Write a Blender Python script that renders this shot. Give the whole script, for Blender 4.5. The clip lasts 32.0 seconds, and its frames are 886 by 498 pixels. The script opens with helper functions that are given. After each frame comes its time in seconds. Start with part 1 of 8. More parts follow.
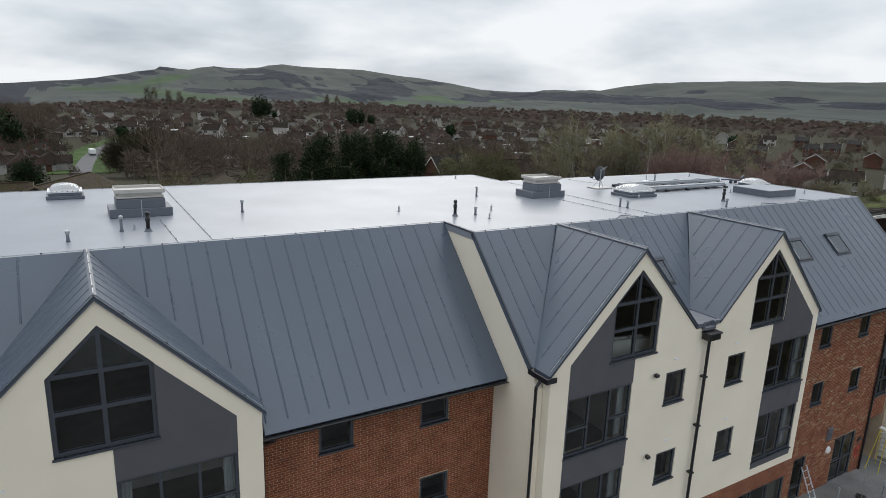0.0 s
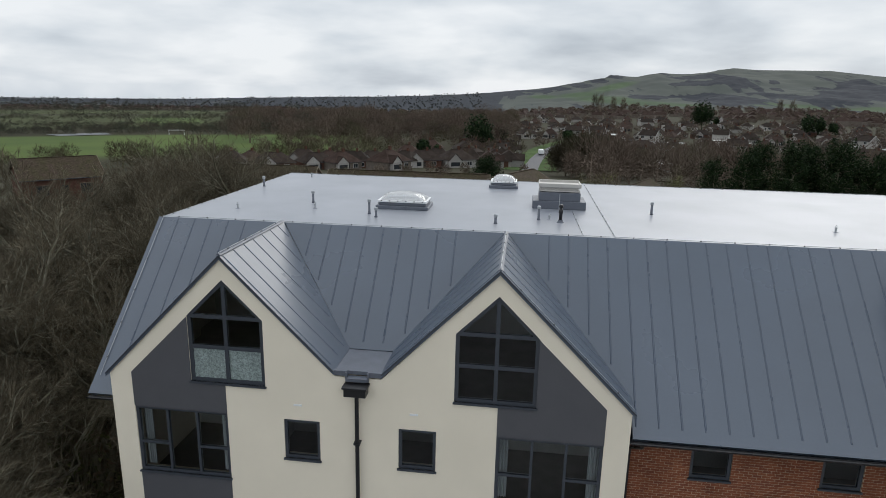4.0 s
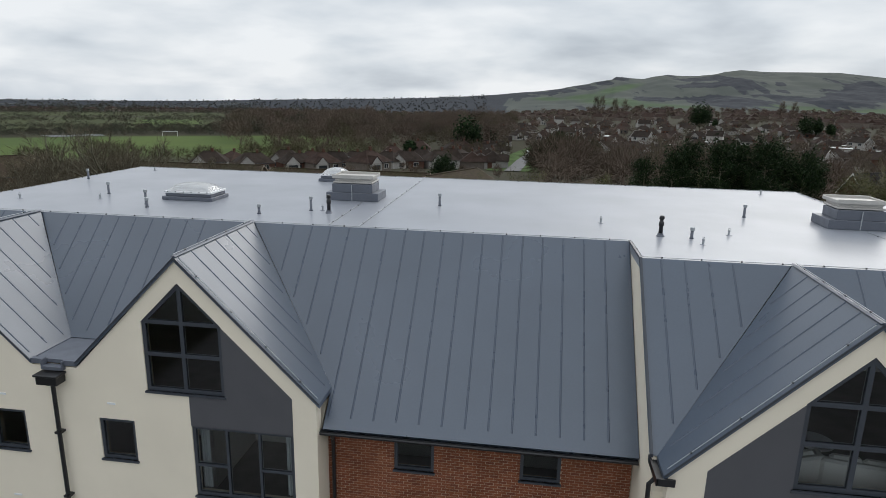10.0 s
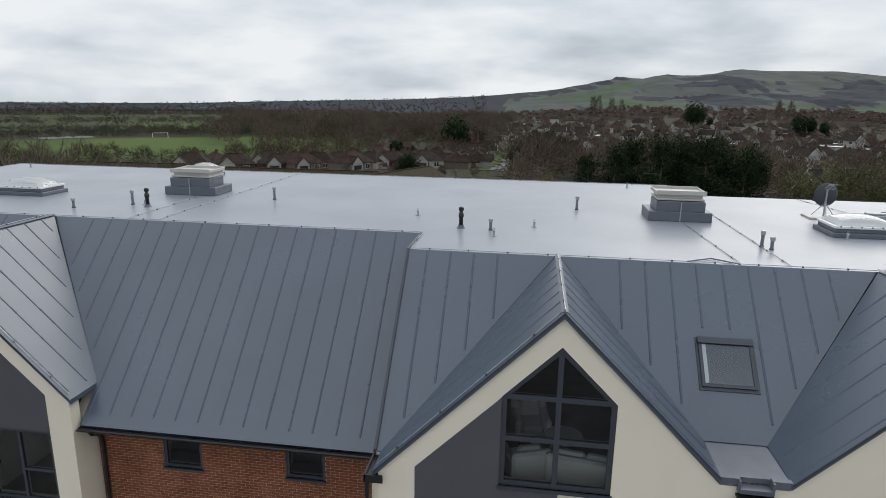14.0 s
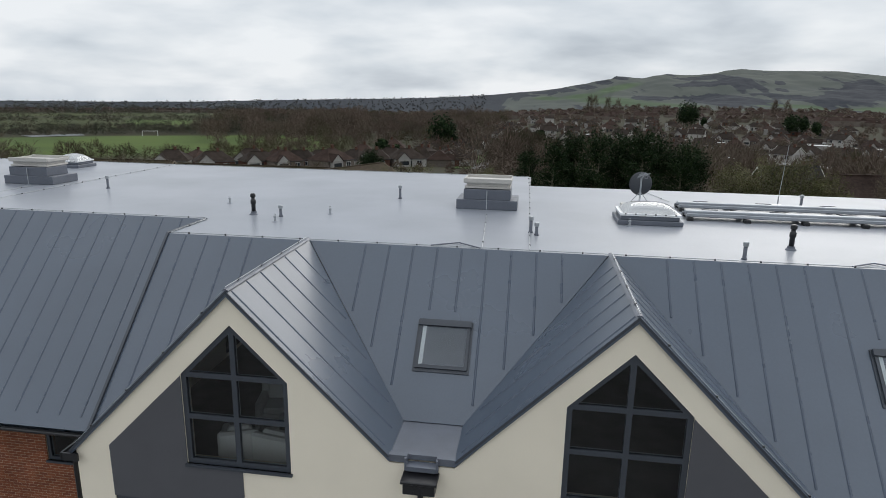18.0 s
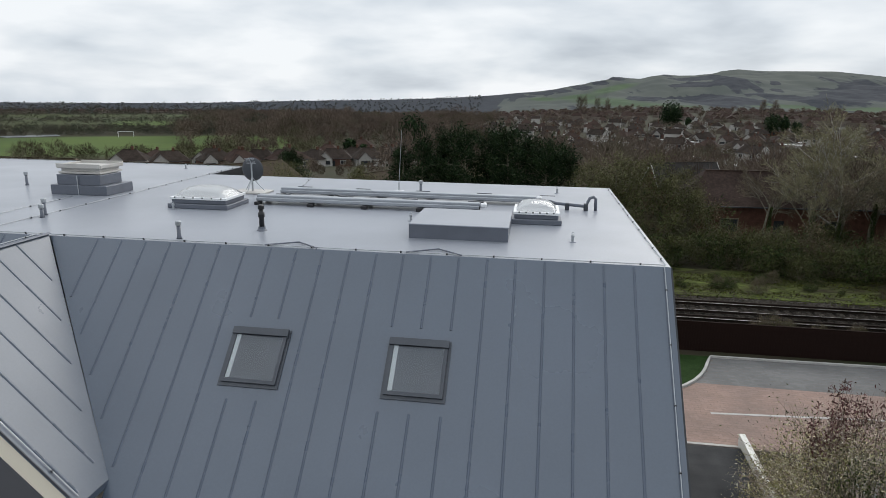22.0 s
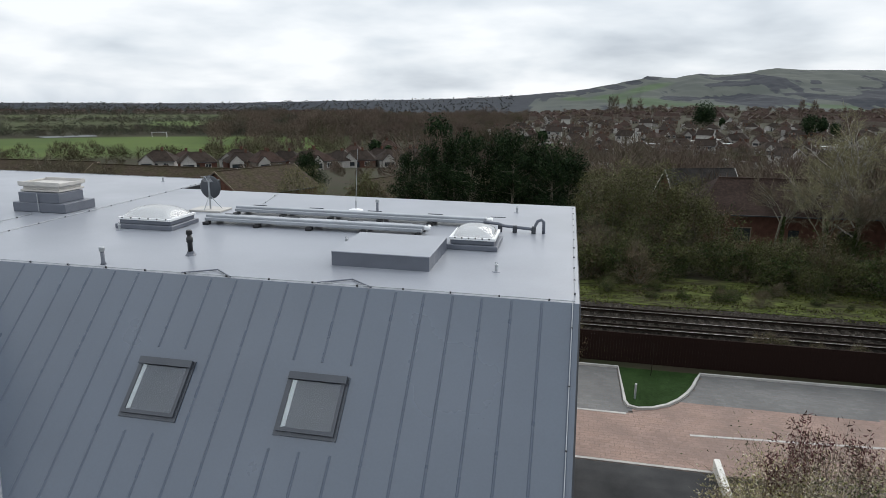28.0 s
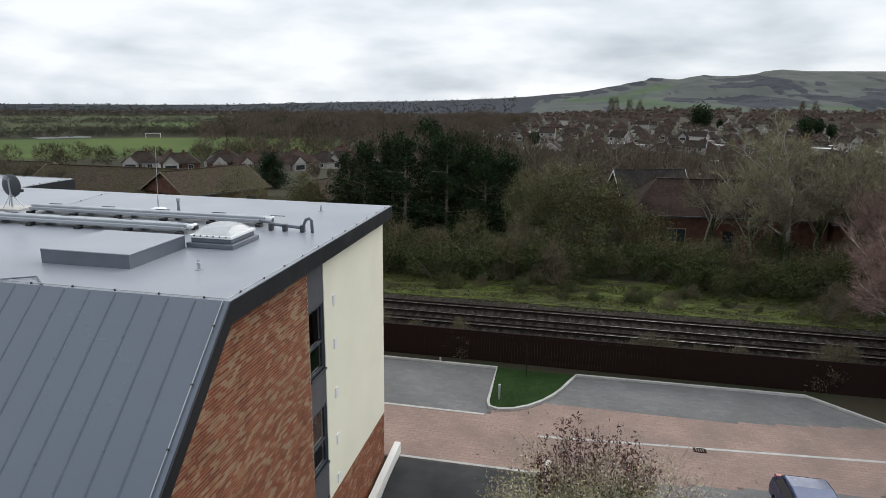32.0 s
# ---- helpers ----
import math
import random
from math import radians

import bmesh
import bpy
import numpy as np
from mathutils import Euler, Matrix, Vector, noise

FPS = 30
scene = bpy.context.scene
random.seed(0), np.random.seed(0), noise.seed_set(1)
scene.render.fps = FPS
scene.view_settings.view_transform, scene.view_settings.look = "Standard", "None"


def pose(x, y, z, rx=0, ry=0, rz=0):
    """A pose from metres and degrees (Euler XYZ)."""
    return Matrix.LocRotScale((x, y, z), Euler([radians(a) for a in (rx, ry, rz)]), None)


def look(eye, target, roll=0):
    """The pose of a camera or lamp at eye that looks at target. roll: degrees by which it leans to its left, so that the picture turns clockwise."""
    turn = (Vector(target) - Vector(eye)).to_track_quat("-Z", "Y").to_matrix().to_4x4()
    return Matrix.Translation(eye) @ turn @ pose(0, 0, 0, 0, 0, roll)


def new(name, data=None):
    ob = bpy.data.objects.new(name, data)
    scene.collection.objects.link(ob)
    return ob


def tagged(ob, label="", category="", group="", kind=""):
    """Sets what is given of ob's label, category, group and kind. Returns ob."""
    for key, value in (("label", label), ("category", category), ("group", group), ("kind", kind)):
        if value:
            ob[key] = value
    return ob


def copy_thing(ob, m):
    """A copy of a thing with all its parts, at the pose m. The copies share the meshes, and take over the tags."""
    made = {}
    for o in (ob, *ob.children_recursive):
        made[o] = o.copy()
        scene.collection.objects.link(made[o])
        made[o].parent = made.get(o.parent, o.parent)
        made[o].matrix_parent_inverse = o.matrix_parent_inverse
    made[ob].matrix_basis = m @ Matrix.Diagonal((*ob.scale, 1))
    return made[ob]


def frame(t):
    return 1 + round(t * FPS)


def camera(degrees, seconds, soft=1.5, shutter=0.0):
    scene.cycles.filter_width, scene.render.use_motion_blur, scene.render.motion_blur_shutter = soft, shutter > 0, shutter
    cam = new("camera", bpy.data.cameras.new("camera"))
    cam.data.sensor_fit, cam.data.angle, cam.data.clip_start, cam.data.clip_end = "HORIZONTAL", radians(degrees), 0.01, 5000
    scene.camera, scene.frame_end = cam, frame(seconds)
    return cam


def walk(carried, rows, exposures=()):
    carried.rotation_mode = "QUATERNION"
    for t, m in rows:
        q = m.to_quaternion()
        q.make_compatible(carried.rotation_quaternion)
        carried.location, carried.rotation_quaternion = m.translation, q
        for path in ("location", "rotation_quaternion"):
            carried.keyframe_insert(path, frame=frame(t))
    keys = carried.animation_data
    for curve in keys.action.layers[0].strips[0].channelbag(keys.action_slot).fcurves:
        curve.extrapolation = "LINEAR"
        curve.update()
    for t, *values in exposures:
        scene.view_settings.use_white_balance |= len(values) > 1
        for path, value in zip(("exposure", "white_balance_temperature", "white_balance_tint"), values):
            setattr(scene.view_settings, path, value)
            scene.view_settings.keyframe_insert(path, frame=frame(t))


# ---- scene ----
cam = camera(70.4, 32.0, soft=0.75)
PATH = [
    (0, (-11.369, -17.059, 14.852), (-10.369, -15.392, 14.382), 2.0),
    (0.5, (-11.324, -17.09, 14.86), (-10.493, -15.336, 14.379), 1.1),
    (1, (-11.321, -17.132, 14.882), (-10.892, -15.239, 14.4), 0.8),
    (1.5, (-11.298, -17.129, 14.879), (-11.345, -15.189, 14.392), 1.3),
    (2, (-11.265, -17.134, 14.843), (-11.447, -15.203, 14.355), 1.3),
    (2.5, (-11.267, -17.167, 14.825), (-11.479, -15.239, 14.336), 1.3),
    (4.5, (-10.353, -17.143, 14.669), (-10.596, -15.218, 14.182), 1.2),
    (5, (-9.802, -17.126, 14.635), (-10.049, -15.202, 14.15), 1.2),
    (5.5, (-9.252, -17.092, 14.614), (-9.503, -15.168, 14.129), 1.2),
    (6, (-8.7, -17.065, 14.595), (-8.953, -15.141, 14.111), 1.2),
    (6.5, (-8.127, -17.037, 14.575), (-8.382, -15.113, 14.091), 1.2),
    (7, (-7.522, -16.976, 14.562), (-7.778, -15.052, 14.079), 1.2),
    (7.5, (-6.834, -16.877, 14.538), (-7.092, -14.953, 14.056), 1.2),
    (8, (-6.052, -16.793, 14.526), (-6.309, -14.869, 14.043), 1.3),
    (8.5, (-5.233, -16.656, 14.52), (-5.492, -14.732, 14.037), 1.3),
    (9, (-4.447, -16.43, 14.483), (-4.708, -14.506, 14.001), 1.2),
    (9.5, (-3.667, -16.19, 14.471), (-3.929, -14.267, 13.988), 1.2),
    (10, (-2.872, -15.972, 14.458), (-3.135, -14.049, 13.976), 1.2),
    (10.5, (-2.069, -15.771, 14.457), (-2.334, -13.848, 13.976), 1.1),
    (11, (-1.278, -15.605, 14.465), (-1.543, -13.682, 13.984), 1.2),
    (11.5, (-0.506, -15.448, 14.469), (-0.771, -13.525, 13.988), 1.1),
    (12, (0.235, -15.295, 14.465), (-0.031, -13.372, 13.984), 1.1),
    (12.5, (0.986, -15.177, 14.457), (0.719, -13.254, 13.977), 1.0),
    (13, (1.69, -15.059, 14.394), (1.422, -13.136, 13.915), 1.0),
    (13.5, (2.332, -14.933, 14.305), (2.062, -13.01, 13.825), 0.9),
    (14, (2.959, -14.822, 14.242), (2.689, -12.899, 13.762), 0.9),
    (14.5, (3.629, -14.716, 14.215), (3.359, -12.793, 13.734), 0.9),
    (16.5, (6.533, -14.384, 14.151), (6.262, -12.462, 13.67), 1.0),
    (17, (7.299, -14.295, 14.097), (7.025, -12.374, 13.614), 0.9),
    (17.5, (8.103, -14.232, 14.045), (7.831, -12.31, 13.564), 1.0),
    (18, (8.948, -14.145, 14.006), (8.675, -12.223, 13.524), 1.0),
    (18.5, (9.819, -14.046, 13.963), (9.546, -12.124, 13.483), 1.0),
    (19, (10.867, -13.847, 13.929), (10.594, -11.925, 13.448), 1.0),
    (19.5, (12.263, -13.644, 13.903), (11.991, -11.722, 13.422), 1.0),
    (20, (13.953, -13.489, 13.874), (13.682, -11.567, 13.391), 1.1),
    (20.5, (15.823, -13.293, 13.821), (15.552, -11.371, 13.339), 1.0),
    (21, (17.704, -12.999, 13.759), (17.432, -11.077, 13.278), 0.9),
    (21.5, (19.617, -12.634, 13.719), (19.343, -10.713, 13.238), 0.9),
    (22, (21.436, -12.302, 13.705), (21.162, -10.379, 13.226), 0.9),
    (22.5, (23.141, -12.032, 13.754), (22.867, -10.11, 13.273), 1.0),
    (23, (24.789, -11.804, 13.795), (24.512, -9.882, 13.315), 0.9),
    (23.5, (26.253, -11.577, 13.801), (25.972, -9.655, 13.326), 0.4),
    (24, (27.216, -11.175, 13.854), (26.917, -9.256, 13.375), 0.9),
    (24.5, (27.531, -10.995, 13.894), (27.203, -9.081, 13.414), 0.8),
    (26.5, (26.274, -11.009, 14.13), (25.917, -9.1, 13.649), 0.8),
    (27, (25.115, -11.226, 14.156), (24.752, -9.319, 13.677), 0.8),
    (27.5, (24.053, -11.476, 14.237), (23.687, -9.569, 13.757), 0.8),
    (28, (23.761, -11.544, 14.318), (23.392, -9.638, 13.837), 0.8),
    (28.5, (24.251, -11.332, 14.383), (23.881, -9.427, 13.899), 1.0),
    (29, (25.413, -11.099, 14.375), (25.037, -9.195, 13.895), 0.8),
    (29.5, (26.797, -10.861, 14.427), (26.42, -8.957, 13.945), 1.0),
    (30, (27.497, -10.634, 14.388), (27.118, -8.729, 13.909), 0.9),
    (30.5, (27.552, -10.58, 14.361), (27.172, -8.676, 13.882), 0.8),
    (31, (27.747, -10.525, 14.352), (27.366, -8.621, 13.874), 0.8),
    (31.5, (28.773, -10.316, 14.327), (28.392, -8.412, 13.847), 0.9),
    (32, (30.277, -10.161, 14.312), (29.892, -8.257, 13.835), 0.8),
]
walk(cam, [(t, look(eye, at, roll)) for t, eye, at, roll in PATH],
     [(0, -0.10), (2, -0.14), (5, -0.14), (14, -0.16), (20, -0.14), (24, 0.03), (32, 0.05)])

# ---- world and light ----
SUN_EL, SUN_AZ = radians(36), radians(27)
world = bpy.data.worlds.new("overcast_sky")
scene.world = world
world.use_nodes = True
wn, wl = world.node_tree.nodes, world.node_tree.links
wn.clear()
w_out = wn.new("ShaderNodeOutputWorld")
w_bg = wn.new("ShaderNodeBackground")
w_sky = wn.new("ShaderNodeTexSky")
w_sky.sky_type = "NISHITA"
w_sky.sun_disc = False
w_sky.sun_elevation, w_sky.sun_rotation = SUN_EL, SUN_AZ
w_co = wn.new("ShaderNodeTexCoord")
w_sep = wn.new("ShaderNodeSeparateXYZ")
wl.new(w_co.outputs["Generated"], w_sep.inputs[0])


def wmath(op, a, b=0.0, clamp=False):
    n = wn.new("ShaderNodeMath")
    n.operation, n.use_clamp = op, clamp
    for i, v in enumerate((a, b)):
        if isinstance(v, (int, float)):
            n.inputs[i].default_value = v
        else:
            wl.new(v, n.inputs[i])
    return n.outputs[0]


# cloud layer seen in perspective: direction divided by its height
w_h = wmath("ADD", wmath("MAXIMUM", w_sep.outputs[2], 0.0), 0.30)
w_cmb = wn.new("ShaderNodeCombineXYZ")
wl.new(wmath("DIVIDE", w_sep.outputs[0], w_h), w_cmb.inputs[0])
wl.new(wmath("DIVIDE", w_sep.outputs[1], w_h), w_cmb.inputs[1])
wl.new(wmath("MULTIPLY", w_sep.outputs[2], 5.0), w_cmb.inputs[2])
w_n1 = wn.new("ShaderNodeTexNoise")
w_n1.inputs["Scale"].default_value, w_n1.inputs["Detail"].default_value, w_n1.inputs["Roughness"].default_value = 1.45, 5, 0.46
w_n1.inputs["Distortion"].default_value = 0.12
wl.new(w_cmb.outputs[0], w_n1.inputs["Vector"])
w_ramp = wn.new("ShaderNodeValToRGB")
w_ramp.color_ramp.elements[0].position, w_ramp.color_ramp.elements[0].color = 0.33, (0.548, 0.61, 0.687, 1)
w_ramp.color_ramp.elements[1].position, w_ramp.color_ramp.elements[1].color = 0.62, (1.012, 1.05, 1.088, 1)
e = w_ramp.color_ramp.elements.new(0.47)
e.color = (0.766, 0.83, 0.898, 1)


def w_lobe(az, power):
    """1 towards a bearing near the horizon, falling off to the sides."""
    a = wmath("ADD", wmath("MULTIPLY", w_sep.outputs[0], math.sin(radians(az))), wmath("MULTIPLY", w_sep.outputs[1], math.cos(radians(az))))
    return wmath("POWER", wmath("MAXIMUM", a, 0.0), power)


# a thinner, brighter bank of cloud to the east, a heavier one to the north
w_cloud = wmath("ADD", w_n1.outputs[0], wmath("MULTIPLY", w_lobe(58, 7), 0.13))
w_cloud = wmath("SUBTRACT", w_cloud, wmath("MULTIPLY", w_lobe(22, 24), 0.095))
w_cloud = wmath("ADD", w_cloud, wmath("MULTIPLY", w_lobe(-8, 40), 0.07))
w_cloud = wmath("ADD", w_cloud, wmath("MULTIPLY", w_lobe(-35, 10), 0.05))
wl.new(w_cloud, w_ramp.inputs[0])
w_mix = wn.new("ShaderNodeMixRGB")
w_mix.inputs[0].default_value = 0.93
w_scale = wn.new("ShaderNodeMixRGB")
w_scale.blend_type = "MULTIPLY"
w_scale.inputs[0].default_value = 1.0
w_scale.inputs[2].default_value = (0.06, 0.06, 0.06, 1)
wl.new(w_sky.outputs[0], w_scale.inputs[1])
wl.new(w_scale.outputs[0], w_mix.inputs[1])
wl.new(w_ramp.outputs[0], w_mix.inputs[2])
wl.new(w_mix.outputs[0], w_bg.inputs[0])
# an overcast sky is brighter overhead than near the horizon
w_up = wn.new("ShaderNodeMapRange")
w_up.interpolation_type = "SMOOTHSTEP"
for i, v in ((1, 0.22), (2, 0.9), (3, 0.97), (4, 1.45)):
    w_up.inputs[i].default_value = v
wl.new(w_sep.outputs[2], w_up.inputs[0])
wl.new(w_up.outputs[0], w_bg.inputs[1])
wl.new(w_bg.outputs[0], w_out.inputs[0])

sun = new("sun", bpy.data.lights.new("sun", "SUN"))
sun.data.energy, sun.data.angle, sun.data.color = 1.7, radians(52), (1.0, 0.97, 0.92)
sun.matrix_world = look((26.7, 52.5, 43), (0, 0, 0))

# ---- materials ----
def material(name, base, rough=0.7, metal=0.0, vary=0.12, scale=2.0, fine=0.06, fine_scale=60.0, bump=0.1, tint=None, random_amt=0.0,
             island=False, stretch=(1, 1, 1), rough_vary=0.1, spec=0.5):
    """Principled surface: base colour with broad stains, fine grain, roughness changes and a fine relief."""
    m = bpy.data.materials.new(name)
    m.use_nodes = True
    n, l = m.node_tree.nodes, m.node_tree.links
    b = n["Principled BSDF"]
    b.inputs["Metallic"].default_value = metal
    b.inputs["Specular IOR Level"].default_value = spec
    co = n.new("ShaderNodeTexCoord")
    mp = n.new("ShaderNodeMapping")
    mp.inputs["Scale"].default_value = stretch
    l.new(co.outputs["Object"], mp.inputs[0])
    big, small = n.new("ShaderNodeTexNoise"), n.new("ShaderNodeTexNoise")
    big.inputs["Scale"].default_value, big.inputs["Detail"].default_value = scale, 5
    small.inputs["Scale"].default_value, small.inputs["Detail"].default_value = fine_scale, 3
    l.new(mp.outputs[0], big.inputs["Vector"])
    l.new(mp.outputs[0], small.inputs["Vector"])
    tint = tint or tuple(c * (1 - 2 * vary) for c in base)
    mix = n.new("ShaderNodeMixRGB")
    mix.inputs[1].default_value, mix.inputs[2].default_value = (*base, 1), (*tint, 1)
    rr = n.new("ShaderNodeMapRange")
    rr.inputs[1].default_value, rr.inputs[2].default_value = 0.35, 0.68
    l.new(big.outputs[0], rr.inputs[0])
    l.new(rr.outputs[0], mix.inputs[0])
    hsv = n.new("ShaderNodeHueSaturation")
    val = n.new("ShaderNodeMapRange")
    val.inputs[1].default_value, val.inputs[2].default_value = 0.25, 0.75
    val.inputs[3].default_value, val.inputs[4].default_value = 1 - fine * 2, 1 + fine * 2
    l.new(small.outputs[0], val.inputs[0])
    l.new(mix.outputs[0], hsv.inputs["Color"])
    v_out = val.outputs[0]
    if random_amt:
        src = n.new("ShaderNodeNewGeometry").outputs["Random Per Island"] if island else n.new("ShaderNodeObjectInfo").outputs["Random"]
        rv = n.new("ShaderNodeMapRange")
        rv.inputs[3].default_value, rv.inputs[4].default_value = 1 - random_amt, 1 + random_amt
        l.new(src, rv.inputs[0])
        mul = n.new("ShaderNodeMath")
        mul.operation = "MULTIPLY"
        l.new(v_out, mul.inputs[0])
        l.new(rv.outputs[0], mul.inputs[1])
        v_out = mul.outputs[0]
    l.new(v_out, hsv.inputs["Value"])
    l.new(hsv.outputs[0], b.inputs["Base Color"])
    ro = n.new("ShaderNodeMapRange")
    ro.inputs[1].default_value, ro.inputs[2].default_value = 0.3, 0.7
    ro.inputs[3].default_value, ro.inputs[4].default_value = max(0.02, rough - rough_vary), min(1, rough + rough_vary)
    l.new(big.outputs[0], ro.inputs[0])
    l.new(ro.outputs[0], b.inputs["Roughness"])
    if bump:
        bu = n.new("ShaderNodeBump")
        bu.inputs["Strength"].default_value, bu.inputs["Distance"].default_value = bump, 0.01
        l.new(small.outputs[0], bu.inputs["Height"])
        l.new(bu.outputs[0], b.inputs["Normal"])
    return m


def ramp_random(m, colours, island=True):
    """Gives each loose piece (or object) of a material one of several colours."""
    n, l = m.node_tree.nodes, m.node_tree.links
    mix = next(x for x in n if x.bl_idname == "ShaderNodeMixRGB")
    src = n.new("ShaderNodeNewGeometry").outputs["Random Per Island"] if island else n.new("ShaderNodeObjectInfo").outputs["Random"]
    rp = n.new("ShaderNodeValToRGB")
    rp.color_ramp.interpolation = "CONSTANT"
    els = rp.color_ramp.elements
    while len(els) < len(colours):
        els.new(0.5)
    for i, c in enumerate(colours):
        els[i].position, els[i].color = i / len(colours), (*c, 1)
    l.new(src, rp.inputs[0])
    l.new(rp.outputs[0], mix.inputs[1])
    mul = n.new("ShaderNodeMixRGB")
    mul.blend_type, mul.inputs[0].default_value = "MULTIPLY", 1.0
    mul.inputs[2].default_value = (0.75, 0.75, 0.75, 1)
    l.new(rp.outputs[0], mul.inputs[1])
    l.new(mul.outputs[0], mix.inputs[2])
    return m


def glass(name, tint=(0.80, 0.84, 0.85), ior=1.5):
    m = bpy.data.materials.new(name)
    m.use_nodes = True
    n, l = m.node_tree.nodes, m.node_tree.links
    n.remove(n["Principled BSDF"])
    tr, gl, mx, fr = n.new("ShaderNodeBsdfTransparent"), n.new("ShaderNodeBsdfGlossy"), n.new("ShaderNodeMixShader"), n.new("ShaderNodeFresnel")
    tr.inputs[0].default_value = (*tint, 1)
    gl.inputs["Roughness"].default_value = 0.02
    fr.inputs[0].default_value = ior
    l.new(fr.outputs[0], mx.inputs[0])
    l.new(tr.outputs[0], mx.inputs[1])
    l.new(gl.outputs[0], mx.inputs[2])
    l.new(mx.outputs[0], n["Material Output"].inputs[0])
    return m


M_MEMBRANE = material("grey_roof_membrane", (0.071, 0.092, 0.126), 0.30, vary=0.05, scale=0.5, fine=0.025, fine_scale=25, bump=0.05, rough_vary=0.04, spec=0.8)
M_FLAT = material("flat_roof_membrane", (0.262, 0.278, 0.313), 0.31, vary=0.06, scale=0.35, fine=0.02, fine_scale=18, bump=0.05, rough_vary=0.03, spec=0.34)
M_SEAM = material("seam_rib", (0.071, 0.090, 0.124), 0.32, vary=0.05)
M_RENDER = material("cream_render", (0.83, 0.755, 0.62), 0.85, vary=0.03, scale=0.6, fine=0.015, fine_scale=120, bump=0.1)
M_PANEL = material("grey_cladding", (0.085, 0.085, 0.095), 0.55, vary=0.03, scale=1.0, fine=0.02)
M_FRAME = material("anthracite_frame", (0.045, 0.052, 0.065), 0.4, vary=0.04)
M_BLACK = material("black_plastic", (0.012, 0.012, 0.014), 0.35, vary=0.05)
M_FASCIA = material("dark_fascia", (0.042, 0.047, 0.056), 0.5, vary=0.05)
M_EDGE = material("blue_black_roof_edge", (0.013, 0.015, 0.019), 0.45, vary=0.05)
# render of the east end wall, base colour slightly greener than cream_render
M_RENDER_E = material("cream_render_east", (0.80, 0.775, 0.63), 0.85, vary=0.03, scale=0.6, fine=0.015, fine_scale=120, bump=0.1)
M_MORTAR = material("mortar", (0.46, 0.36, 0.26), 0.95, vary=0.1, fine=0.1)
M_BRICK = ramp_random(material("red_brick", (0.3, 0.1, 0.06), 0.88, vary=0.1, fine=0.12, fine_scale=90, bump=0.3),
                      [(0.215, 0.064, 0.026), (0.192, 0.055, 0.024), (0.235, 0.073, 0.030), (0.206, 0.061, 0.026), (0.246, 0.082, 0.034), (0.176, 0.051, 0.024), (0.222, 0.067, 0.028)])
M_BRICKOB = ramp_random(material("red_brick_single", (0.3, 0.1, 0.06), 0.88, vary=0.1, fine=0.12, fine_scale=90, bump=0.3),
                        [(0.215, 0.064, 0.026), (0.192, 0.055, 0.024), (0.235, 0.073, 0.030), (0.206, 0.061, 0.026), (0.246, 0.082, 0.034), (0.176, 0.051, 0.024), (0.222, 0.067, 0.028)], island=False)
M_GLASS = glass("window_glass")
M_ROOM = material("room_plaster", (0.72, 0.70, 0.66), 0.9, vary=0.05)
M_FLOOR = material("room_carpet", (0.26, 0.24, 0.22), 0.95, vary=0.1)
M_GALV = material("galvanised_steel", (0.42, 0.44, 0.46), 0.42, metal=0.6, vary=0.08)
M_ALU = material("aluminium", (0.55, 0.56, 0.58), 0.33, metal=0.85, vary=0.06)
M_WHITE = material("white_plastic", (0.78, 0.79, 0.80), 0.35, vary=0.04)
M_BEIGE = material("beige_louvre", (0.50, 0.48, 0.45), 0.5, vary=0.06)
M_ROOFBOX = material("grey_membrane_kerb", (0.118, 0.130, 0.158), 0.4, vary=0.06)
M_INNER = material("pale_inner_frame", (0.50, 0.52, 0.53), 0.5, vary=0.04)

# ---- geometry helpers ----
def mesh_ob(name, verts, faces, mat, parent=None, label="", smooth=False):
    me = bpy.data.meshes.new(name)
    me.from_pydata([tuple(v) for v in verts], [], faces)
    me.materials.append(mat)
    if smooth:
        me.polygons.foreach_set("use_smooth", [True] * len(me.polygons))
    me.update()
    ob = new(name, me)
    ob.parent = parent
    if label:
        ob["label"] = label
    return ob


def part(name, bm, mat, parent=None, label="", smooth=False):
    bmesh.ops.recalc_face_normals(bm, faces=bm.faces)
    me = bpy.data.meshes.new(name)
    bm.to_mesh(me)
    bm.free()
    me.materials.append(mat)
    if smooth:
        me.polygons.foreach_set("use_smooth", [True] * len(me.polygons))
    ob = new(name, me)
    ob.parent = parent
    if label:
        ob["label"] = label
    return ob


def thing(name, label, category, at=(0, 0, 0), rz=0.0, group="", kind=""):
    ob = new(name)
    ob.empty_display_size = 0.2
    ob.matrix_basis = pose(*at, 0, 0, rz)
    return tagged(ob, label, category, group, kind)


def box(bm, x0, x1, y0, y1, z0, z1, bevel=0.0):
    r = bmesh.ops.create_cube(bm, size=1.0)
    vs = r["verts"]
    for v in vs:
        v.co = Vector(((x0 + x1) / 2 + v.co.x * (x1 - x0), (y0 + y1) / 2 + v.co.y * (y1 - y0), (z0 + z1) / 2 + v.co.z * (z1 - z0)))
    if bevel:
        es = list({e for v in vs for e in v.link_edges})
        bmesh.ops.bevel(bm, geom=es, offset=bevel, segments=1, affect="EDGES")
    return bm


def boxes(*rows, bevel=0.0):
    bm = bmesh.new()
    for r in rows:
        box(bm, *r, bevel=bevel)
    return bm


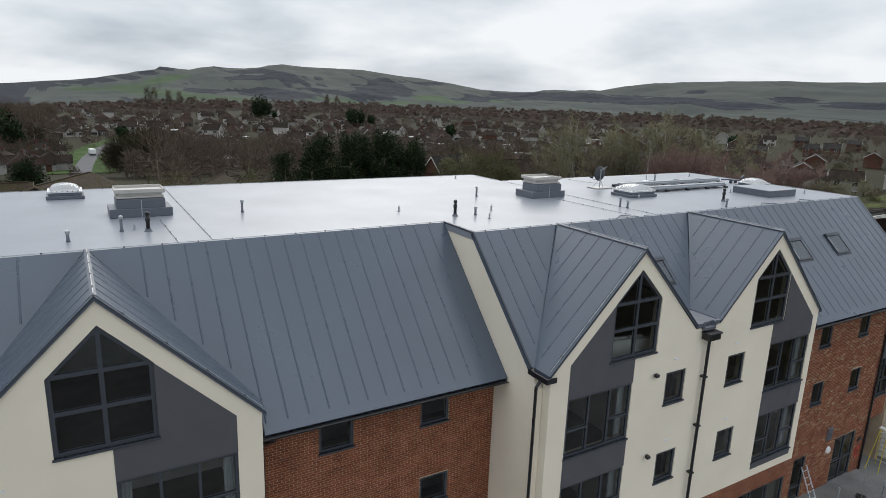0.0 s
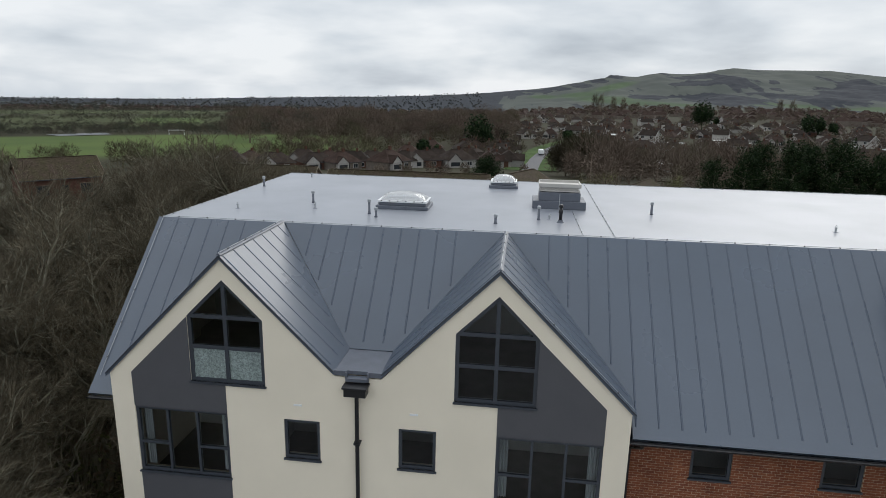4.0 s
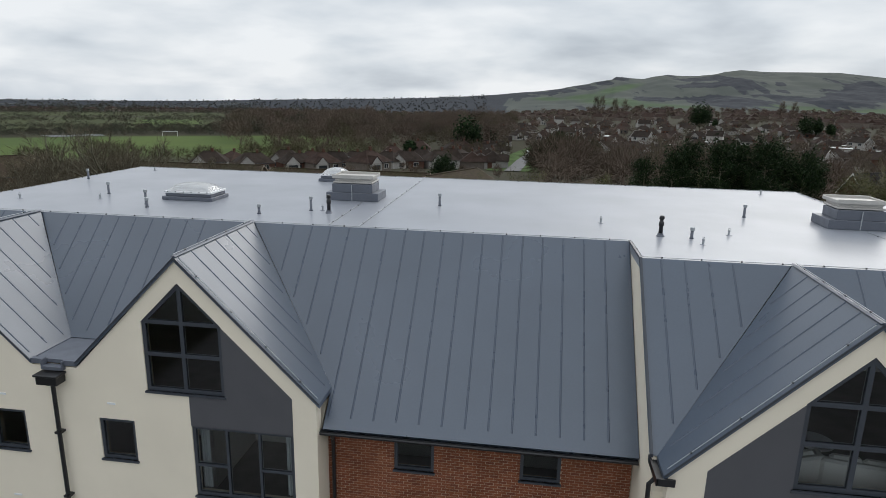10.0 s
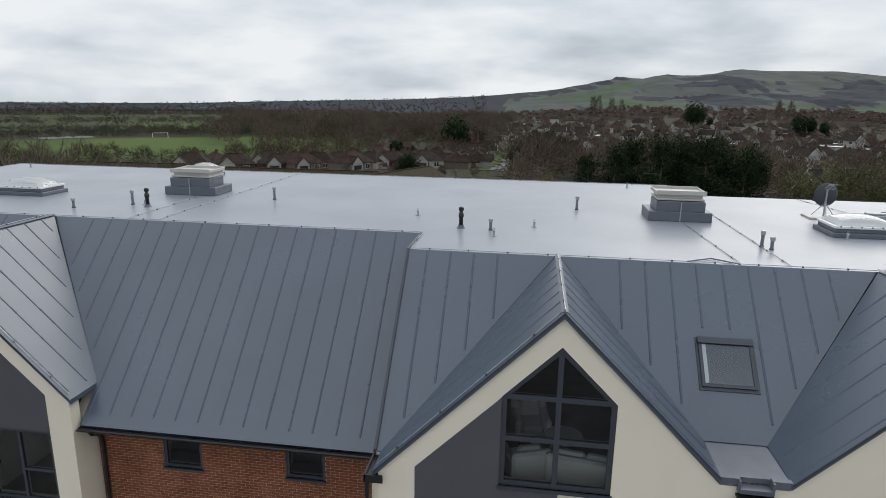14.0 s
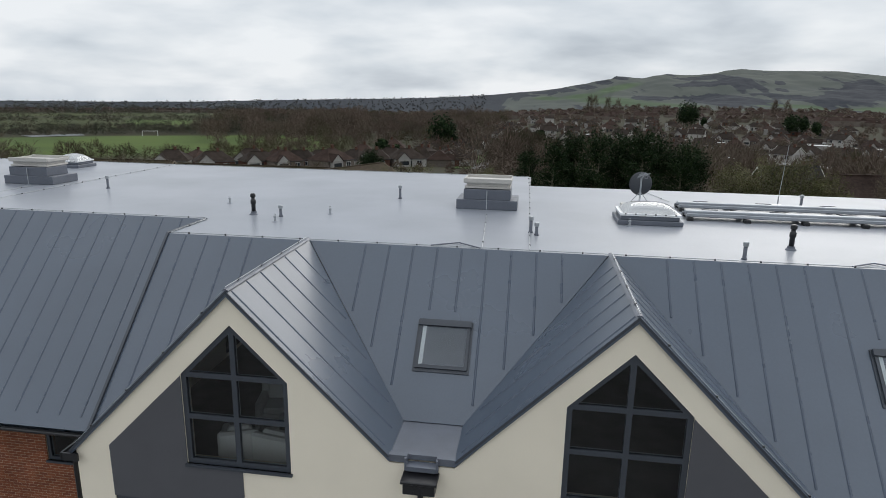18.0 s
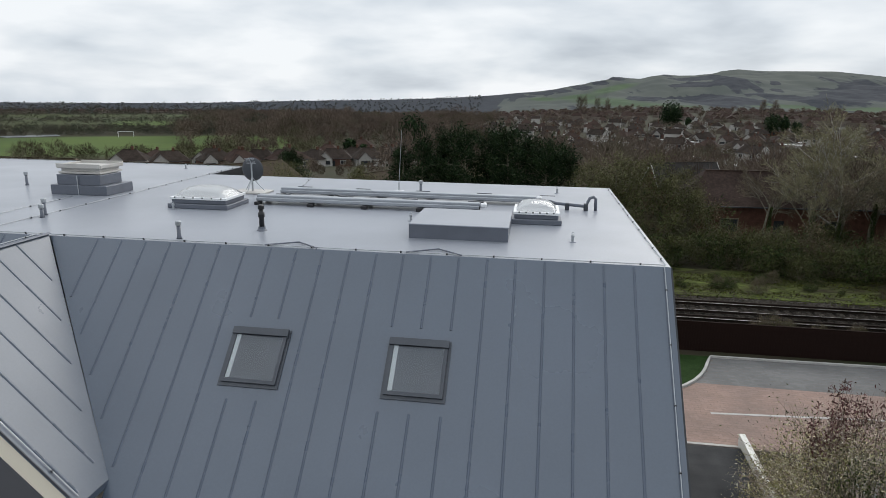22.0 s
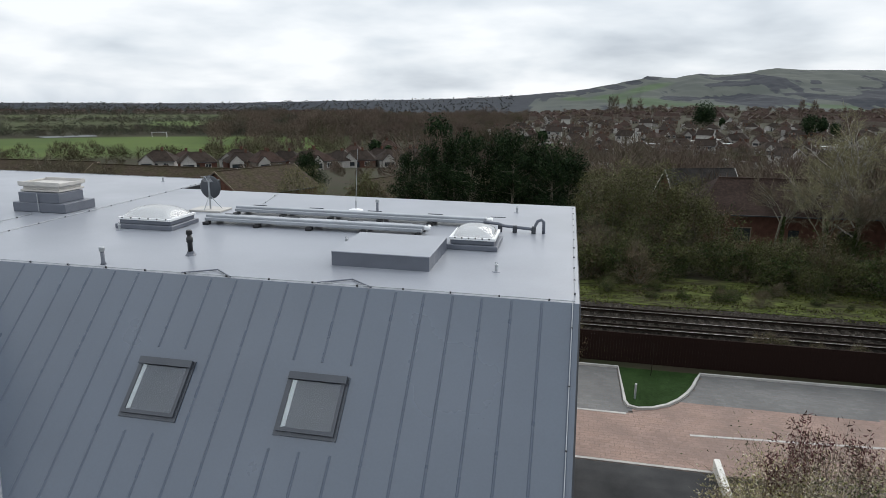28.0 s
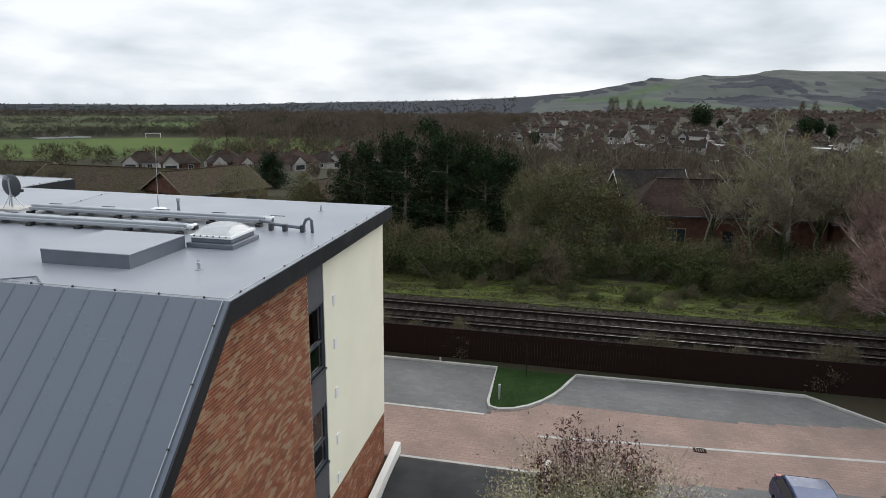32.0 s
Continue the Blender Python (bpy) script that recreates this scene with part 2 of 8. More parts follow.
def tube(bm, pts, r, seg=8, r_end=None, caps=True):
    """A round bar along a line of points."""
    pts = [Vector(p) for p in pts]
    rings = []
    for i, p in enumerate(pts):
        d = (pts[min(i + 1, len(pts) - 1)] - pts[max(i - 1, 0)]).normalized()
        u = d.orthogonal().normalized() if i == 0 else (u - d * u.dot(d)).normalized()
        w = d.cross(u)
        rad = r if r_end is None else r + (r_end - r) * i / (len(pts) - 1)
        rings.append([bm.verts.new(p + (u * math.cos(a) + w * math.sin(a)) * rad) for a in (2 * math.pi * k / seg for k in range(seg))])
    for a, b in zip(rings, rings[1:]):
        for k in range(seg):
            bm.faces.new((a[k], a[(k + 1) % seg], b[(k + 1) % seg], b[k]))
    if caps:
        bm.faces.new(rings[0][::-1])
        bm.faces.new(rings[-1])
    return bm


def lathe(bm, prof, seg=16, at=(0, 0, 0)):
    """A turned shape from (radius, height) pairs."""
    rings = [[bm.verts.new((at[0] + r * math.cos(2 * math.pi * k / seg), at[1] + r * math.sin(2 * math.pi * k / seg), at[2] + z)) for k in range(seg)] for r, z in prof]
    for a, b in zip(rings, rings[1:]):
        for k in range(seg):
            bm.faces.new((a[k], a[(k + 1) % seg], b[(k + 1) % seg], b[k]))
    bm.faces.new(rings[0][::-1])
    bm.faces.new(rings[-1])
    return bm


def plate(outline, holes, to3d, depth):
    """A flat wall of some thickness with openings through it. outline, holes: 2D loops; to3d(u, v, d): the place at depth d."""
    bm = bmesh.new()
    loops, edges = [], []
    for lp in [outline, *holes]:
        vs = [bm.verts.new(to3d(u, v, 0.0)) for u, v in lp]
        loops.append(vs)
        edges += [bm.edges.new((vs[i], vs[(i + 1) % len(vs)])) for i in range(len(vs))]
    bmesh.ops.triangle_fill(bm, use_beauty=True, use_dissolve=False, edges=edges)
    front = list(bm.faces)
    twin = {}
    for lp2d, vs in zip([outline, *holes], loops):
        for (u, v), a in zip(lp2d, vs):
            twin[a] = bm.verts.new(to3d(u, v, depth))
    for f in front:
        bm.faces.new([twin[v] for v in f.verts][::-1])
    for vs in loops:
        for i in range(len(vs)):
            a, b = vs[i], vs[(i + 1) % len(vs)]
            bm.faces.new((a, b, twin[b], twin[a]))
    return bm


def rect(x0, x1, z0, z1):
    return [(x0, z0), (x1, z0), (x1, z1), (x0, z1)]

# ---- the apartment building ----
RZ = 10.5                      # flat roof
EA, EB = 1.87, 0.0             # front edges of the flat roof: west part, east part
YA, YB = -2.50, -4.14          # faces of the rendered gables
EAVE_A, EAVE_B = -2.37, -4.17
XW, XE = -22.5, 24.16          # ends of the roof
BACK_A, BACK_B, XBACK = 13.6, 10.84, 8.84
GABLES_A, GABLES_B = (-18.36, -11.19), (3.65, 10.77)
GROUND_F = -2.85               # ground in front
house = thing("apartment_building", "cream rendered and red brick apartment block with grey roof", "building")


def slope(E, e=0.0):
    """From plan (x, y, depth) to the 45 degree roof that falls from the edge y = E."""
    return lambda x, y, d: (x, y + (d + e) * 0.7071, RZ + (y - E) - (d + e) * 0.7071)


roof = part("flat_roof", plate([(XW, EA), (0, EA), (0, EB), (XE, EB), (XE, BACK_B), (XBACK, BACK_B), (XBACK, BACK_A), (XW, BACK_A)], [],
                               lambda x, y, d: (x, y, RZ - d), 0.25), M_FLAT, house, "light grey roof membrane with a dull sheen")
slopes = []


def main_slope(E, outline):
    slopes.append(part("roof_slope", plate(outline, [], slope(E), 0.16), M_MEMBRANE, house, "dark grey standing seam roof slope"))
    return slopes[-1]


def valley(E, dx):
    return E + 0.05 - dx


OUT, INN = 3.52, 2.96
for E, eave, (c1, c2), x0, x1 in ((EA, EAVE_A, GABLES_A, XW - 0.12, 0.0), (EB, EAVE_B, GABLES_B, 0.0, XE)):
    ve, vt = valley(E, OUT), valley(E, INN)
    if E == EA:
        main_slope(E, [(x0, E), (c1 - 0.05, E), (c1 - OUT, ve), (c1 - OUT, eave), (x0, eave)])
    else:
        main_slope(E, [(x0, E), (c1 - 0.05, E), (c1 - OUT, ve), (x0, ve)])
    main_slope(E, [(c1 + 0.05, E), (c2 - 0.05, E), (c2 - INN, vt), (c1 + INN, vt)])
    main_slope(E, [(c2 + 0.05, E), (x1, E), (x1, eave), (c2 + OUT, eave), (c2 + OUT, ve)])


def seam(a, b, up, w=0.014, h=0.021):
    """A standing seam from a to b: a narrow rib with chamfered crown."""
    a, b, up = Vector(a), Vector(b), Vector(up).normalized()
    side = (b - a).normalized().cross(up).normalized()
    vs, prof = [], ((-w * 2.2, 0), (-w, h * 0.8), (-w * 0.4, h), (w * 0.4, h), (w, h * 0.8), (w * 2.2, 0))
    for p in (a, b):
        vs += [p + side * s + up * (t - 0.004) for s, t in prof]
    n = len(prof)
    fs = [(i, i + 1, n + i + 1, n + i) for i in range(n - 1)] + [tuple(range(n))[::-1], tuple(range(n, 2 * n))]
    return vs, fs


UP_F = (0, -1, 1)
PITCH = 0.574
SKYLIGHTS = [(6.68, 7.78), (15.80, 16.88), (18.93, 20.02)]
SKY_Y0, SKY_Y1 = -2.14, -1.36
for E, eave, cs, x0, x1, ref in ((EA, EAVE_A, GABLES_A, XW, -0.1, -3.56), (EB, EAVE_B, GABLES_B, 0.1, XE + 0.02, 18.30)):
    k0 = math.ceil((x0 + 0.15 - ref) / PITCH)
    x = ref + k0 * PITCH
    while x < x1 - 0.1:
        low = eave + 0.22
        dx = min(abs(x - c) for c in cs)
        c_mid = (cs[0] + cs[1]) / 2
        if dx < OUT:
            low = max(low, valley(E, dx) + 0.14)
        if abs(x - c_mid) < (cs[1] - cs[0]) / 2 - INN + 0.1:
            low = valley(E, INN) + 0.16
        spans = [(low, E - 0.03)]
        if E == EB:
            for s0, s1 in SKYLIGHTS:
                if s0 - 0.1 < x < s1 + 0.1:
                    spans = [(low, SKY_Y0 - 0.2), (SKY_Y1 + 0.2, E - 0.03)]
        for ya, yb in spans:
            if yb - ya > 0.8:
                vs, fs = seam((x, ya, RZ + ya - E), (x, yb, RZ + yb - E), UP_F)
                mesh_ob("seam", vs, fs, M_SEAM, slopes[0] if E == EA else slopes[3])
        x += PITCH


# gabled dormer roofs
def dormer(E, c, yf, inner):
    """inner: +1 or -1, the side of the shared gutter."""
    d = part("dormer_roof", bmesh.new(), M_MEMBRANE, house, "grey standing seam dormer roof")
    bm = bmesh.new()
    for s in (-1, 1):
        W = INN if s == inner else OUT
        to = lambda u, v, dd, s=s: (c + s * u, v, RZ + 0.05 - u - dd * 1.2)
        one = plate([(0, E), (0, yf), (W, yf), (W, valley(E, W))], [], to, 0.10)
        me = bpy.data.meshes.new("tmp")
        one.to_mesh(me)
        one.free()
        bm.from_mesh(me)
        bpy.data.meshes.remove(me)
    bmesh.ops.recalc_face_normals(bm, faces=bm.faces)
    bm.to_mesh(d.data)
    bm.free()
    d.data.materials.clear()
    d.data.materials.append(M_MEMBRANE)
    for s in (-1, 1):
        W = (INN if s == inner else OUT) - 0.12
        y = yf + 0.14
        while y < E - 0.3:
            u1 = min(W, E + 0.05 - y - 0.24)
            if u1 > 0.35:
                vs, fs = seam((c + s * 0.05, y, RZ + 0.05 - 0.05), (c + s * u1, y, RZ + 0.05 - u1), (s, 0, 1))
                mesh_ob("seam", vs, fs, M_SEAM, d)
            y += 0.62
    mesh_ob("ridge_cap", *seam((c, yf, RZ + 0.05), (c, E, RZ + 0.05), (0, 0, 1), w=0.03, h=0.03), M_ROOFBOX, d)
    # dark verge trim under the roof edge
    for s in (-1, 1):
        W = INN if s == inner else OUT
        to = lambda u, v, dd, s=s: (c + s * u, yf - 0.015 + dd, RZ + 0.045 - u - v)
        part("verge_trim", plate([(0, 0.0), (W, 0.0), (W - 0.03, 0.055), (0, 0.055)], [], to, 0.03), M_FRAME, d)
    return d


for E, cs, yf in ((EA, GABLES_A, YA - 0.06), (EB, GABLES_B, YB - 0.06)):
    dormer(E, cs[0], yf, 1)
    dormer(E, cs[1], yf, -1)
    # valley gutter tray between the two dormers, with an outlet notch
    zt, yb = RZ + 0.05 - INN, valley(E, INN)
    cm = (cs[0] + cs[1]) / 2
    hw = (cs[1] - cs[0]) / 2 - INN + 0.03
    tray = part("valley_gutter", boxes((cm - hw, cm + hw, yf + 0.14, yb + 0.06, zt - 0.12, zt - 0.02), (cm - hw, cm - 0.28, yf + 0.02, yf + 0.14, zt - 0.12, zt + 0.015),
                                       (cm + 0.28, cm + hw, yf + 0.02, yf + 0.14, zt - 0.12, zt + 0.015)), M_ROOFBOX, house, "pale grey valley gutter with an outlet")
    part("outlet_chute", boxes((cm - 0.28, cm + 0.28, yf - 0.06, yf + 0.14, zt - 0.24, zt - 0.15), (cm - 0.31, cm - 0.27, yf - 0.04, yf + 0.14, zt - 0.24, zt + 0.0), (cm + 0.27, cm + 0.31, yf - 0.04, yf + 0.14, zt - 0.24, zt + 0.0)),
         M_ROOFBOX, tray)
    hop = part("hopper", boxes((cm - 0.29, cm + 0.29, yf - 0.30, yf + 0.04, zt - 0.56, zt - 0.30), (cm - 0.33, cm + 0.33, yf - 0.34, yf + 0.05, zt - 0.34, zt - 0.28), bevel=0.012), M_BLACK, house, "black rainwater hopper head")
    bm = bmesh.new()
    tube(bm, [(cm, yf - 0.08, zt - 0.5), (cm, yf - 0.08, GROUND_F)], 0.055, 10)
    pipe = part("downpipe", bm, M_BLACK, house, "black rainwater downpipe")
    for k in range(5):
        z = 5.6 - k * 1.9
        part("pipe_clip", boxes((cm - 0.085, cm + 0.085, yf - 0.15, yf + 0.05, z - 0.03, z + 0.03)), M_BLACK, pipe)


# windows
def inset(loop, d):
    """A convex loop moved inwards."""
    out, n = [], len(loop)
    for i in range(n):
        p0, p1, p2 = Vector(loop[i - 1]), Vector(loop[i]), Vector(loop[(i + 1) % n])
        e1, e2 = (p1 - p0).normalized(), (p2 - p1).normalized()
        n1, n2 = Vector((-e1.y, e1.x)), Vector((-e2.y, e2.x))
        bis = (n1 + n2).normalized()
        out.append(tuple(p1 + bis * d / max(0.3, bis.dot(n1))))
    return out


def window(outline, panes, to3d, name="window", sill=True, label="", bar=0.035, edge=0.06, blind=False):
    """A glazed unit: a frame with one hole for each pane. outline and panes run anticlockwise."""
    holes = [inset(p, bar) for p in panes]
    fr = part(name, plate(inset(outline, -0.012), holes, lambda u, v, d: to3d(u, v, 0.035 + d), 0.07), M_FRAME, house, label or "anthracite framed window with dark glass")
    for h in holes:
        p = mesh_ob("pane", [to3d(u, v, 0.065) for u, v in h], [tuple(range(len(h)))], M_GLASS, fr)
        p.visible_shadow = False
    part("inner_frame", plate(inset(outline, 0.0), [inset(p, bar - 0.004) for p in panes], lambda u, v, d: to3d(u, v, 0.110 + d), 0.035), M_INNER, fr, "pale inner frame")
    if sill:
        us, vs = [u for u, v in outline], [v for u, v in outline]
        a, b, z = min(us) - 0.03, max(us) + 0.03, min(vs)
        part("sill", plate([(a, z - 0.05), (b, z - 0.05), (b, z + 0.0), (a, z + 0.0)], [], lambda u, v, d: to3d(u, v, -0.05 + d), 0.12), M_FRAME, fr)
    return fr


def grid_panes(x0, x1, z0, z1, cols, rows):
    e = 0.05
    cs = [x0 + e + (x1 - x0 - 2 * e) * c for c in cols]
    rs = [z0 + e + (z1 - z0 - 2 * e) * r for r in rows]
    return [rect(a, b, c, d) for a, b in zip(cs, cs[1:]) for c, d in zip(rs, rs[1:])]


def big_window(x0, x1, z0, z1, to3d, flip=False):
    """Three lights, the outer two split by a transom."""
    e, w = 0.05, (x1 - x0 - 0.1) / 3
    t = z0 + (z1 - z0) * 0.44
    xs = [x0 + e + w * k for k in range(4)]
    panes = []
    for k in range(3):
        if k == 1:
            panes.append(rect(xs[k], xs[k + 1], z0 + e, z1 - e))
        else:
            panes += [rect(xs[k], xs[k + 1], z0 + e, t), rect(xs[k], xs[k + 1], t, z1 - e)]
    fr = window(rect(x0, x1, z0, z1), panes, to3d)
    for a, w in ((x0 + 0.06, 0.26), (x1 - 0.32, 0.26)):
        vs = [to3d(a + w * k / 12, z, 0.30 + 0.035 * math.sin(k * 1.9)) for z in (z0 + 0.05, z1 - 0.03) for k in range(13)]
        mesh_ob("curtain", vs, [(k, k + 1, k + 14, k + 13) for k in range(12)], M_INNER, fr, "pale gathered curtain")
    return fr


def gable_loop(c, h=1.05, z0=6.96, zs=8.82):
    return [(c - h, z0), (c + h, z0), (c + h, zs), (c, zs + h), (c - h, zs)]


def gable_window(c, to3d):
    h, z0, zs, e = 1.05, 6.96, 8.82, 0.05
    zm = z0 + 1.0
    panes = [rect(c - h + e, c, z0 + e, zm), rect(c, c + h - e, z0 + e, zm), rect(c - h + e, c, zm, zs), rect(c, c + h - e, zm, zs),
             [(c - h + e, zs), (c, zs), (c, zs + h - e * 1.4)], [(c, zs), (c + h - e, zs), (c, zs + h - e * 1.4)]]
    return window(gable_loop(c), panes, to3d, bar=0.05)


WB2, WT2, WB1, WT1 = 4.06, 6.07, 0.95, 3.03      # large windows
SB2, ST2, SB1, ST1 = 4.88, 6.05, 1.83, 3.0       # small windows
for (c1, c2), yw, cream0, group in ((GABLES_A, YA, 0.3, "a"), (GABLES_B, YB, 0.3, "b")):
    to = lambda u, v, d, yw=yw: (u, yw + d, v)
    bigs = ((c1 - 2.78, c1 - 0.08), (c2 + 0.08, c2 + 2.80))
    if group == "b":
        bigs = ((c1 - 2.68, c1 + 0.08), (c2 + 0.40, c2 + 3.06))
    smalls = ((c1 + 1.52, c1 + 2.52), (c2 - 2.5, c2 - 1.5)) if group == "a" else ((c1 + 1.70, c1 + 2.70), (c2 - 2.12, c2 - 1.12))
    zv = RZ - INN - 0.12
    out = [(c1 - 3.42, cream0), (c2 + 3.42, cream0), (c2 + 3.42, RZ - 3.46), (c2, RZ - 0.05), (c2 - INN, zv), (c1 + INN, zv), (c1, RZ - 0.05), (c1 - 3.42, RZ - 3.46)]
    gw = [gable_loop(c1), gable_loop(c2)]
    holes = gw + [rect(a, b, z0, z1) for a, b in bigs for z0, z1 in ((WB2, WT2), (WB1, WT1))]
    holes += [rect(a, b, z0, z1) for a, b in smalls for z0, z1 in ((SB2, ST2), (SB1, ST1))]
    part("gable_wall", plate(out, holes, to, 0.32), M_RENDER, house, "cream rendered gable wall")
    for c in (c1, c2):
        gable_window(c, to)
    for a, b in bigs:
        for z0, z1 in ((WB2, WT2), (WB1, WT1)):
            big_window(a, b, z0, z1, to)
    for a, b in smalls:
        for z0, z1 in ((SB2, ST2), (SB1, ST1)):
            window(rect(a, b, z0, z1), grid_panes(a, b, z0, z1, (0, 1), (0, 1)), to)
    # grey cladding round the stacked windows
    pan = lambda u, v, d, yw=yw: (u, yw - 0.012 + d, v)
    for (a, b), c, s in ((bigs[0], c1, -1), (bigs[1], c2, 1)):
        e0, e1 = (a, b) if s < 0 else (b, a)         # outer, inner edge
        h = c + s * 1.048
        zo = 8.82 - abs(e0 - h)
        lp = [(e0, WT2), (e1, WT2), (e1, 6.9), (h, 6.9), (h, 8.80), (e0, zo)]
        part("cladding_panel", plate(lp, [], pan, 0.02), M_PANEL, house, "dark grey cladding panel")
        part("cladding_panel", plate(rect(min(a, b), max(a, b), WT1, WB2 - 0.06), [], pan, 0.02), M_PANEL, house, "dark grey cladding panel")
        part("cladding_panel", plate(rect(min(a, b), max(a, b), cream0 + 0.35, WB1 - 0.06), [], pan, 0.02), M_PANEL, house, "dark grey cladding panel")
    # small white lights and vents on the render
    for a, b in smalls:
        part("wall_vent", boxes((a + 0.3, a + 0.52, yw - 0.02, yw + 0.02, ST2 + 0.42, ST2 + 0.47)), M_WHITE, house)
        part("wall_vent", boxes((a + 0.3, a + 0.52, yw - 0.02, yw + 0.02, ST1 + 0.42, ST1 + 0.47)), M_WHITE, house)


# side walls of the gables and of the forward part
def solid(name, rows, mat, label=""):
    return part(name, boxes(*rows), mat, house, label)


BWA, BWB = -1.67, -3.5
gl, gr = GABLES_A[0] - 3.42, GABLES_A[1] + 3.42
to_x = lambda x0: (lambda u, v, d: (x0 + d, u, v))
for x0 in (gl, gr - 0.3):
    part("gable_side_wall", plate([(YA + 0.322, GROUND_F), (EA, GROUND_F), (EA, RZ - 0.35), (YA + 0.322, RZ - (EA - YA - 0.322) - 0.3)], [], to_x(x0), 0.3), M_RENDER, house)
# step wall between the two parts: shows above the lower slope
part("step_wall", plate([(YB + 0.322, GROUND_F), (EA + 0.02, GROUND_F), (EA + 0.02, RZ - 0.06), (EB + 0.02, RZ - 0.06), (EB - 3.55, RZ - 3.66), (YB + 0.322, RZ - 4.1)], [], to_x(0.02), 0.3), M_RENDER, house,
     "cream rendered step wall between the roof slopes")
part("step_flashing", plate([(EA + 0.02, RZ - 0.03), (EB - 0.05, RZ - 0.03), (EB - 3.5, RZ - 3.5), (EB - 3.5, RZ - 3.42), (EB - 0.02, RZ + 0.03), (EA + 0.02, RZ + 0.03)], [], to_x(-0.02), 0.06), M_FRAME, house)
part("gable_side_wall", plate([(YB + 0.322, GROUND_F), (BWB, GROUND_F), (BWB, RZ - 3.7), (YB + 0.322, RZ - 4.25)], [], to_x(GABLES_B[1] + 3.12), 0.3), M_RENDER, house)

# ---- brick walls ----
def bricks(name, u0, u1, z0, z1, to3d, openings=(), top=None, singles=None, parent=None, pale=0.0, seed=1):
    """Stretcher bond: each brick stands 8 mm proud of the mortar. singles: (u0, u1, z0, z1), where each brick is an object of its own.
    top(u): height of a sloping upper edge."""
    L, H, J = 0.225, 0.075, 0.010
    rng = random.Random(seed)
    red, buff, solo = ([], []), ([], []), []
    k, z = 0, z0
    while z < z1 - 0.01:
        u = u0 - (L / 2 if k % 2 else 0)
        while u < u1 - 0.02:
            a, b, c, d = max(u, u0), min(u + L - J, u1), z, min(z + H - J, z1)
            u += L
            if b - a < 0.03 or (top and d > min(top(a), top(b))):
                continue
            if any(a < o[1] and b > o[0] and c < o[3] - 0.002 and d > o[2] + 0.002 for o in openings):
                hit = [o for o in openings if a < o[1] and b > o[0] and c < o[3] and d > o[2]][0]
                if a < hit[0] - 0.04:
                    b = hit[0]
                elif b > hit[1] + 0.04:
                    a = hit[1]
                else:
                    continue
            nz = 0.35 * noise.noise(Vector((a * 1.6, c * 4.5, seed * 7.3))) + rng.uniform(-0.62, 0.62)
            is_pale = pale and nz > 0.55 - pale
            if singles and singles[0] <= a and b <= singles[1] and singles[2] <= c and d <= singles[3] and not is_pale and b - a > 0.2 and len(solo) < 300:
                solo.append((a, c))
                continue
            tgt = buff if is_pale else red
            o = len(tgt[0])
            p = 0.004 + rng.uniform(-0.002, 0.002)
            tgt[0].extend(to3d(uu, vv, dd) for dd in (-p, 0.012) for uu, vv in ((a, c), (b, c), (b, d), (a, d)))
            tgt[1].extend(tuple(o + i for i in f) for f in ((0, 1, 2, 3), (0, 4, 5, 1), (1, 5, 6, 2), (2, 6, 7, 3), (3, 7, 4, 0)))
        z += H
        k += 1
    tagged(mesh_ob("brickwork", *red, M_BRICK, parent, "red stretcher bond brickwork"), kind="stuff")
    if buff[0]:
        tagged(mesh_ob("pale_brickwork", *buff, M_BUFF, parent, "pale buff bricks in the wall"), kind="stuff")
    if solo:
        me = bpy.data.meshes.new("brick")
        me.from_pydata([to3d(uu, vv, dd) - Vector(to3d(0, 0, 0)) for dd in (-0.004, 0.012) for uu, vv in ((0, 0), (L - J, 0), (L - J, H - J), (0, H - J))], [],
                       [(0, 1, 2, 3), (0, 4, 5, 1), (1, 5, 6, 2), (2, 6, 7, 3), (3, 7, 4, 0)])
        me.materials.append(M_BRICKOB)
        for a, c in solo:
            ob = new("brick", me)
            ob.parent = parent
            ob.location = to3d(a, c, 0)


M_BUFF = ramp_random(material("buff_brick", (0.3, 0.1, 0.06), 0.9, vary=0.1, fine=0.12, fine_scale=90, bump=0.3),
                     [(0.30, 0.185, 0.105), (0.28, 0.150, 0.080), (0.31, 0.21, 0.13), (0.27, 0.125, 0.062)])


def front(y):
    return lambda u, v, d: Vector((u, y + d, v))


# west brick wall, between the gables and the step
wins = [(-6.0, -4.95, 4.86, 5.72), (-2.74, -1.72, 4.90, 5.72), (-6.0, -4.95, 2.10, 3.05), (-2.70, -1.66, 2.10, 3.06), (-6.0, -4.95, -0.9, 0.1), (-2.7, -1.66, -0.9, 0.1)]
wall = part("brick_wall", plate([(gr, GROUND_F), (0.0, GROUND_F), (0.0, 6.75), (gr, 6.75)], [rect(*w) for w in wins], front(BWA), 0.3), M_MORTAR, house, "red brick wall under the eaves")
bricks("west", gr, 0.0, 1.0, 6.45, front(BWA), wins, singles=(-7.7, -0.1, 5.85, 6.45), parent=wall, pale=0.0)
for w in wins[:4]:
    window(rect(*w), grid_panes(*w, (0, 1), (0, 1)), front(BWA))

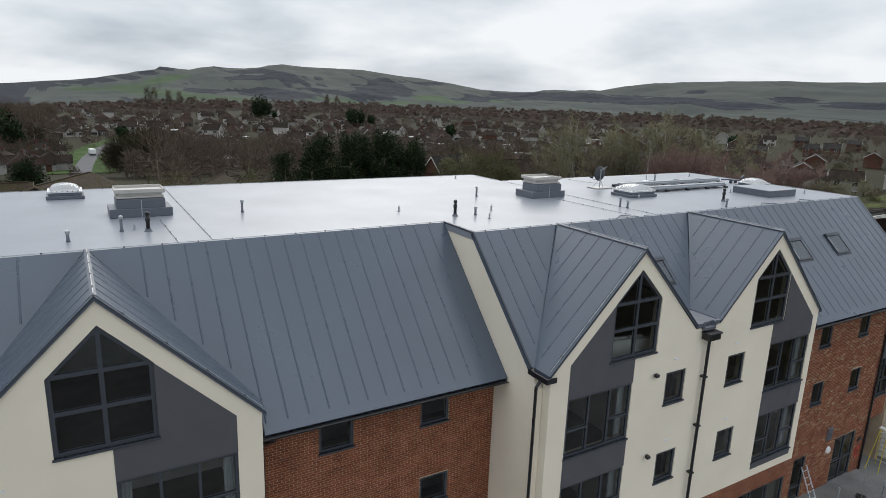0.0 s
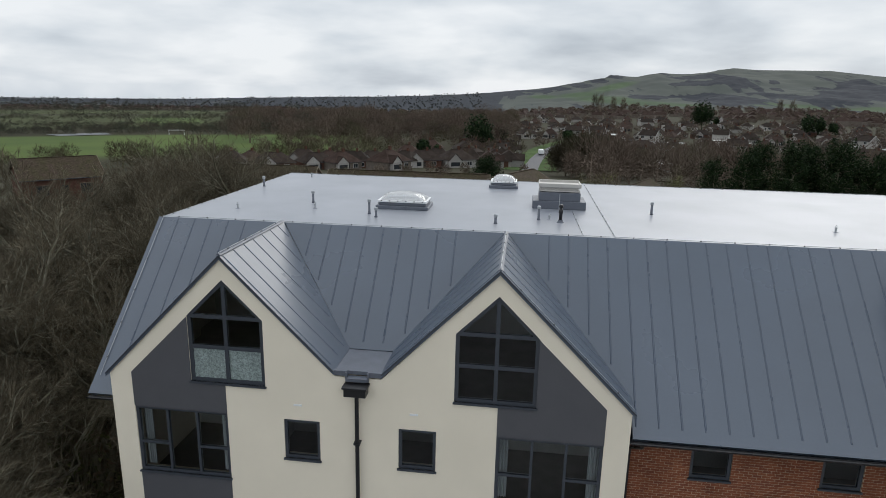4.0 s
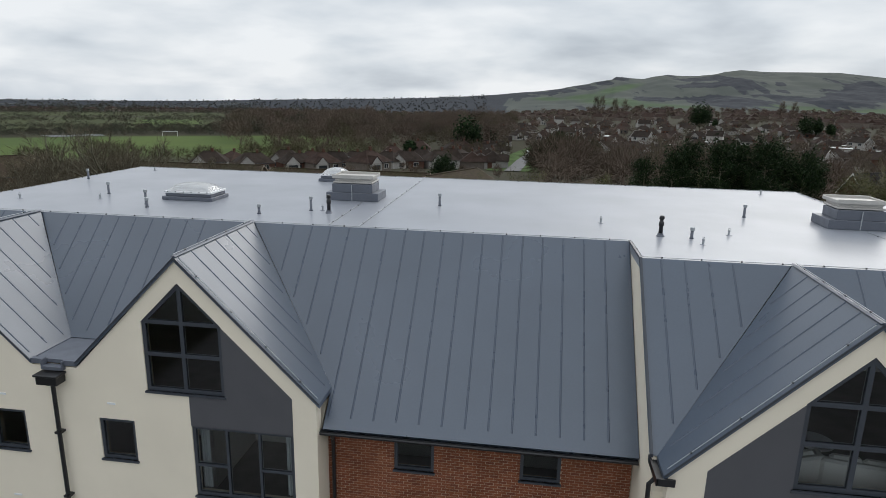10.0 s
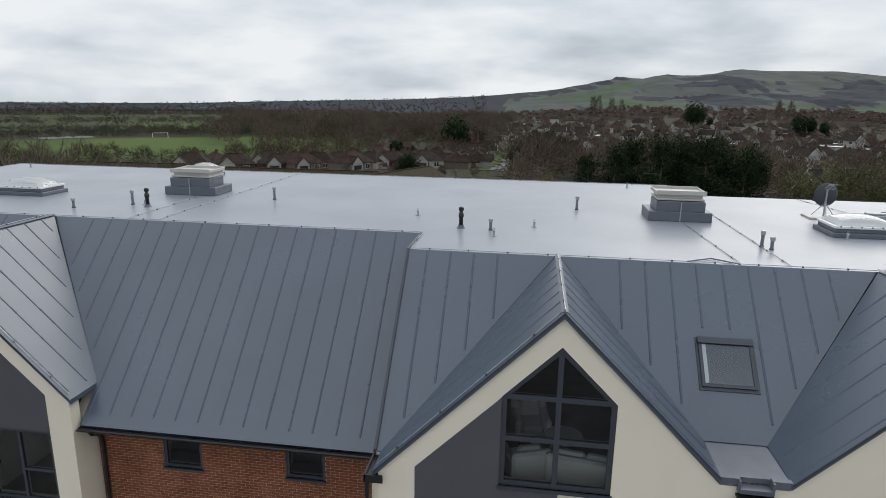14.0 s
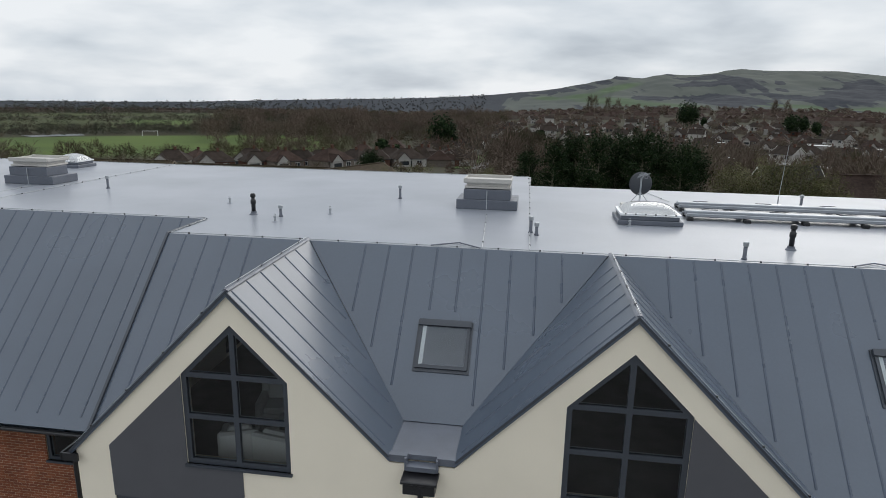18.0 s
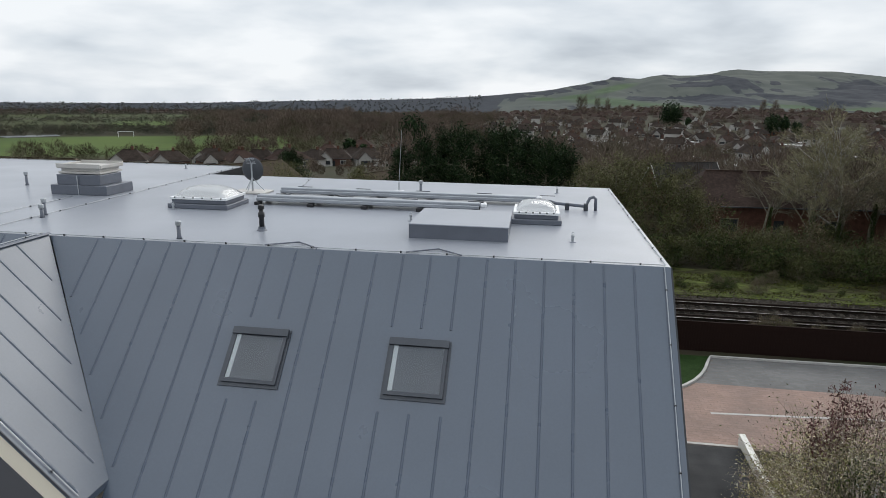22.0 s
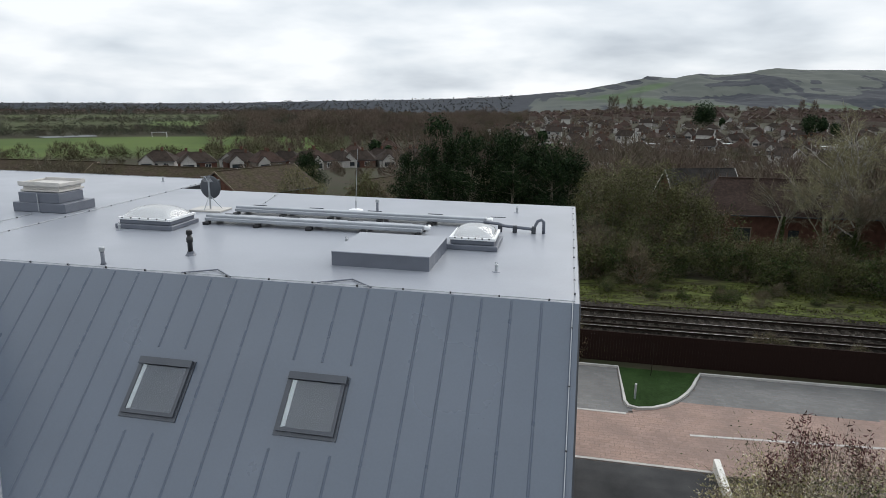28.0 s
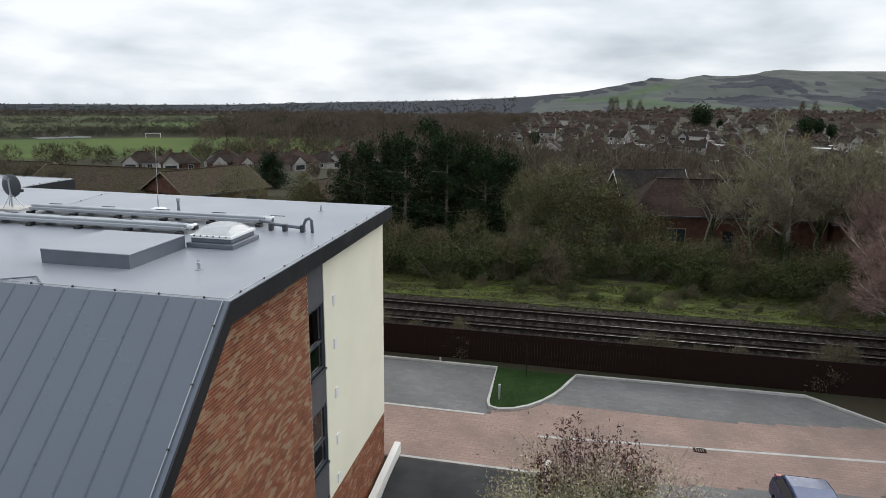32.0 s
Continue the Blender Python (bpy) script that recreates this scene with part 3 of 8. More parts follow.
# east brick wall, between the gables and the corner bay
X_B0, X_B1 = GABLES_B[1] + 3.42, 21.9
wins = [(16.05, 16.95, 4.75, 5.85), (19.25, 20.15, 4.75, 5.85), (16.15, 17.05, 1.95, 3.05), (19.3, 20.2, 2.0, 3.1), (19.05, 20.95, GROUND_F, -0.4), (15.7, 16.7, GROUND_F, -0.6)]
wall = part("brick_wall", plate([(X_B0, GROUND_F), (X_B1, GROUND_F), (X_B1, 6.75), (X_B0, 6.75)], [rect(*w) for w in wins], front(BWB), 0.3), M_MORTAR, house, "red brick wall under the eaves")
bricks("east", X_B0, X_B1, GROUND_F, 6.5, front(BWB), wins, parent=wall, pale=0.12, seed=2)
for w in wins[:4]:
    window(rect(*w), grid_panes(*w, (0, 1), (0, 1)), front(BWB))
window(rect(*wins[4]), grid_panes(*wins[4], (0, 0.5, 1), (0, 0.45, 1)), front(BWB), name="entrance_door", sill=False, label="grey double entrance door with glass")
window(rect(*wins[5]), grid_panes(*wins[5], (0, 1), (0, 0.3, 1)), front(BWB), name="side_door", sill=False, label="grey side door")

# brick base under the east gables
wins = [(9.3, 13.9, GROUND_F + 0.3, -0.45), (2.0, 6.6, GROUND_F + 0.3, -0.45)]
a, b = GABLES_B[0] - 3.42, GABLES_B[1] + 3.42
wall = part("brick_wall", plate([(a, GROUND_F), (b, GROUND_F), (b, 0.3), (a, 0.3)], [rect(*w) for w in wins], front(YB + 0.01), 0.3), M_MORTAR, house, "red brick ground floor wall")
bricks("base", a, b, GROUND_F, 0.3, front(YB + 0.01), wins, parent=wall, seed=3)
for w in wins:
    window(rect(*w), grid_panes(*w, (0, 0.25, 0.5, 0.75, 1), (0, 1)), front(YB + 0.01))
a, b = gl, gr
part("brick_wall", plate([(a, GROUND_F), (b, GROUND_F), (b, 0.3), (a, 0.3)], [], front(YA + 0.01), 0.3), M_MORTAR, house, "red brick ground floor wall")

# east end wall: brick, a strip of windows, cream render above brick
XEW = 23.85
Y_S0, Y_S1, Y_E = 4.18, 5.20, 10.70
side = lambda u, v, d: Vector((XEW - d, u, v))
slope_top = lambda y: min(RZ - 0.2, RZ + y - EB - 0.14)
wall = part("brick_wall", plate([(BWB, GROUND_F), (Y_S0, GROUND_F), (Y_S0, RZ - 0.2), (EB, RZ - 0.2), (BWB, RZ - 3.62)], [], side, 0.3), M_MORTAR, house, "red and buff brick end wall")
bricks("end", BWB, Y_S0, -0.2, RZ - 0.2, side, top=slope_top, singles=(0.8, 3.9, 6.9, 8.8), parent=wall, pale=0.34, seed=4)
strip = [(Y_S0, Y_S1, 6.85, 8.78), (Y_S0, Y_S1, 3.9, 5.78), (Y_S0, Y_S1, 0.9, 2.78)]
part("window_strip", plate(rect(Y_S0, Y_S1, GROUND_F, RZ - 0.2), [rect(a + 0.02, b - 0.02, c, d) for a, b, c, d in strip], side, 0.3), M_PANEL, house, "grey cladding strip with stacked windows")
for a, b, c, d in strip:
    window(rect(a + 0.02, b - 0.02, c, d), grid_panes(a + 0.02, b - 0.02, c, d, (0, 1), (0, 0.42, 1)), side)
part("end_wall", plate(rect(Y_S1, Y_E, 2.58, RZ - 0.2), [], lambda u, v, d: Vector((XEW + 0.02 - d, u, v)), 0.3), M_RENDER_E, house, "cream rendered end wall")
wall = part("brick_wall", plate(rect(Y_S1, Y_E, GROUND_F, 2.58), [], side, 0.3), M_MORTAR, house, "red brick plinth wall")
bricks("plinth", Y_S1, Y_E, -0.6, 2.58, side, parent=wall, pale=0.1, seed=5)
for z in (8.60, 7.29, 5.74, 4.21, 2.9):
    part("wall_grille", boxes((XEW + 0.02, XEW + 0.05, Y_S1 + 0.62, Y_S1 + 0.80, z - 0.15, z + 0.15)), M_WHITE, house, "small white wall grille")
# back and west walls close the block
part("back_wall", boxes((XW + 0.3, XBACK - 0.1, BACK_A - 0.8, BACK_A - 0.5, GROUND_F, RZ - 0.2), (XBACK - 0.4, XBACK - 0.1, Y_E - 0.3, BACK_A - 0.8, GROUND_F, RZ - 0.2),
                        (XBACK - 0.1, XEW, Y_E - 0.3, Y_E, GROUND_F, RZ - 0.2)), M_RENDER, house, "cream rendered rear wall")
part("west_wall", plate([(BWA, GROUND_F), (BACK_A - 0.8, GROUND_F), (BACK_A - 0.8, RZ - 0.2), (EA, RZ - 0.2), (BWA, RZ - 3.8)], [], to_x(XW + 0.3), 0.3), M_RENDER, house, "cream rendered west end wall")
part("front_wall", boxes((XW + 0.6, gl, BWA, BWA + 0.3, GROUND_F, 6.6)), M_RENDER, house)
# corner bay of glass beyond the east wall
for z0, z1 in ((3.9, 5.95), (0.95, 3.0)):
    w = (X_B1 + 0.2, XEW - 0.1, z0, z1)
    window(rect(*w), grid_panes(*w, (0, 0.5, 1), (0, 0.4, 1)), front(BWB + 0.15))
part("bay_wall", plate([(X_B1, -0.2), (XEW - 0.3, -0.2), (XEW - 0.3, 6.5), (X_B1, 6.5)], [rect(X_B1 + 0.2, XEW - 0.35, a, b) for a, b in ((3.9, 5.95), (0.95, 3.0))], front(BWB + 0.15), 0.2), M_PANEL, house, "grey clad corner bay")

wall = part("bay_base", boxes((X_B1, XEW - 0.3, BWB + 0.10, BWB + 0.14, -0.2, 0.88)), M_MORTAR, house, "brick band under the corner bay")
bricks("bay", X_B1, XEW - 0.3, -0.2, 0.88, front(BWB + 0.10), parent=wall, seed=6)

# fascias and eaves
part("fascia", boxes((XE + 0.004, XE + 0.02, EB, BACK_B + 0.02, RZ - 0.44, RZ - 0.012), (XBACK + 0.02, XE + 0.004, BACK_B + 0.004, BACK_B + 0.02, RZ - 0.44, RZ - 0.012), (XBACK + 0.004, XBACK + 0.02, BACK_B + 0.004, BACK_A + 0.02, RZ - 0.44, RZ - 0.012),
                     (XW, XBACK + 0.004, BACK_A + 0.004, BACK_A + 0.02, RZ - 0.44, RZ - 0.012), (XW - 0.02, XW - 0.004, EA, BACK_A + 0.02, RZ - 0.44, RZ - 0.012)), M_EDGE, house, "dark roof edge fascia")
part("soffit", boxes((XEW - 0.05, XE - 0.06, EB, BACK_B - 0.05, RZ - 0.39, RZ - 0.34), (XBACK, XEW - 0.05, Y_E - 0.02, BACK_B - 0.05, RZ - 0.39, RZ - 0.34)), M_EDGE, house)
part("verge_board", plate([(EB, RZ - 0.004), (EB, RZ - 0.40), (EAVE_B + 0.20, RZ + EAVE_B - 0.20), (EAVE_B, RZ + EAVE_B - 0.02)], [], to_x(XE + 0.003), 0.03), M_EDGE, house, "dark verge board")
part("verge_soffit", plate([(EB, RZ - 0.30), (EB, RZ - 0.36), (EAVE_B + 0.24, RZ + EAVE_B - 0.22), (EAVE_B + 0.2, RZ + EAVE_B - 0.16)], [], to_x(XEW - 0.05), XE - XEW), M_EDGE, house)
part("verge_board", plate([(EA, RZ - 0.004), (EA, RZ - 0.40), (EAVE_A + 0.24, RZ + EAVE_A - EA - 0.22), (EAVE_A, RZ + EAVE_A - EA - 0.02)], [], to_x(XW - 0.12), 0.05), M_FASCIA, house)


def gutter(x0, x1, y, z):
    """Half-round gutter along an eave."""
    bm = bmesh.new()
    prof = [(math.cos(a) * 0.065, math.sin(a) * 0.065) for a in (math.pi + math.pi * k / 6 for k in range(7))]
    prof += [(p[0] * 0.85, p[1] * 0.85) for p in prof[::-1]]
    rings = [[bm.verts.new((x, y + p, z + q)) for p, q in prof] for x in (x0, x1)]
    n = len(prof)
    for k in range(n):
        bm.faces.new((rings[0][k], rings[0][(k + 1) % n], rings[1][(k + 1) % n], rings[1][k]))
    bm.faces.new(rings[0][::-1])
    bm.faces.new(rings[1])
    return part("gutter", bm, M_BLACK, house, "black half-round gutter")


ZA, ZB = RZ + EAVE_A - EA, RZ + EAVE_B - EB
gutter(gr + 0.05, -0.02, EAVE_A - 0.05, ZA - 0.08)
gutter(XW - 0.12, gl - 0.02, EAVE_A - 0.05, ZA - 0.08)
gutter(X_B0 + 0.05, XE - 0.03, EAVE_B - 0.05, ZB - 0.08)
part("eave_soffit", boxes((gr, 0.0, EAVE_A + 0.02, BWA, ZA - 0.16, ZA - 0.12)), M_FASCIA, house)
part("eave_soffit", boxes((X_B0, XE - 0.05, EAVE_B + 0.02, BWB, ZB - 0.16, ZB - 0.12)), M_FASCIA, house)
for pts in ([(gr + 0.35, EAVE_A - 0.03, ZA - 0.12), (gr + 0.35, EAVE_A + 0.05, ZA - 0.25), (gr + 0.16, BWA - 0.16, ZA - 0.55), (gr + 0.16, BWA - 0.08, ZA - 0.75), (gr + 0.16, BWA - 0.08, GROUND_F)],
            [(0.12, YB + 0.25, 6.85), (-0.07, YB + 0.28, 6.6), (-0.07, YB + 0.28, GROUND_F)],
            [(X_B1 - 0.1, EAVE_B - 0.03, ZB - 0.12), (X_B1 - 0.1, EAVE_B + 0.1, ZB - 0.3), (X_B1 - 0.1, BWB - 0.08, ZB - 0.8), (X_B1 - 0.1, BWB - 0.08, GROUND_F)],
            [(XW + 0.3, EAVE_A - 0.03, ZA - 0.12), (XW + 0.3, BWA - 0.1, ZA - 0.5), (XW + 0.3, BWA - 0.1, GROUND_F)]):
    bm = bmesh.new()
    tube(bm, pts, 0.05, 10)
    part("downpipe", bm, M_BLACK, house, "black rainwater downpipe")
for x0, x1 in ((GABLES_B[0] - 3.66, GABLES_B[0] - 3.40),):
    part("eave_gutter", boxes((x0, x1, YB - 0.12, valley(EB, OUT) + 0.1, 6.83, 6.93), (x0 - 0.02, x0 + 0.02, YB - 0.14, valley(EB, OUT) + 0.1, 6.83, 6.99), (x0, x1 + 0.1, YB - 0.14, YB - 0.1, 6.83, 6.99)), M_BLACK, house, "black dormer eave gutter")

# rooms behind the glass
for z in (0.05, 3.15, 6.2):
    part("floor_slab", boxes((XW + 0.7, gr - 0.35, YA + 0.33, 8.0, z, z + 0.2), (gr - 0.3, -0.02, BWA + 0.31, 8.0, z, z + 0.2), (0.34, X_B0 - 0.34, YB + 0.33, 8.0, z, z + 0.2),
                             (X_B0 - 0.3, XEW - 0.35, BWB + 0.36, 8.0, z, z + 0.2)), M_FLOOR, house)
part("partition", boxes((XW + 0.7, XEW - 0.35, 1.40, 1.55, -0.2, 6.2), (XW + 0.7, XEW - 0.35, 3.6, 3.75, 6.2, RZ - 0.3), *((x, x + 0.12, BWA + 0.5, 1.38, -0.2, 6.1) for x in (-18.2, -14.8, -11.4, -3.9)),
                        *((x, x + 0.12, BWB + 0.5, 1.38, -0.2, 6.1) for x in (4.3, 7.15, 10.4, 17.6))), M_ROOM, house)

# fixtures on the front walls
for x, z in ((4.78, 6.1), (4.82, 3.08)):
    b = part("wall_light", boxes((x - 0.06, x + 0.06, YB - 0.05, YB, z - 0.06, z + 0.06), bevel=0.01), M_BLACK, house, "small black wall spotlight")
    part("lamp_head", boxes((x - 0.15, x + 0.02, YB - 0.2, YB - 0.05, z - 0.02, z + 0.10), bevel=0.03), M_BLACK, b)
bm = lathe(bmesh.new(), [(0.0, 0.09), (0.12, 0.08), (0.17, 0.04), (0.18, 0.0)], 20)
bmesh.ops.rotate(bm, verts=bm.verts, cent=(0, 0, 0), matrix=Matrix.Rotation(radians(90), 3, "X"))
bmesh.ops.translate(bm, verts=bm.verts, vec=(18.5, BWB - 0.01, -0.85))
part("bulkhead_light", bm, M_WHITE, house, "round white wall light")
mb = part("meter_box", boxes((18.15, 18.6, BWB - 0.05, BWB - 0.009, -0.30, 0.35), bevel=0.01), M_ROOFBOX, house, "grey wall louvre")
for k in range(6):
    part("louvre", boxes((18.19, 18.56, BWB - 0.065, BWB - 0.05, -0.25 + k * 0.095, -0.20 + k * 0.095)), M_PANEL, mb)
M_REDSIGN = material("red_sign", (0.42, 0.03, 0.025), 0.5)
fire = part("notice", boxes((21.2, 21.55, BWB - 0.03, BWB - 0.009, -2.05, -1.45)), M_REDSIGN, house, "red notice by the entrance door")
part("notice_panel", boxes((21.27, 21.48, BWB - 0.036, BWB - 0.03, -1.9, -1.6)), M_BRICKOB, fire)
part("name_plate", boxes((21.25, 21.6, BWB - 0.03, BWB - 0.009, -1.15, -0.95)), M_BLACK, house, "small dark plate by the entrance door")

# frosted film on the lower lights of one gable window
M_FILM = material("frosted_film", (0.55, 0.60, 0.58), 0.6, vary=0.08, scale=6, fine=0.25, fine_scale=22)
c = GABLES_A[0]
for x0, x1 in ((c - 0.95, c - 0.05), (c + 0.05, c + 0.95)):
    part("frosted_film", boxes((x0, x1, YA + 0.075, YA + 0.08, 7.05, 7.92)), M_FILM, house, "dotted frosted film behind the glass")

# furniture behind the glass
M_LEATHER = material("white_leather", (0.66, 0.65, 0.62), 0.45, vary=0.05)
M_TABLE = material("pale_wood", (0.42, 0.33, 0.23), 0.5, vary=0.1)


def seat(name, label, w, at, rz):
    t = thing(name, label, "seat", at, rz, group="pale seats behind the window")
    part("base", boxes((-w / 2, w / 2, -0.4, 0.4, 0.08, 0.30), bevel=0.03), M_LEATHER, t)
    n = 2 if w > 1.2 else 1
    for k in range(n):
        a = -w / 2 + 0.17 + (w - 0.34) * k / n
        part("cushion", boxes((a + 0.01, a + (w - 0.34) / n - 0.01, -0.42, 0.2, 0.30, 0.46), bevel=0.05), M_LEATHER, t)
        part("back_cushion", boxes((a + 0.01, a + (w - 0.34) / n - 0.01, 0.12, 0.32, 0.42, 0.85), bevel=0.06), M_LEATHER, t)
    part("backrest", boxes((-w / 2, w / 2, 0.27, 0.44, 0.1, 0.80), bevel=0.05), M_LEATHER, t)
    for s in (-1, 1):
        part("armrest", boxes((s * (w / 2 - 0.085) - 0.085, s * (w / 2 - 0.085) + 0.085, -0.42, 0.36, 0.1, 0.60), bevel=0.05), M_LEATHER, t)
        for y in (-0.34, 0.34):
            part("foot", boxes((s * (w / 2 - 0.1) - 0.03, s * (w / 2 - 0.1) + 0.03, y - 0.03, y + 0.03, 0, 0.085)), M_BLACK, t)
    return t


seat("sofa", "white leather two-seat sofa behind the window", 1.6, (4.35, YB + 1.15, 6.4), 170)
seat("armchair", "white leather armchair behind the window", 0.85, (3.1, YB + 1.25, 6.4), 200)
seat("armchair", "white leather armchair farther into the room", 0.85, (3.2, YB + 2.9, 6.4), 10)
ta = thing("coffee_table", "round pale table between the seats", "table", (3.95, YB + 2.3, 6.4))
part("tabletop", lathe(bmesh.new(), [(0.0, 0.44), (0.42, 0.44), (0.42, 0.40), (0.0, 0.40)], 24), M_WHITE, ta)
part("column", lathe(bmesh.new(), [(0.2, 0.0), (0.2, 0.02), (0.04, 0.04), (0.04, 0.40)], 16), M_ALU, ta)

# ---- skylights in the slope ----
# bluish grey stands in for the sky mirrored in the roof windows
M_SKYTINT = material("painted_sky_reflection", (0.20, 0.205, 0.235), 0.7, vary=0.04)
M_LINING = material("dome_lining", (0.55, 0.56, 0.57), 0.7, vary=0.1, scale=4)
M_DOME = glass("dome_acrylic", (0.88, 0.89, 0.90), 1.45)
M_DOME_IN = bpy.data.materials.new("dome_inner_skin")
M_DOME_IN.use_nodes = True
_n, _l = M_DOME_IN.node_tree.nodes, M_DOME_IN.node_tree.links
_t, _m = _n.new("ShaderNodeBsdfTransparent"), _n.new("ShaderNodeMixShader")
_n["Principled BSDF"].inputs["Base Color"].default_value = (0.8, 0.81, 0.82, 1)
_n["Principled BSDF"].inputs["Roughness"].default_value = 0.25
_m.inputs[0].default_value = 0.55
_l.new(_t.outputs[0], _m.inputs[1])
_l.new(_n["Principled BSDF"].outputs[0], _m.inputs[2])
_l.new(_m.outputs[0], _n["Material Output"].inputs[0])

sl = slope(EB)
for s0, s1 in SKYLIGHTS:
    lip = lambda u, v, d: sl(u, v, d - 0.07)
    ym, yb = SKY_Y1 - 0.02, SKY_Y0 + 0.02
    fr = part("skylight", plate([(s0, yb), (s1, yb), (s1, ym), (s0, ym)], [[(s0 + 0.065, yb + 0.05), (s1 - 0.065, yb + 0.05), (s1 - 0.065, ym - 0.06), (s0 + 0.065, ym - 0.06)]], lip, 0.10), M_FRAME, house, "anthracite framed roof window")
    part("flashing", plate([(s0 - 0.05, yb - 0.05), (s1 + 0.05, yb - 0.05), (s1 + 0.05, ym + 0.05), (s0 - 0.05, ym + 0.05)], [], lambda u, v, d: sl(u, v, d - 0.025), 0.03), M_FRAME, fr)
    part("top_hood", plate([(s0 - 0.02, ym - 0.06), (s1 + 0.02, ym - 0.06), (s1 + 0.02, ym + 0.04), (s0 - 0.02, ym + 0.04)], [], lambda u, v, d: sl(u, v, d - 0.11), 0.07), M_FRAME, fr)
    # added sheet under the pane, painted with the sky's reflection
    part("blind", plate([(s0 + 0.065, yb + 0.05), (s1 - 0.065, yb + 0.05), (s1 - 0.065, ym - 0.06), (s0 + 0.065, ym - 0.06)], [], lambda u, v, d: sl(u, v, d - 0.040), 0.004), M_SKYTINT, fr, "sheet behind the glass in the colour of reflected sky")
    part("lining", plate([(s0 + 0.062, yb + 0.047), (s0 + 0.15, yb + 0.07), (s0 + 0.15, ym - 0.057), (s0 + 0.062, ym - 0.057)], [], lambda u, v, d: sl(u, v, d - 0.047), 0.005), M_WHITE, fr, "white reveal lining")
    mesh_ob("pane", [sl(u, v, -0.058) for u, v in ((s0 + 0.062, yb + 0.047), (s1 - 0.062, yb + 0.047), (s1 - 0.062, ym - 0.057), (s0 + 0.062, ym - 0.057))], [(0, 1, 2, 3)], M_GLASS, fr).visible_shadow = False


# ---- things on the flat roof ----
def dome_skylight(x0, x1, y0, y1, name="roof_dome", tall=0.28):
    cx, cy = (x0 + x1) / 2, (y0 + y1) / 2
    t = thing(name, "clear domed rooflight on a grey kerb with a white rim", "rooflight", (cx, cy, RZ), group="domed rooflights on the flat roof")
    hx, hy = (x1 - x0) / 2, (y1 - y0) / 2
    part("kerb", boxes((-hx, hx, -hy, hy, 0.0, 0.13), (-hx + 0.09, hx - 0.09, -hy + 0.09, hy - 0.09, 0.13, 0.25), bevel=0.015), M_ROOFBOX, t)
    a, b = hx - 0.06, hy - 0.06
    part("rim", boxes((-a, a, -b, -b + 0.09, 0.25, 0.31), (-a, a, b - 0.09, b, 0.25, 0.31), (-a, -a + 0.09, -b + 0.09, b - 0.09, 0.25, 0.31), (a - 0.09, a, -b + 0.09, b - 0.09, 0.25, 0.31)), M_WHITE, t, "white plastic rim")
    for s in range(6):
        for yy in (-b - 0.004, b - 0.02):
            part("fixing", boxes((-a + 0.15 + s * (2 * a - 0.3) / 5 - 0.02, -a + 0.15 + s * (2 * a - 0.3) / 5 + 0.02, yy, yy + 0.024, 0.285, 0.318)), M_BLACK, t)
    n = 14
    for nm, sc, mt in (("dome", 1.0, M_DOME), ("inner_dome", 0.94, M_DOME_IN)):
        vs = []
        for j in range(n + 1):
            for i in range(n + 1):
                u, v = 2 * i / n - 1, 2 * j / n - 1
                vs.append((u * (a - 0.05) * sc, v * (b - 0.05) * sc, 0.30 + tall * sc * ((1 - abs(u) ** 2.6) * (1 - abs(v) ** 2.6)) ** 0.55))
        fs = [(j * (n + 1) + i, j * (n + 1) + i + 1, (j + 1) * (n + 1) + i + 1, (j + 1) * (n + 1) + i) for j in range(n) for i in range(n)]
        mesh_ob(nm, vs, fs, mt, t, "milky clear dome", smooth=True).visible_shadow = False
    part("opening_lining", boxes((-a + 0.09, a - 0.09, -b + 0.09, b - 0.09, 0.20, 0.26)), M_LINING, t, "pale opening lining")
    return t


dome_skylight(-16.05, -14.12, 4.92, 6.20)
dome_skylight(-12.27, -10.97, 11.05, 12.25)
dome_skylight(11.36, 13.14, 3.72, 5.06)
dome_skylight(20.91, 22.20, 3.58, 4.93, tall=0.25)


def smoke_vent(x0, x1, y0, y1):
    cx, cy, hx, hy = (x0 + x1) / 2, (y0 + y1) / 2, (x1 - x0) / 2, (y1 - y0) / 2
    t = thing("roof_vent", "stepped grey roof vent with a pale louvred cowl", "roof vent", (cx, cy, RZ), group="stepped roof vents")
    part("base", boxes((-hx, hx, -hy, hy, 0, 0.30), bevel=0.015), M_ROOFBOX, t)
    part("upstand", boxes((-hx + 0.22, hx - 0.22, -hy + 0.04, hy - 0.22, 0.30, 0.62), bevel=0.012), M_ROOFBOX, t)
    a, b = hx - 0.24, hy - 0.12
    part("cowl", boxes((-a, a, -b, b, 0.64, 0.70), (-a + 0.06, a - 0.06, -b + 0.06, b - 0.06, 0.70, 0.80), (-a - 0.02, a + 0.02, -b - 0.02, b + 0.02, 0.80, 0.86), bevel=0.008), M_BEIGE, t, "pale louvred cowl")
    for s in (-1, 1):
        part("flap", boxes((-a - 0.03, a + 0.03, s * (b + 0.02) - 0.02, s * (b + 0.02) + 0.02, 0.82, 0.95), bevel=0.005), M_BEIGE, t)
        part("flap_end", boxes((s * (a + 0.02) - 0.02, s * (a + 0.02) + 0.02, -b, b, 0.82, 0.92), bevel=0.005), M_BEIGE, t)
    part("conductor", boxes((-0.015, 0.015, -hy - 0.012, -hy, 0.0, 0.60)), M_GALV, t)
    return t


smoke_vent(-10.36, -8.39, 6.38, 7.70)
smoke_vent(6.60, 8.50, 5.14, 6.45)

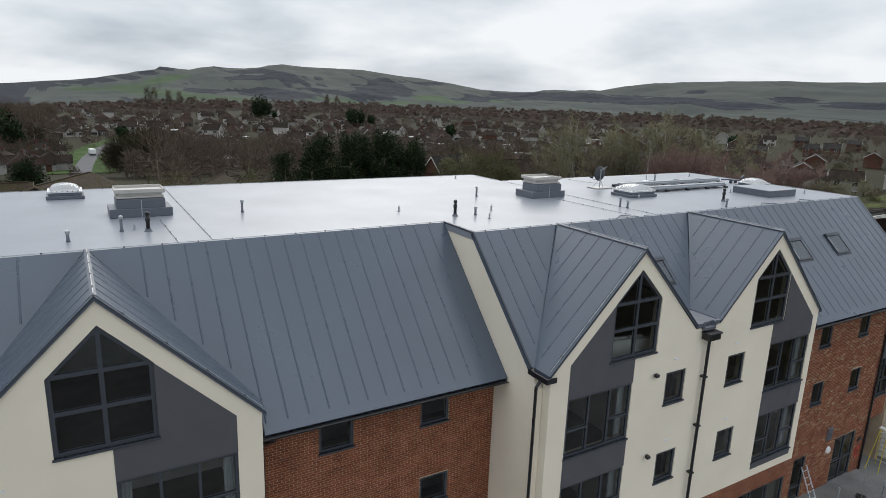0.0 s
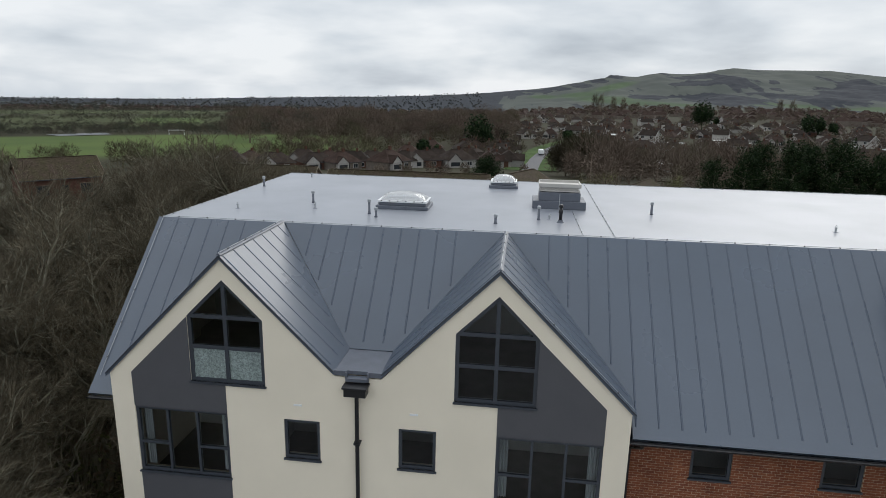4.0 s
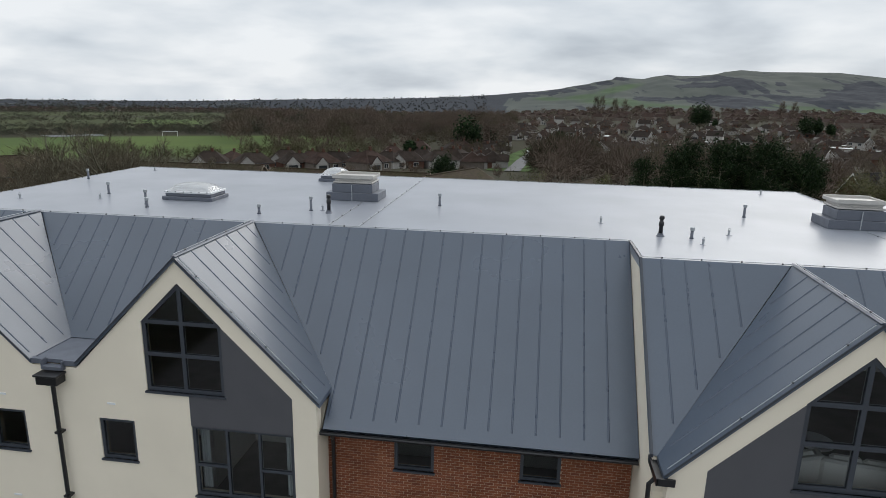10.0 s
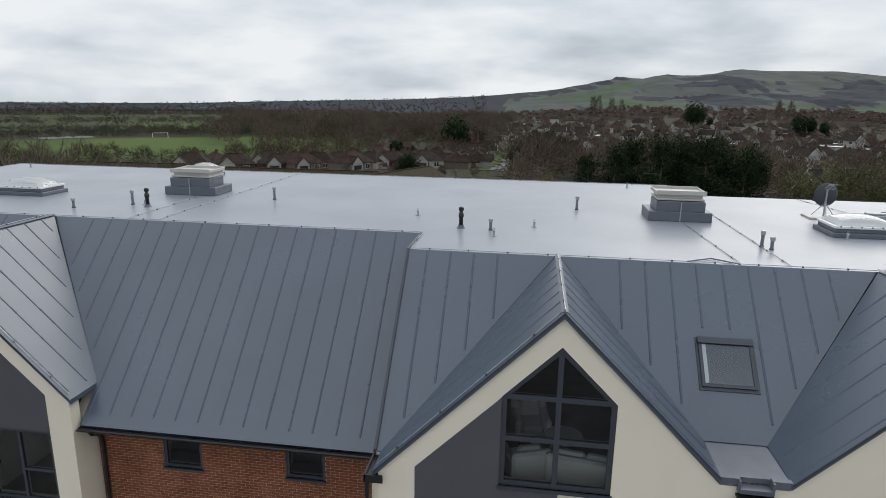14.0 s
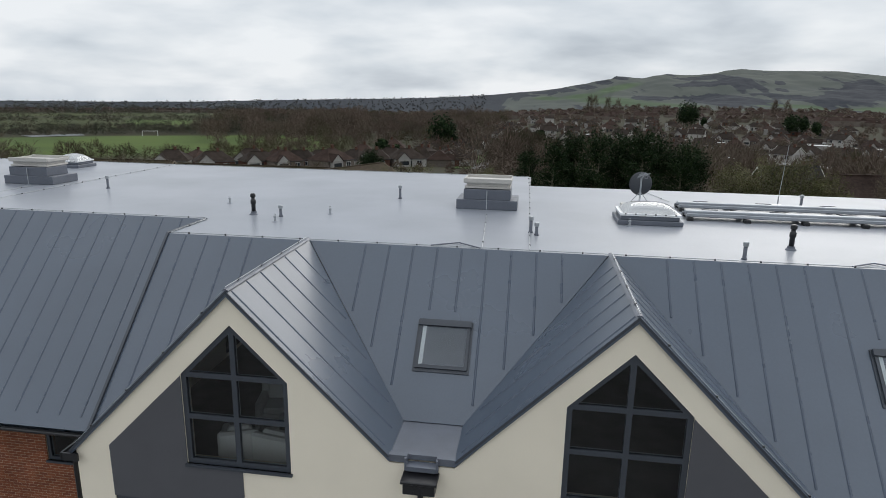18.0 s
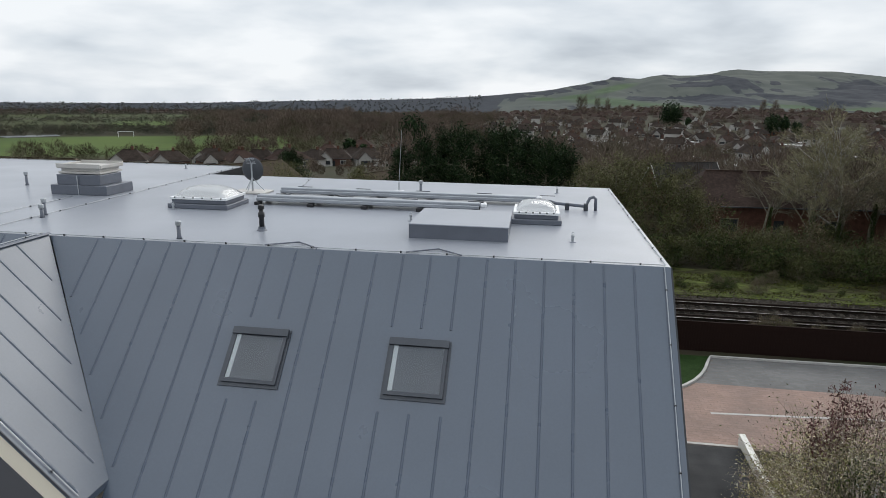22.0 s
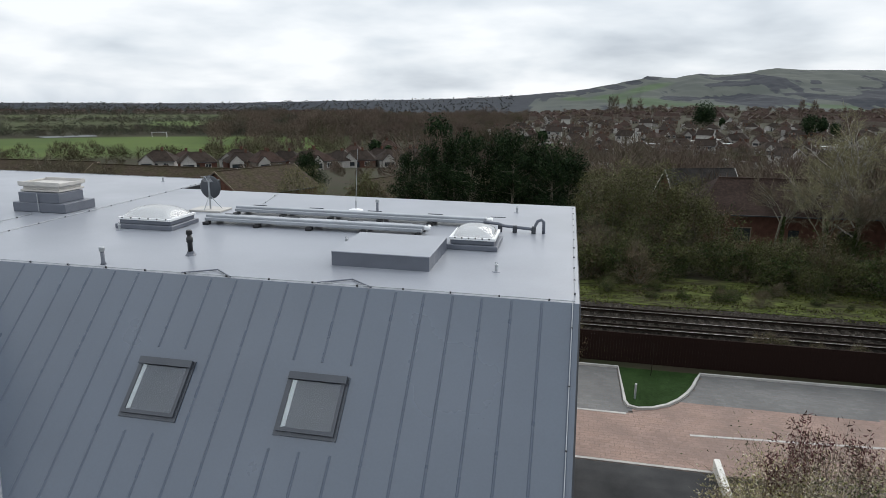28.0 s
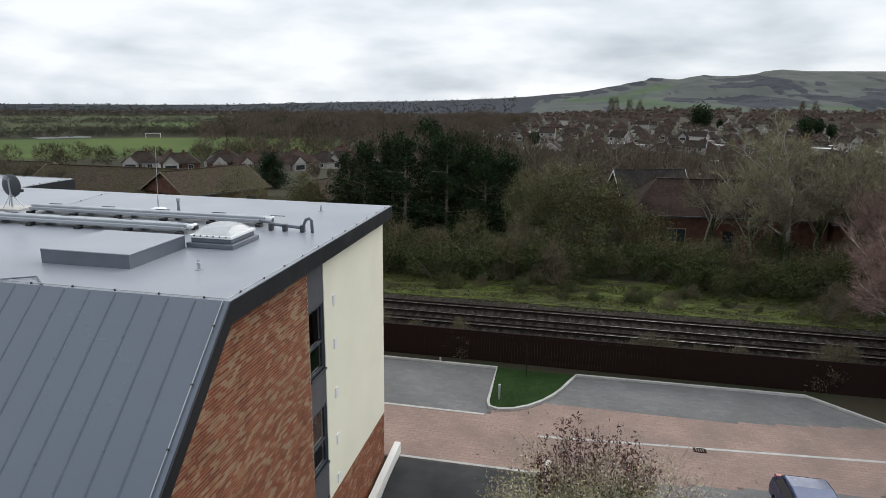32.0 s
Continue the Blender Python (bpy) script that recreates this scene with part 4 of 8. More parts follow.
# soil and vent pipes
def vent_pipe(x, y, h=0.42, r=0.044, mat=None, cap=True):
    h *= 0.82
    t = thing("vent_pipe", "short grey vent pipe with a pale collar cap", "vent pipe", (x, y, RZ), group="vent pipes on the flat roof")
    part("pipe", lathe(bmesh.new(), [(r * 1.5, 0), (r * 1.15, 0.04), (r, 0.06), (r, h)], 12), mat or M_ROOFBOX, t, smooth=True)
    if cap:
        part("cap", lathe(bmesh.new(), [(r, h), (r * 1.45, h + 0.01), (r * 1.45, h + 0.09), (r * 1.2, h + 0.11)], 12), M_GALV, t, "pale metal cap")
    return t


for x, y, h in ((-22.0, 9.0, 0.40), (-18.62, 5.6, 0.42), (-16.03, 3.93, 0.50), (-15.67, 3.42, 0.28), (-11.60, 3.24, 0.26), (-10.17, 4.19, 0.46), (-6.06, 6.2, 0.42),
                (1.86, 2.67, 0.28), (4.5, 6.6, 0.42), (8.95, 2.08, 0.40), (9.10, 1.80, 0.28), (13.72, 0.32, 0.36), (17.78, 7.95, 0.40)):
    vent_pipe(x, y, h)


def black_flue(x, y):
    t = thing("black_flue", "black plastic flue terminal with a flared cap", "flue", (x, y, RZ), group="black flues on the flat roof")
    part("skirt", lathe(bmesh.new(), [(0.13, 0), (0.09, 0.05), (0.08, 0.10)], 14), M_ROOFBOX, t)
    part("pipe", lathe(bmesh.new(), [(0.062, 0.02), (0.059, 0.31), (0.078, 0.33), (0.074, 0.43), (0.052, 0.45), (0.052, 0.50)], 14), M_BLACK, t, smooth=True)
    part("cap", lathe(bmesh.new(), [(0.054, 0.50), (0.076, 0.52), (0.071, 0.60), (0.043, 0.62)], 14), M_BLACK, t)


for x, y in ((-9.45, 3.90), (1.0, 2.77), (15.13, 1.50)):
    black_flue(x, y)


def anchor(x, y):
    t = thing("safety_anchor", "small white roof safety anchor post", "anchor", (x, y, RZ), group="safety anchors on the flat roof")
    part("plate", lathe(bmesh.new(), [(0.09, 0), (0.085, 0.012), (0.035, 0.02)], 14), M_FLAT, t)
    part("post", lathe(bmesh.new(), [(0.034, 0.02), (0.03, 0.11), (0.042, 0.12), (0.042, 0.16), (0.015, 0.175)], 10), M_GALV, t)
    bm = bmesh.new()
    tube(bm, [(math.cos(a) * 0.026, 0, 0.195 + math.sin(a) * 0.026) for a in (math.pi * k / 5 for k in range(11))], 0.008, 5)
    part("eye", bm, M_GALV, t)


for x, y in ((-20.82, 3.85), (-18.18, 4.5), (-21.0, 12.4), (-9.8, 4.3), (-0.55, 4.4), (2.0, 1.93), (3.09, 3.38), (6.93, 12.36), (11.66, 3.52), (18.34, 3.4), (22.38, 1.82), (22.25, 9.1)):
    anchor(x, y)

# satellite dish on a slab
dish = thing("satellite_dish", "dark grey satellite dish on a pale ballast slab", "satellite dish", (12.42, 6.9, RZ))
part("slab", boxes((-0.55, 0.55, -0.38, 0.38, 0, 0.06), bevel=0.01), M_BEIGE, dish)
bm = bmesh.new()
tube(bm, [(0, 0, 0.06), (0, 0, 0.95)], 0.03, 10)
part("mast", bm, M_GALV, dish)
bm = bmesh.new()
for a in (0.4, 2.5, 4.6):
    tube(bm, [(0.38 * math.cos(a), 0.3 * math.sin(a), 0.06), (0, 0, 0.5)], 0.014, 6)
part("stay", bm, M_GALV, dish)
vs, fs = [], []
for j in range(7):
    for i in range(24):
        r, a = 0.36 * j / 6, 2 * math.pi * i / 24
        vs.append((r * math.cos(a), 0.12 + 0.09 * (j / 6) ** 2 - 0.12, 0.75 + r * 1.05 * math.sin(a)))
for j in range(6):
    for i in range(24):
        fs.append((j * 24 + i, j * 24 + (i + 1) % 24, (j + 1) * 24 + (i + 1) % 24, (j + 1) * 24 + i))
reflector = mesh_ob("reflector", vs, fs, M_FASCIA, dish, "dark grey mesh reflector", smooth=True)
sm = reflector.modifiers.new("thickness", "SOLIDIFY")
sm.thickness = 0.012
bm = bmesh.new()
tube(bm, [(0, 0.02, 0.42), (-0.1, 0.35, 0.40), (-0.12, 0.5, 0.48)], 0.012, 6)
part("feed_arm", bm, M_BLACK, dish)
part("receiver", boxes((-0.17, -0.07, 0.44, 0.60, 0.46, 0.56), bevel=0.01), M_BLACK, dish)
bm = bmesh.new()
tube(bm, [(0, 0, 0.9), (0.06, -0.3, 1.15)], 0.012, 6)
for k in range(5):
    q = (0.02 + k * 0.01, -0.06 - 0.055 * k, 0.95 + 0.045 * k)
    tube(bm, [(q[0] - 0.16, q[1], q[2]), (q[0] + 0.16, q[1], q[2])], 0.006, 5)
part("aerial", bm, M_GALV, dish)

# pipe trays of solar thermal collectors
M_MANIFOLD = material("grey_manifold_casing", (0.34, 0.36, 0.39), 0.42, metal=0.25, vary=0.06)
def collector(x0, x1, y, label="long grey solar collector manifold on low black feet"):
    t = thing("solar_manifold", label, "solar collector", (x0, y, RZ), group="solar manifolds on the flat roof")
    L = x1 - x0
    part("casing", boxes((0, L, -0.02, 0.26, 0.17, 0.27), bevel=0.02), M_MANIFOLD, t, "pale grey casing")
    part("lower_rail", boxes((0.02, L - 0.02, -0.12, -0.03, 0.11, 0.20), bevel=0.01), M_MANIFOLD, t)
    part("upper_rail", boxes((0.02, L - 0.02, 0.50, 0.56, 0.11, 0.16), bevel=0.01), M_MANIFOLD, t)
    part("tube_row", boxes((0.05, L - 0.05, -0.03, 0.50, 0.09, 0.115)), M_TUBE, t, "dark glass collector tubes")
    for k in range(int(L / 1.9) + 1):
        part("clip", boxes((0.5 + k * 1.9, 0.95 + k * 1.9, 0.20, 0.25, 0.27, 0.285)), M_FASCIA, t)
    part("end_pipe", boxes((L, L + 0.18, 0.02, 0.16, 0.14, 0.26), (L + 0.06, L + 0.16, 0.16, 0.36, 0.17, 0.25), bevel=0.03), M_WHITE, t, "white lagged end pipe")
    n = int(L / 1.35) + 1
    for k in range(n):
        x = 0.1 + k * (L - 0.2) / (n - 1)
        part("foot", boxes((x - 0.09, x + 0.09, -0.24, -0.05, 0, 0.09), (x - 0.06, x + 0.06, 0.5, 0.7, 0, 0.12), bevel=0.01), M_BLACK, t)
        part("bracket", boxes((x - 0.02, x + 0.02, -0.16, 0.62, 0.05, 0.09)), M_GALV, t)
    return t


M_TUBE = material("collector_glass", (0.03, 0.035, 0.05), 0.15, vary=0.05)
collector(13.45, 20.0, 4.95)
collector(13.55, 21.55, 6.5)

box_ob = thing("roof_hatch", "low flat grey membrane-covered roof box", "roof box", (18.68, 1.46, RZ))
part("kerb", boxes((0, 2.26, 0, 2.05, 0, 0.31)), M_ROOFBOX, box_ob)
part("lid", boxes((-0.01, 2.27, -0.01, 2.06, 0.31, 0.34), bevel=0.012), M_FLAT, box_ob, "light grey membrane lid")

mast = thing("aerial_mast", "thin whip aerial on a round white weighted base", "aerial", (17.05, 7.94, RZ))
part("base", lathe(bmesh.new(), [(0.24, 0), (0.24, 0.05), (0.16, 0.08), (0.05, 0.10)], 18), M_WHITE, mast)
bm = bmesh.new()
tube(bm, [(0, 0, 0.08), (0, 0, 0.35)], 0.022, 8)
tube(bm, [(0, 0, 0.35), (0.09, 0, 2.05)], 0.011, 6, r_end=0.006)
part("whip", bm, M_GALV, mast)

elbow = thing("pipe_run", "grey insulated pipe with a swan-neck elbow", "pipe", (21.82, 6.0, RZ))
bm = bmesh.new()
tube(bm, [(-0.3, 0.3, 0.2), (0.15, 0.05, 0.22), (0.3, 0, 0.18), (1.15, 0, 0.12), (1.2, 0.02, 0.25), (1.25, 0.02, 0.36), (1.35, 0.02, 0.40), (1.42, 0.02, 0.34), (1.43, 0.02, 0.0)], 0.045, 10)
part("pipe", bm, M_ROOFBOX, elbow, smooth=True)
for x in (0.2, 0.62, 1.15):
    part("bracket", boxes((x - 0.06, x + 0.06, -0.07, 0.07, 0, 0.20), bevel=0.01), M_FASCIA, elbow)

# lightning conductor tape with clips
def tape(pts, name="lightning_tape"):
    t = thing(name, "thin pale lightning conductor tape held by small clips", "conductor", pts[0], group="lightning conductors")
    p0 = Vector(pts[0])
    bm = bmesh.new()
    tube(bm, [Vector(p) - p0 + Vector((0, 0, 0.022)) for p in pts], 0.010, 6)
    part("tape", bm, M_GALV, t)
    for a, b in zip(pts, pts[1:]):
        a, b = Vector(a), Vector(b)
        n = max(1, int((b - a).length / 0.95))
        for k in range(n):
            p = a + (b - a) * ((k + 0.5) / n) - p0
            part("clip", boxes((p.x - 0.017, p.x + 0.017, p.y - 0.017, p.y + 0.017, p.z + 0.0, p.z + 0.036)), M_BLACK, t)
    return t


Zt = RZ + 0.002
tape([(XW + 0.06, EA + 0.06, Zt), (-0.06, EA + 0.06, Zt), (0.06, EA - 0.1, Zt), (0.06, EB + 0.06, Zt), (XE - 0.08, EB + 0.06, Zt), (XE - 0.08, BACK_B - 0.06, Zt)])
tape([(XW + 0.06, EA + 0.06, Zt), (XW + 0.06, BACK_A - 0.06, Zt), (XBACK - 0.08, BACK_A - 0.06, Zt), (XBACK - 0.08, BACK_B, Zt)])
for x0, x1, ya, yb in ((-8.85, -8.9, EA + 0.1, 6.0), (-7.9, -7.85, EA + 0.1, BACK_A - 0.1), (7.85, 7.6, EB + 0.1, 4.8), (8.95, 8.8, EB + 0.1, BACK_A - 0.3), (13.6, 13.0, 8.0, BACK_B - 0.1)):
    tape([(x0, ya, Zt), (x1, yb, Zt)])
tape([(XE - 0.12, EB, RZ + 0.03), (XE - 0.12, EAVE_B + 1.0, RZ - 3.14)])
tape([(XW + 0.05, EA, RZ + 0.03), (XW + 0.05, EAVE_A + 0.35, RZ + EAVE_A - EA + 0.38)])
for x0 in (6.65, 15.84, 18.91):
    bm = bmesh.new()
    tube(bm, [(0, 0, 0.03), (0.62, 0.40, 0.03), (1.16, -0.04, 0.03)], 0.018, 6)
    t = thing("edge_rail", "bent grey bar at the roof edge above a roof window", "rail", (x0, EB + 0.03, RZ), group="bent bars at the roof edge")
    part("bar", bm, M_ROOFBOX, t)

for c, yf, E in ((GABLES_A[0], YA, EA), (GABLES_A[1], YA, EA), (GABLES_B[0], YB, EB), (GABLES_B[1], YB, EB)):
    tape([(c, yf - 0.05, RZ + 0.085), (c, E - 0.15, RZ + 0.085)])
for c, s, yf in ((GABLES_A[1], 1, YA), (GABLES_B[0], -1, YB), (GABLES_B[1], 1, YB)):
    tape([(c + s * 0.1, yf + 0.02, RZ - 0.03), (c + s * 3.45, yf + 0.02, RZ - 3.38)])

# ---- the land ----
EYE = (-9.0, -16.5)
LIFT = 0.32                    # the car park and the railway stand a little above the yard's datum


def sstep(a, b, x):
    t = np.clip((x - a) / (b - a), 0, 1)
    return t * t * (3 - 2 * t)


def bump(az, c, w, h):
    return h * np.exp(-((az - c) / w) ** 2)


SKY_AZ = (-60, -42, -36, -29, -24, -18, -13, -9, -5.4, -2.9, -0.9, 1, 3, 4.9, 5.8, 6.75, 7.1, 7.65, 8.4, 9.3, 10.2, 11.2, 12.4, 13.6, 14.9, 15.6, 16.7, 18.4, 21, 23.5, 26.5, 28.5, 31.5, 34, 37.5, 41.4, 44.3, 46.1, 48.4, 50.6, 55, 65, 80, 110)
SKY_EL = (-1.35, -1.28, -1.30, -1.24, -1.08, -0.90, -0.78, -0.62, -0.42, -0.22, 0.0, 0.16, 0.42, 0.66, 0.91, 1.15, 1.42, 1.42, 1.33, 1.29, 1.50, 1.62, 1.49, 1.50, 1.67, 1.87, 2.02, 1.90, 1.85, 1.78, 1.45, 1.30, 0.89, 0.54, 0.47, 0.65, 0.80, 1.14, 1.44, 1.64, 1.80, 1.90, 1.85, 1.4)


def skyline(az):
    """Height of the hills' skyline in degrees above the eye's level, by compass bearing."""
    return np.interp(az + 0.17, SKY_AZ, SKY_EL) + 0.18


def land_height(x, y):
    x, y = np.asarray(x, float), np.asarray(y, float)
    dx, dy = x - EYE[0], y - EYE[1]
    r, az = np.hypot(dx, dy), np.degrees(np.arctan2(dx, dy))
    near = GROUND_F + (LIFT - GROUND_F) * sstep(-3.5, 11.0, y)
    west = -1.3 * sstep(-24, -40, x)
    z = near * sstep(160, 60, r) + west * sstep(160, 60, r) - 11.0 * sstep(72, 235, r) + 0.0031 * np.maximum(r - 60, 0) * sstep(-8, 30, y)
    z = z - np.maximum(r - 350, 0) * 0.022 * sstep(12, -8, az) * sstep(95, 70, np.abs(az)) * sstep(3600, 2500, r)
    sky = skyline(az)
    top = 14.7 + np.where(sky < 0, np.maximum(r, 2800), 2800) * np.tan(np.radians(sky))
    hill = sstep(1200, 2800, r) * sstep(110, 80, np.abs(az - 20))
    return z * (1 - hill) + (top - 25 * sstep(2900, 4500, r)) * hill


# one sheet of rings round the building, finer towards the hills
rings = np.unique(np.concatenate([np.geomspace(1.0, 1120, 165), np.linspace(1150, 2950, 84), np.geomspace(3100, 9000, 9)]))
angs = np.concatenate([np.arange(-180, -66, 4.0), np.concatenate([np.arange(-66, -6, 0.5), np.arange(-6, 60, 0.16), np.arange(60, 90, 0.5)]), np.arange(90, 180, 4.0)])
AZ, R = np.meshgrid(angs, rings)
NA, NR = len(angs), len(rings)
GX, GY = EYE[0] + R * np.sin(np.radians(AZ)), EYE[1] + R * np.cos(np.radians(AZ))
GZ = land_height(GX, GY)
rough_z = np.array([noise.fractal(Vector((x * 0.0032, y * 0.0032, 3.1)), 0.9, 2.1, 6) for x, y in zip(GX.ravel(), GY.ravel())]).reshape(NR, NA)
slope_f = sstep(1200, 1600, R) * sstep(2780, 2300, R) * sstep(-4, 6, AZ)
GZ = GZ + rough_z * (17 * slope_f + 3 * sstep(2500, 2750, R) * sstep(-4, 6, AZ))


HILL_EL = np.degrees(np.arctan2(GZ - 14.6, R)) - 0.18
on_hill = sstep(1200, 1400, R)


def blob(az, el, w_az, w_el, lean=0.0):
    """A soft patch on the hillside round a bearing and a height above the eye's level, in degrees."""
    u = AZ + 0.17 - az
    return on_hill * np.exp(-(u / w_az) ** 2 - ((HILL_EL - el - lean * u) / w_el) ** 2)


# hanging woods on the downs: along the west ridge, on the scarp, in the coombe to the east
hang = np.maximum.reduce([blob(*q) for q in (
    (-2, -0.30, 2.6, 0.14), (1, -0.02, 1.5, 0.10), (3, 0.22, 1.2, 0.13), (4.6, 0.50, 0.9, 0.13), (6.3, 0.93, 0.7, 0.14), (7.5, 1.28, 0.6, 0.14), (14.3, 0.88, 2.3, 0.17, 0.04),
    (16.8, 0.98, 1.5, 0.30, -0.3), (13.8, 1.34, 1.5, 0.12, 0.07), (10.6, -0.32, 2.0, 0.14), (15.2, -0.40, 2.5, 0.34), (18.4, 0.58, 1.3, 0.24, -0.55), (20.7, -0.07, 2.4, 0.17, -0.1),
    (25.2, 0.34, 1.8, 0.75), (23.8, -0.06, 1.4, 0.38), (19.7, 1.02, 0.3, 0.13), (20.0, 0.47, 0.5, 0.10, -0.2))]
    + [on_hill * sstep(0, -4, AZ) * (0.78 - 0.34 * sstep(-20, -27, AZ) + 0.20 * rough_z)]
    + [blob(*q) for q in ((26.8, 0.1, 1.2, 0.35), (29.5, 0.95, 1.3, 0.12), (33, -0.3, 1.5, 0.2), (38.5, 0.15, 3.5, 0.28), (43, 0.2, 3, 0.3),
                          (46.5, 0.1, 2.5, 0.3), (50, 0.2, 3, 0.22), (52, 0.95, 1.0, 0.12), (55, -0.05, 3, 0.2), (59, 0.5, 1.4, 0.25), (64, 0.2, 3, 0.2), (70, 0.3, 4, 0.3))])
# land cover: 0 rough brown, 1 grass
cover = np.maximum.reduce([
    sstep(245, 258, R) * sstep(362, 356, R) * sstep(-12, -17, AZ),
    0.34 * sstep(432, 445, R) * sstep(800, 780, R) * sstep(-22, -27, AZ),
    0.95 * sstep(515, 525, R) * sstep(690, 675, R) * sstep(-27.5, -28.5, AZ) * sstep(-34, -32.5, AZ),
    0.42 * sstep(830, 850, R) * sstep(1120, 1080, R) * sstep(-24, -28, AZ),
    *[0.95 * blob(*q) for q in ((1.6, -0.50, 1.6, 0.2), (4.5, -0.27, 2.2, 0.26, 0.1), (7.4, 0.45, 2.2, 0.32, 0.22), (7, -0.6, 3.5, 0.35), (10, -0.87, 4, 0.25), (13.1, -0.93, 2.5, 0.16), (18.6, -0.62, 2.6, 0.22, -0.05), (21.8, -0.78, 3.0, 0.18, -0.04), (25, -0.95, 3, 0.16),
                                (27, -0.80, 2, 0.14), (29.5, -0.3, 1.9, 0.3), (31.5, -0.55, 2, 0.2), (35, -0.34, 2.2, 0.15))],
])
ground = mesh_ob("ground", np.c_[GX.ravel(), GY.ravel(), GZ.ravel()], [(j * NA + i, j * NA + (i + 1) % NA, (j + 1) * NA + (i + 1) % NA, (j + 1) * NA + i) for j in range(NR - 1) for i in range(NA)] + [tuple(range(NA))], M_ROOM, smooth=True)
tagged(ground, "winter landscape of brown scrub, green fields and a range of low hills", "ground", kind="structure")
att = ground.data.attributes.new("cover", "FLOAT", "POINT")
att.data.foreach_set("value", cover.ravel().astype(np.float32))
att = ground.data.attributes.new("hang", "FLOAT", "POINT")
att.data.foreach_set("value", hang.ravel().astype(np.float32))
# by distance: where the hill colours, with haze painted in, take over
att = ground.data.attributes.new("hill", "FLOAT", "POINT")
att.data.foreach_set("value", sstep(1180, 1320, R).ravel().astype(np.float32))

M_LAND = bpy.data.materials.new("land")
M_LAND.use_nodes = True
n_, l_ = M_LAND.node_tree.nodes, M_LAND.node_tree.links
bs = n_["Principled BSDF"]
bs.inputs["Roughness"].default_value = 0.95
bs.inputs["Specular IOR Level"].default_value = 0.1


def lnoise(scale, detail=5, stretch=None):
    t = n_.new("ShaderNodeTexNoise")
    t.inputs["Scale"].default_value, t.inputs["Detail"].default_value = scale, detail
    l_.new(n_.get("Texture Coordinate").outputs["Object"] if n_.get("Texture Coordinate") else n_.new("ShaderNodeTexCoord").outputs["Object"], t.inputs["Vector"])
    if stretch:
        mp = n_.new("ShaderNodeMapping")
        mp.inputs["Scale"].default_value = stretch
        l_.new(n_.get("Texture Coordinate").outputs["Object"], mp.inputs[0])
        l_.new(mp.outputs[0], t.inputs["Vector"])
    return t.outputs[0]


def lmix(f, a, b):
    m = n_.new("ShaderNodeMixRGB")
    for i, v in ((0, f), (1, a), (2, b)):
        if isinstance(v, tuple):
            m.inputs[i].default_value = (*v, 1)
        elif isinstance(v, float):
            m.inputs[i].default_value = v
        else:
            l_.new(v, m.inputs[i])
    return m.outputs[0]


def lrange(v, a, b, c=0.0, d=1.0):
    m = n_.new("ShaderNodeMapRange")
    for i, q in ((1, a), (2, b), (3, c), (4, d)):
        m.inputs[i].default_value = q
    l_.new(v, m.inputs[0])
    return m.outputs[0]


def lattr(name):
    a = n_.new("ShaderNodeAttribute")
    a.attribute_name = name
    return a.outputs["Fac"]


scrub = lmix(lrange(lnoise(0.35), 0.35, 0.65), (0.042, 0.034, 0.024), (0.034, 0.038, 0.020))
grass = lmix(lrange(lnoise(0.03), 0.4, 0.6), (0.076, 0.112, 0.029), (0.058, 0.092, 0.026))
grass = lmix(lrange(lnoise(0.5), 0.3, 0.7, 0.0, 0.4), grass, (0.070, 0.080, 0.034))
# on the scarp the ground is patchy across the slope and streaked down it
# downs and meadows are greyed: aerial haze put into the base colour
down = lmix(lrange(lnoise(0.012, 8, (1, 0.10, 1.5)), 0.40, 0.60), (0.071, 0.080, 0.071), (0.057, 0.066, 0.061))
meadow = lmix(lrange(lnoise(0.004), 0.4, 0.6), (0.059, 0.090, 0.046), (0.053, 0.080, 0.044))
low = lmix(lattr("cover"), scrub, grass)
hazed_hill = lmix(lrange(lattr("cover"), 0.3, 0.7), down, meadow)
# wooded patches with ragged edges; their blue is painted distance haze
addn = n_.new("ShaderNodeMath")
l_.new(lattr("hang"), addn.inputs[0])
l_.new(lrange(lnoise(0.022, 9, (1, 0.05, 1.0)), 0.3, 0.7, -0.36, 0.36), addn.inputs[1])
hazed_trees = lmix(lrange(lnoise(0.05, 3), 0.35, 0.65), (0.018, 0.022, 0.030), (0.030, 0.035, 0.043))
hazed_hill = lmix(lrange(addn.outputs[0], 0.22, 0.31), hazed_hill, hazed_trees)
l_.new(lmix(lattr("hill"), low, hazed_hill), bs.inputs["Base Color"])
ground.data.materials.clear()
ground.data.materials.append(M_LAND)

# ---- car park, ramp, railway ----
M_PAVE = ramp_random(material("red_block_paving", (0.3, 0.2, 0.17), 0.9, vary=0.1, scale=0.5, fine=0.08, fine_scale=14, bump=0.2),
                     [(0.205, 0.142, 0.118), (0.196, 0.135, 0.112), (0.214, 0.150, 0.126), (0.202, 0.140, 0.118)])
M_PAVEG = ramp_random(material("grey_block_paving", (0.2, 0.2, 0.2), 0.9, vary=0.15, scale=0.4, fine=0.08, fine_scale=14, bump=0.2),
                      [(0.112, 0.110, 0.110), (0.104, 0.103, 0.103), (0.120, 0.118, 0.117), (0.110, 0.108, 0.107)])
for m_ in (M_PAVE, M_PAVEG):
    next(x for x in m_.node_tree.nodes if x.bl_idname == "ShaderNodeMixRGB" and x.blend_type == "MULTIPLY").inputs[2].default_value = (1.45, 1.45, 1.43, 1)
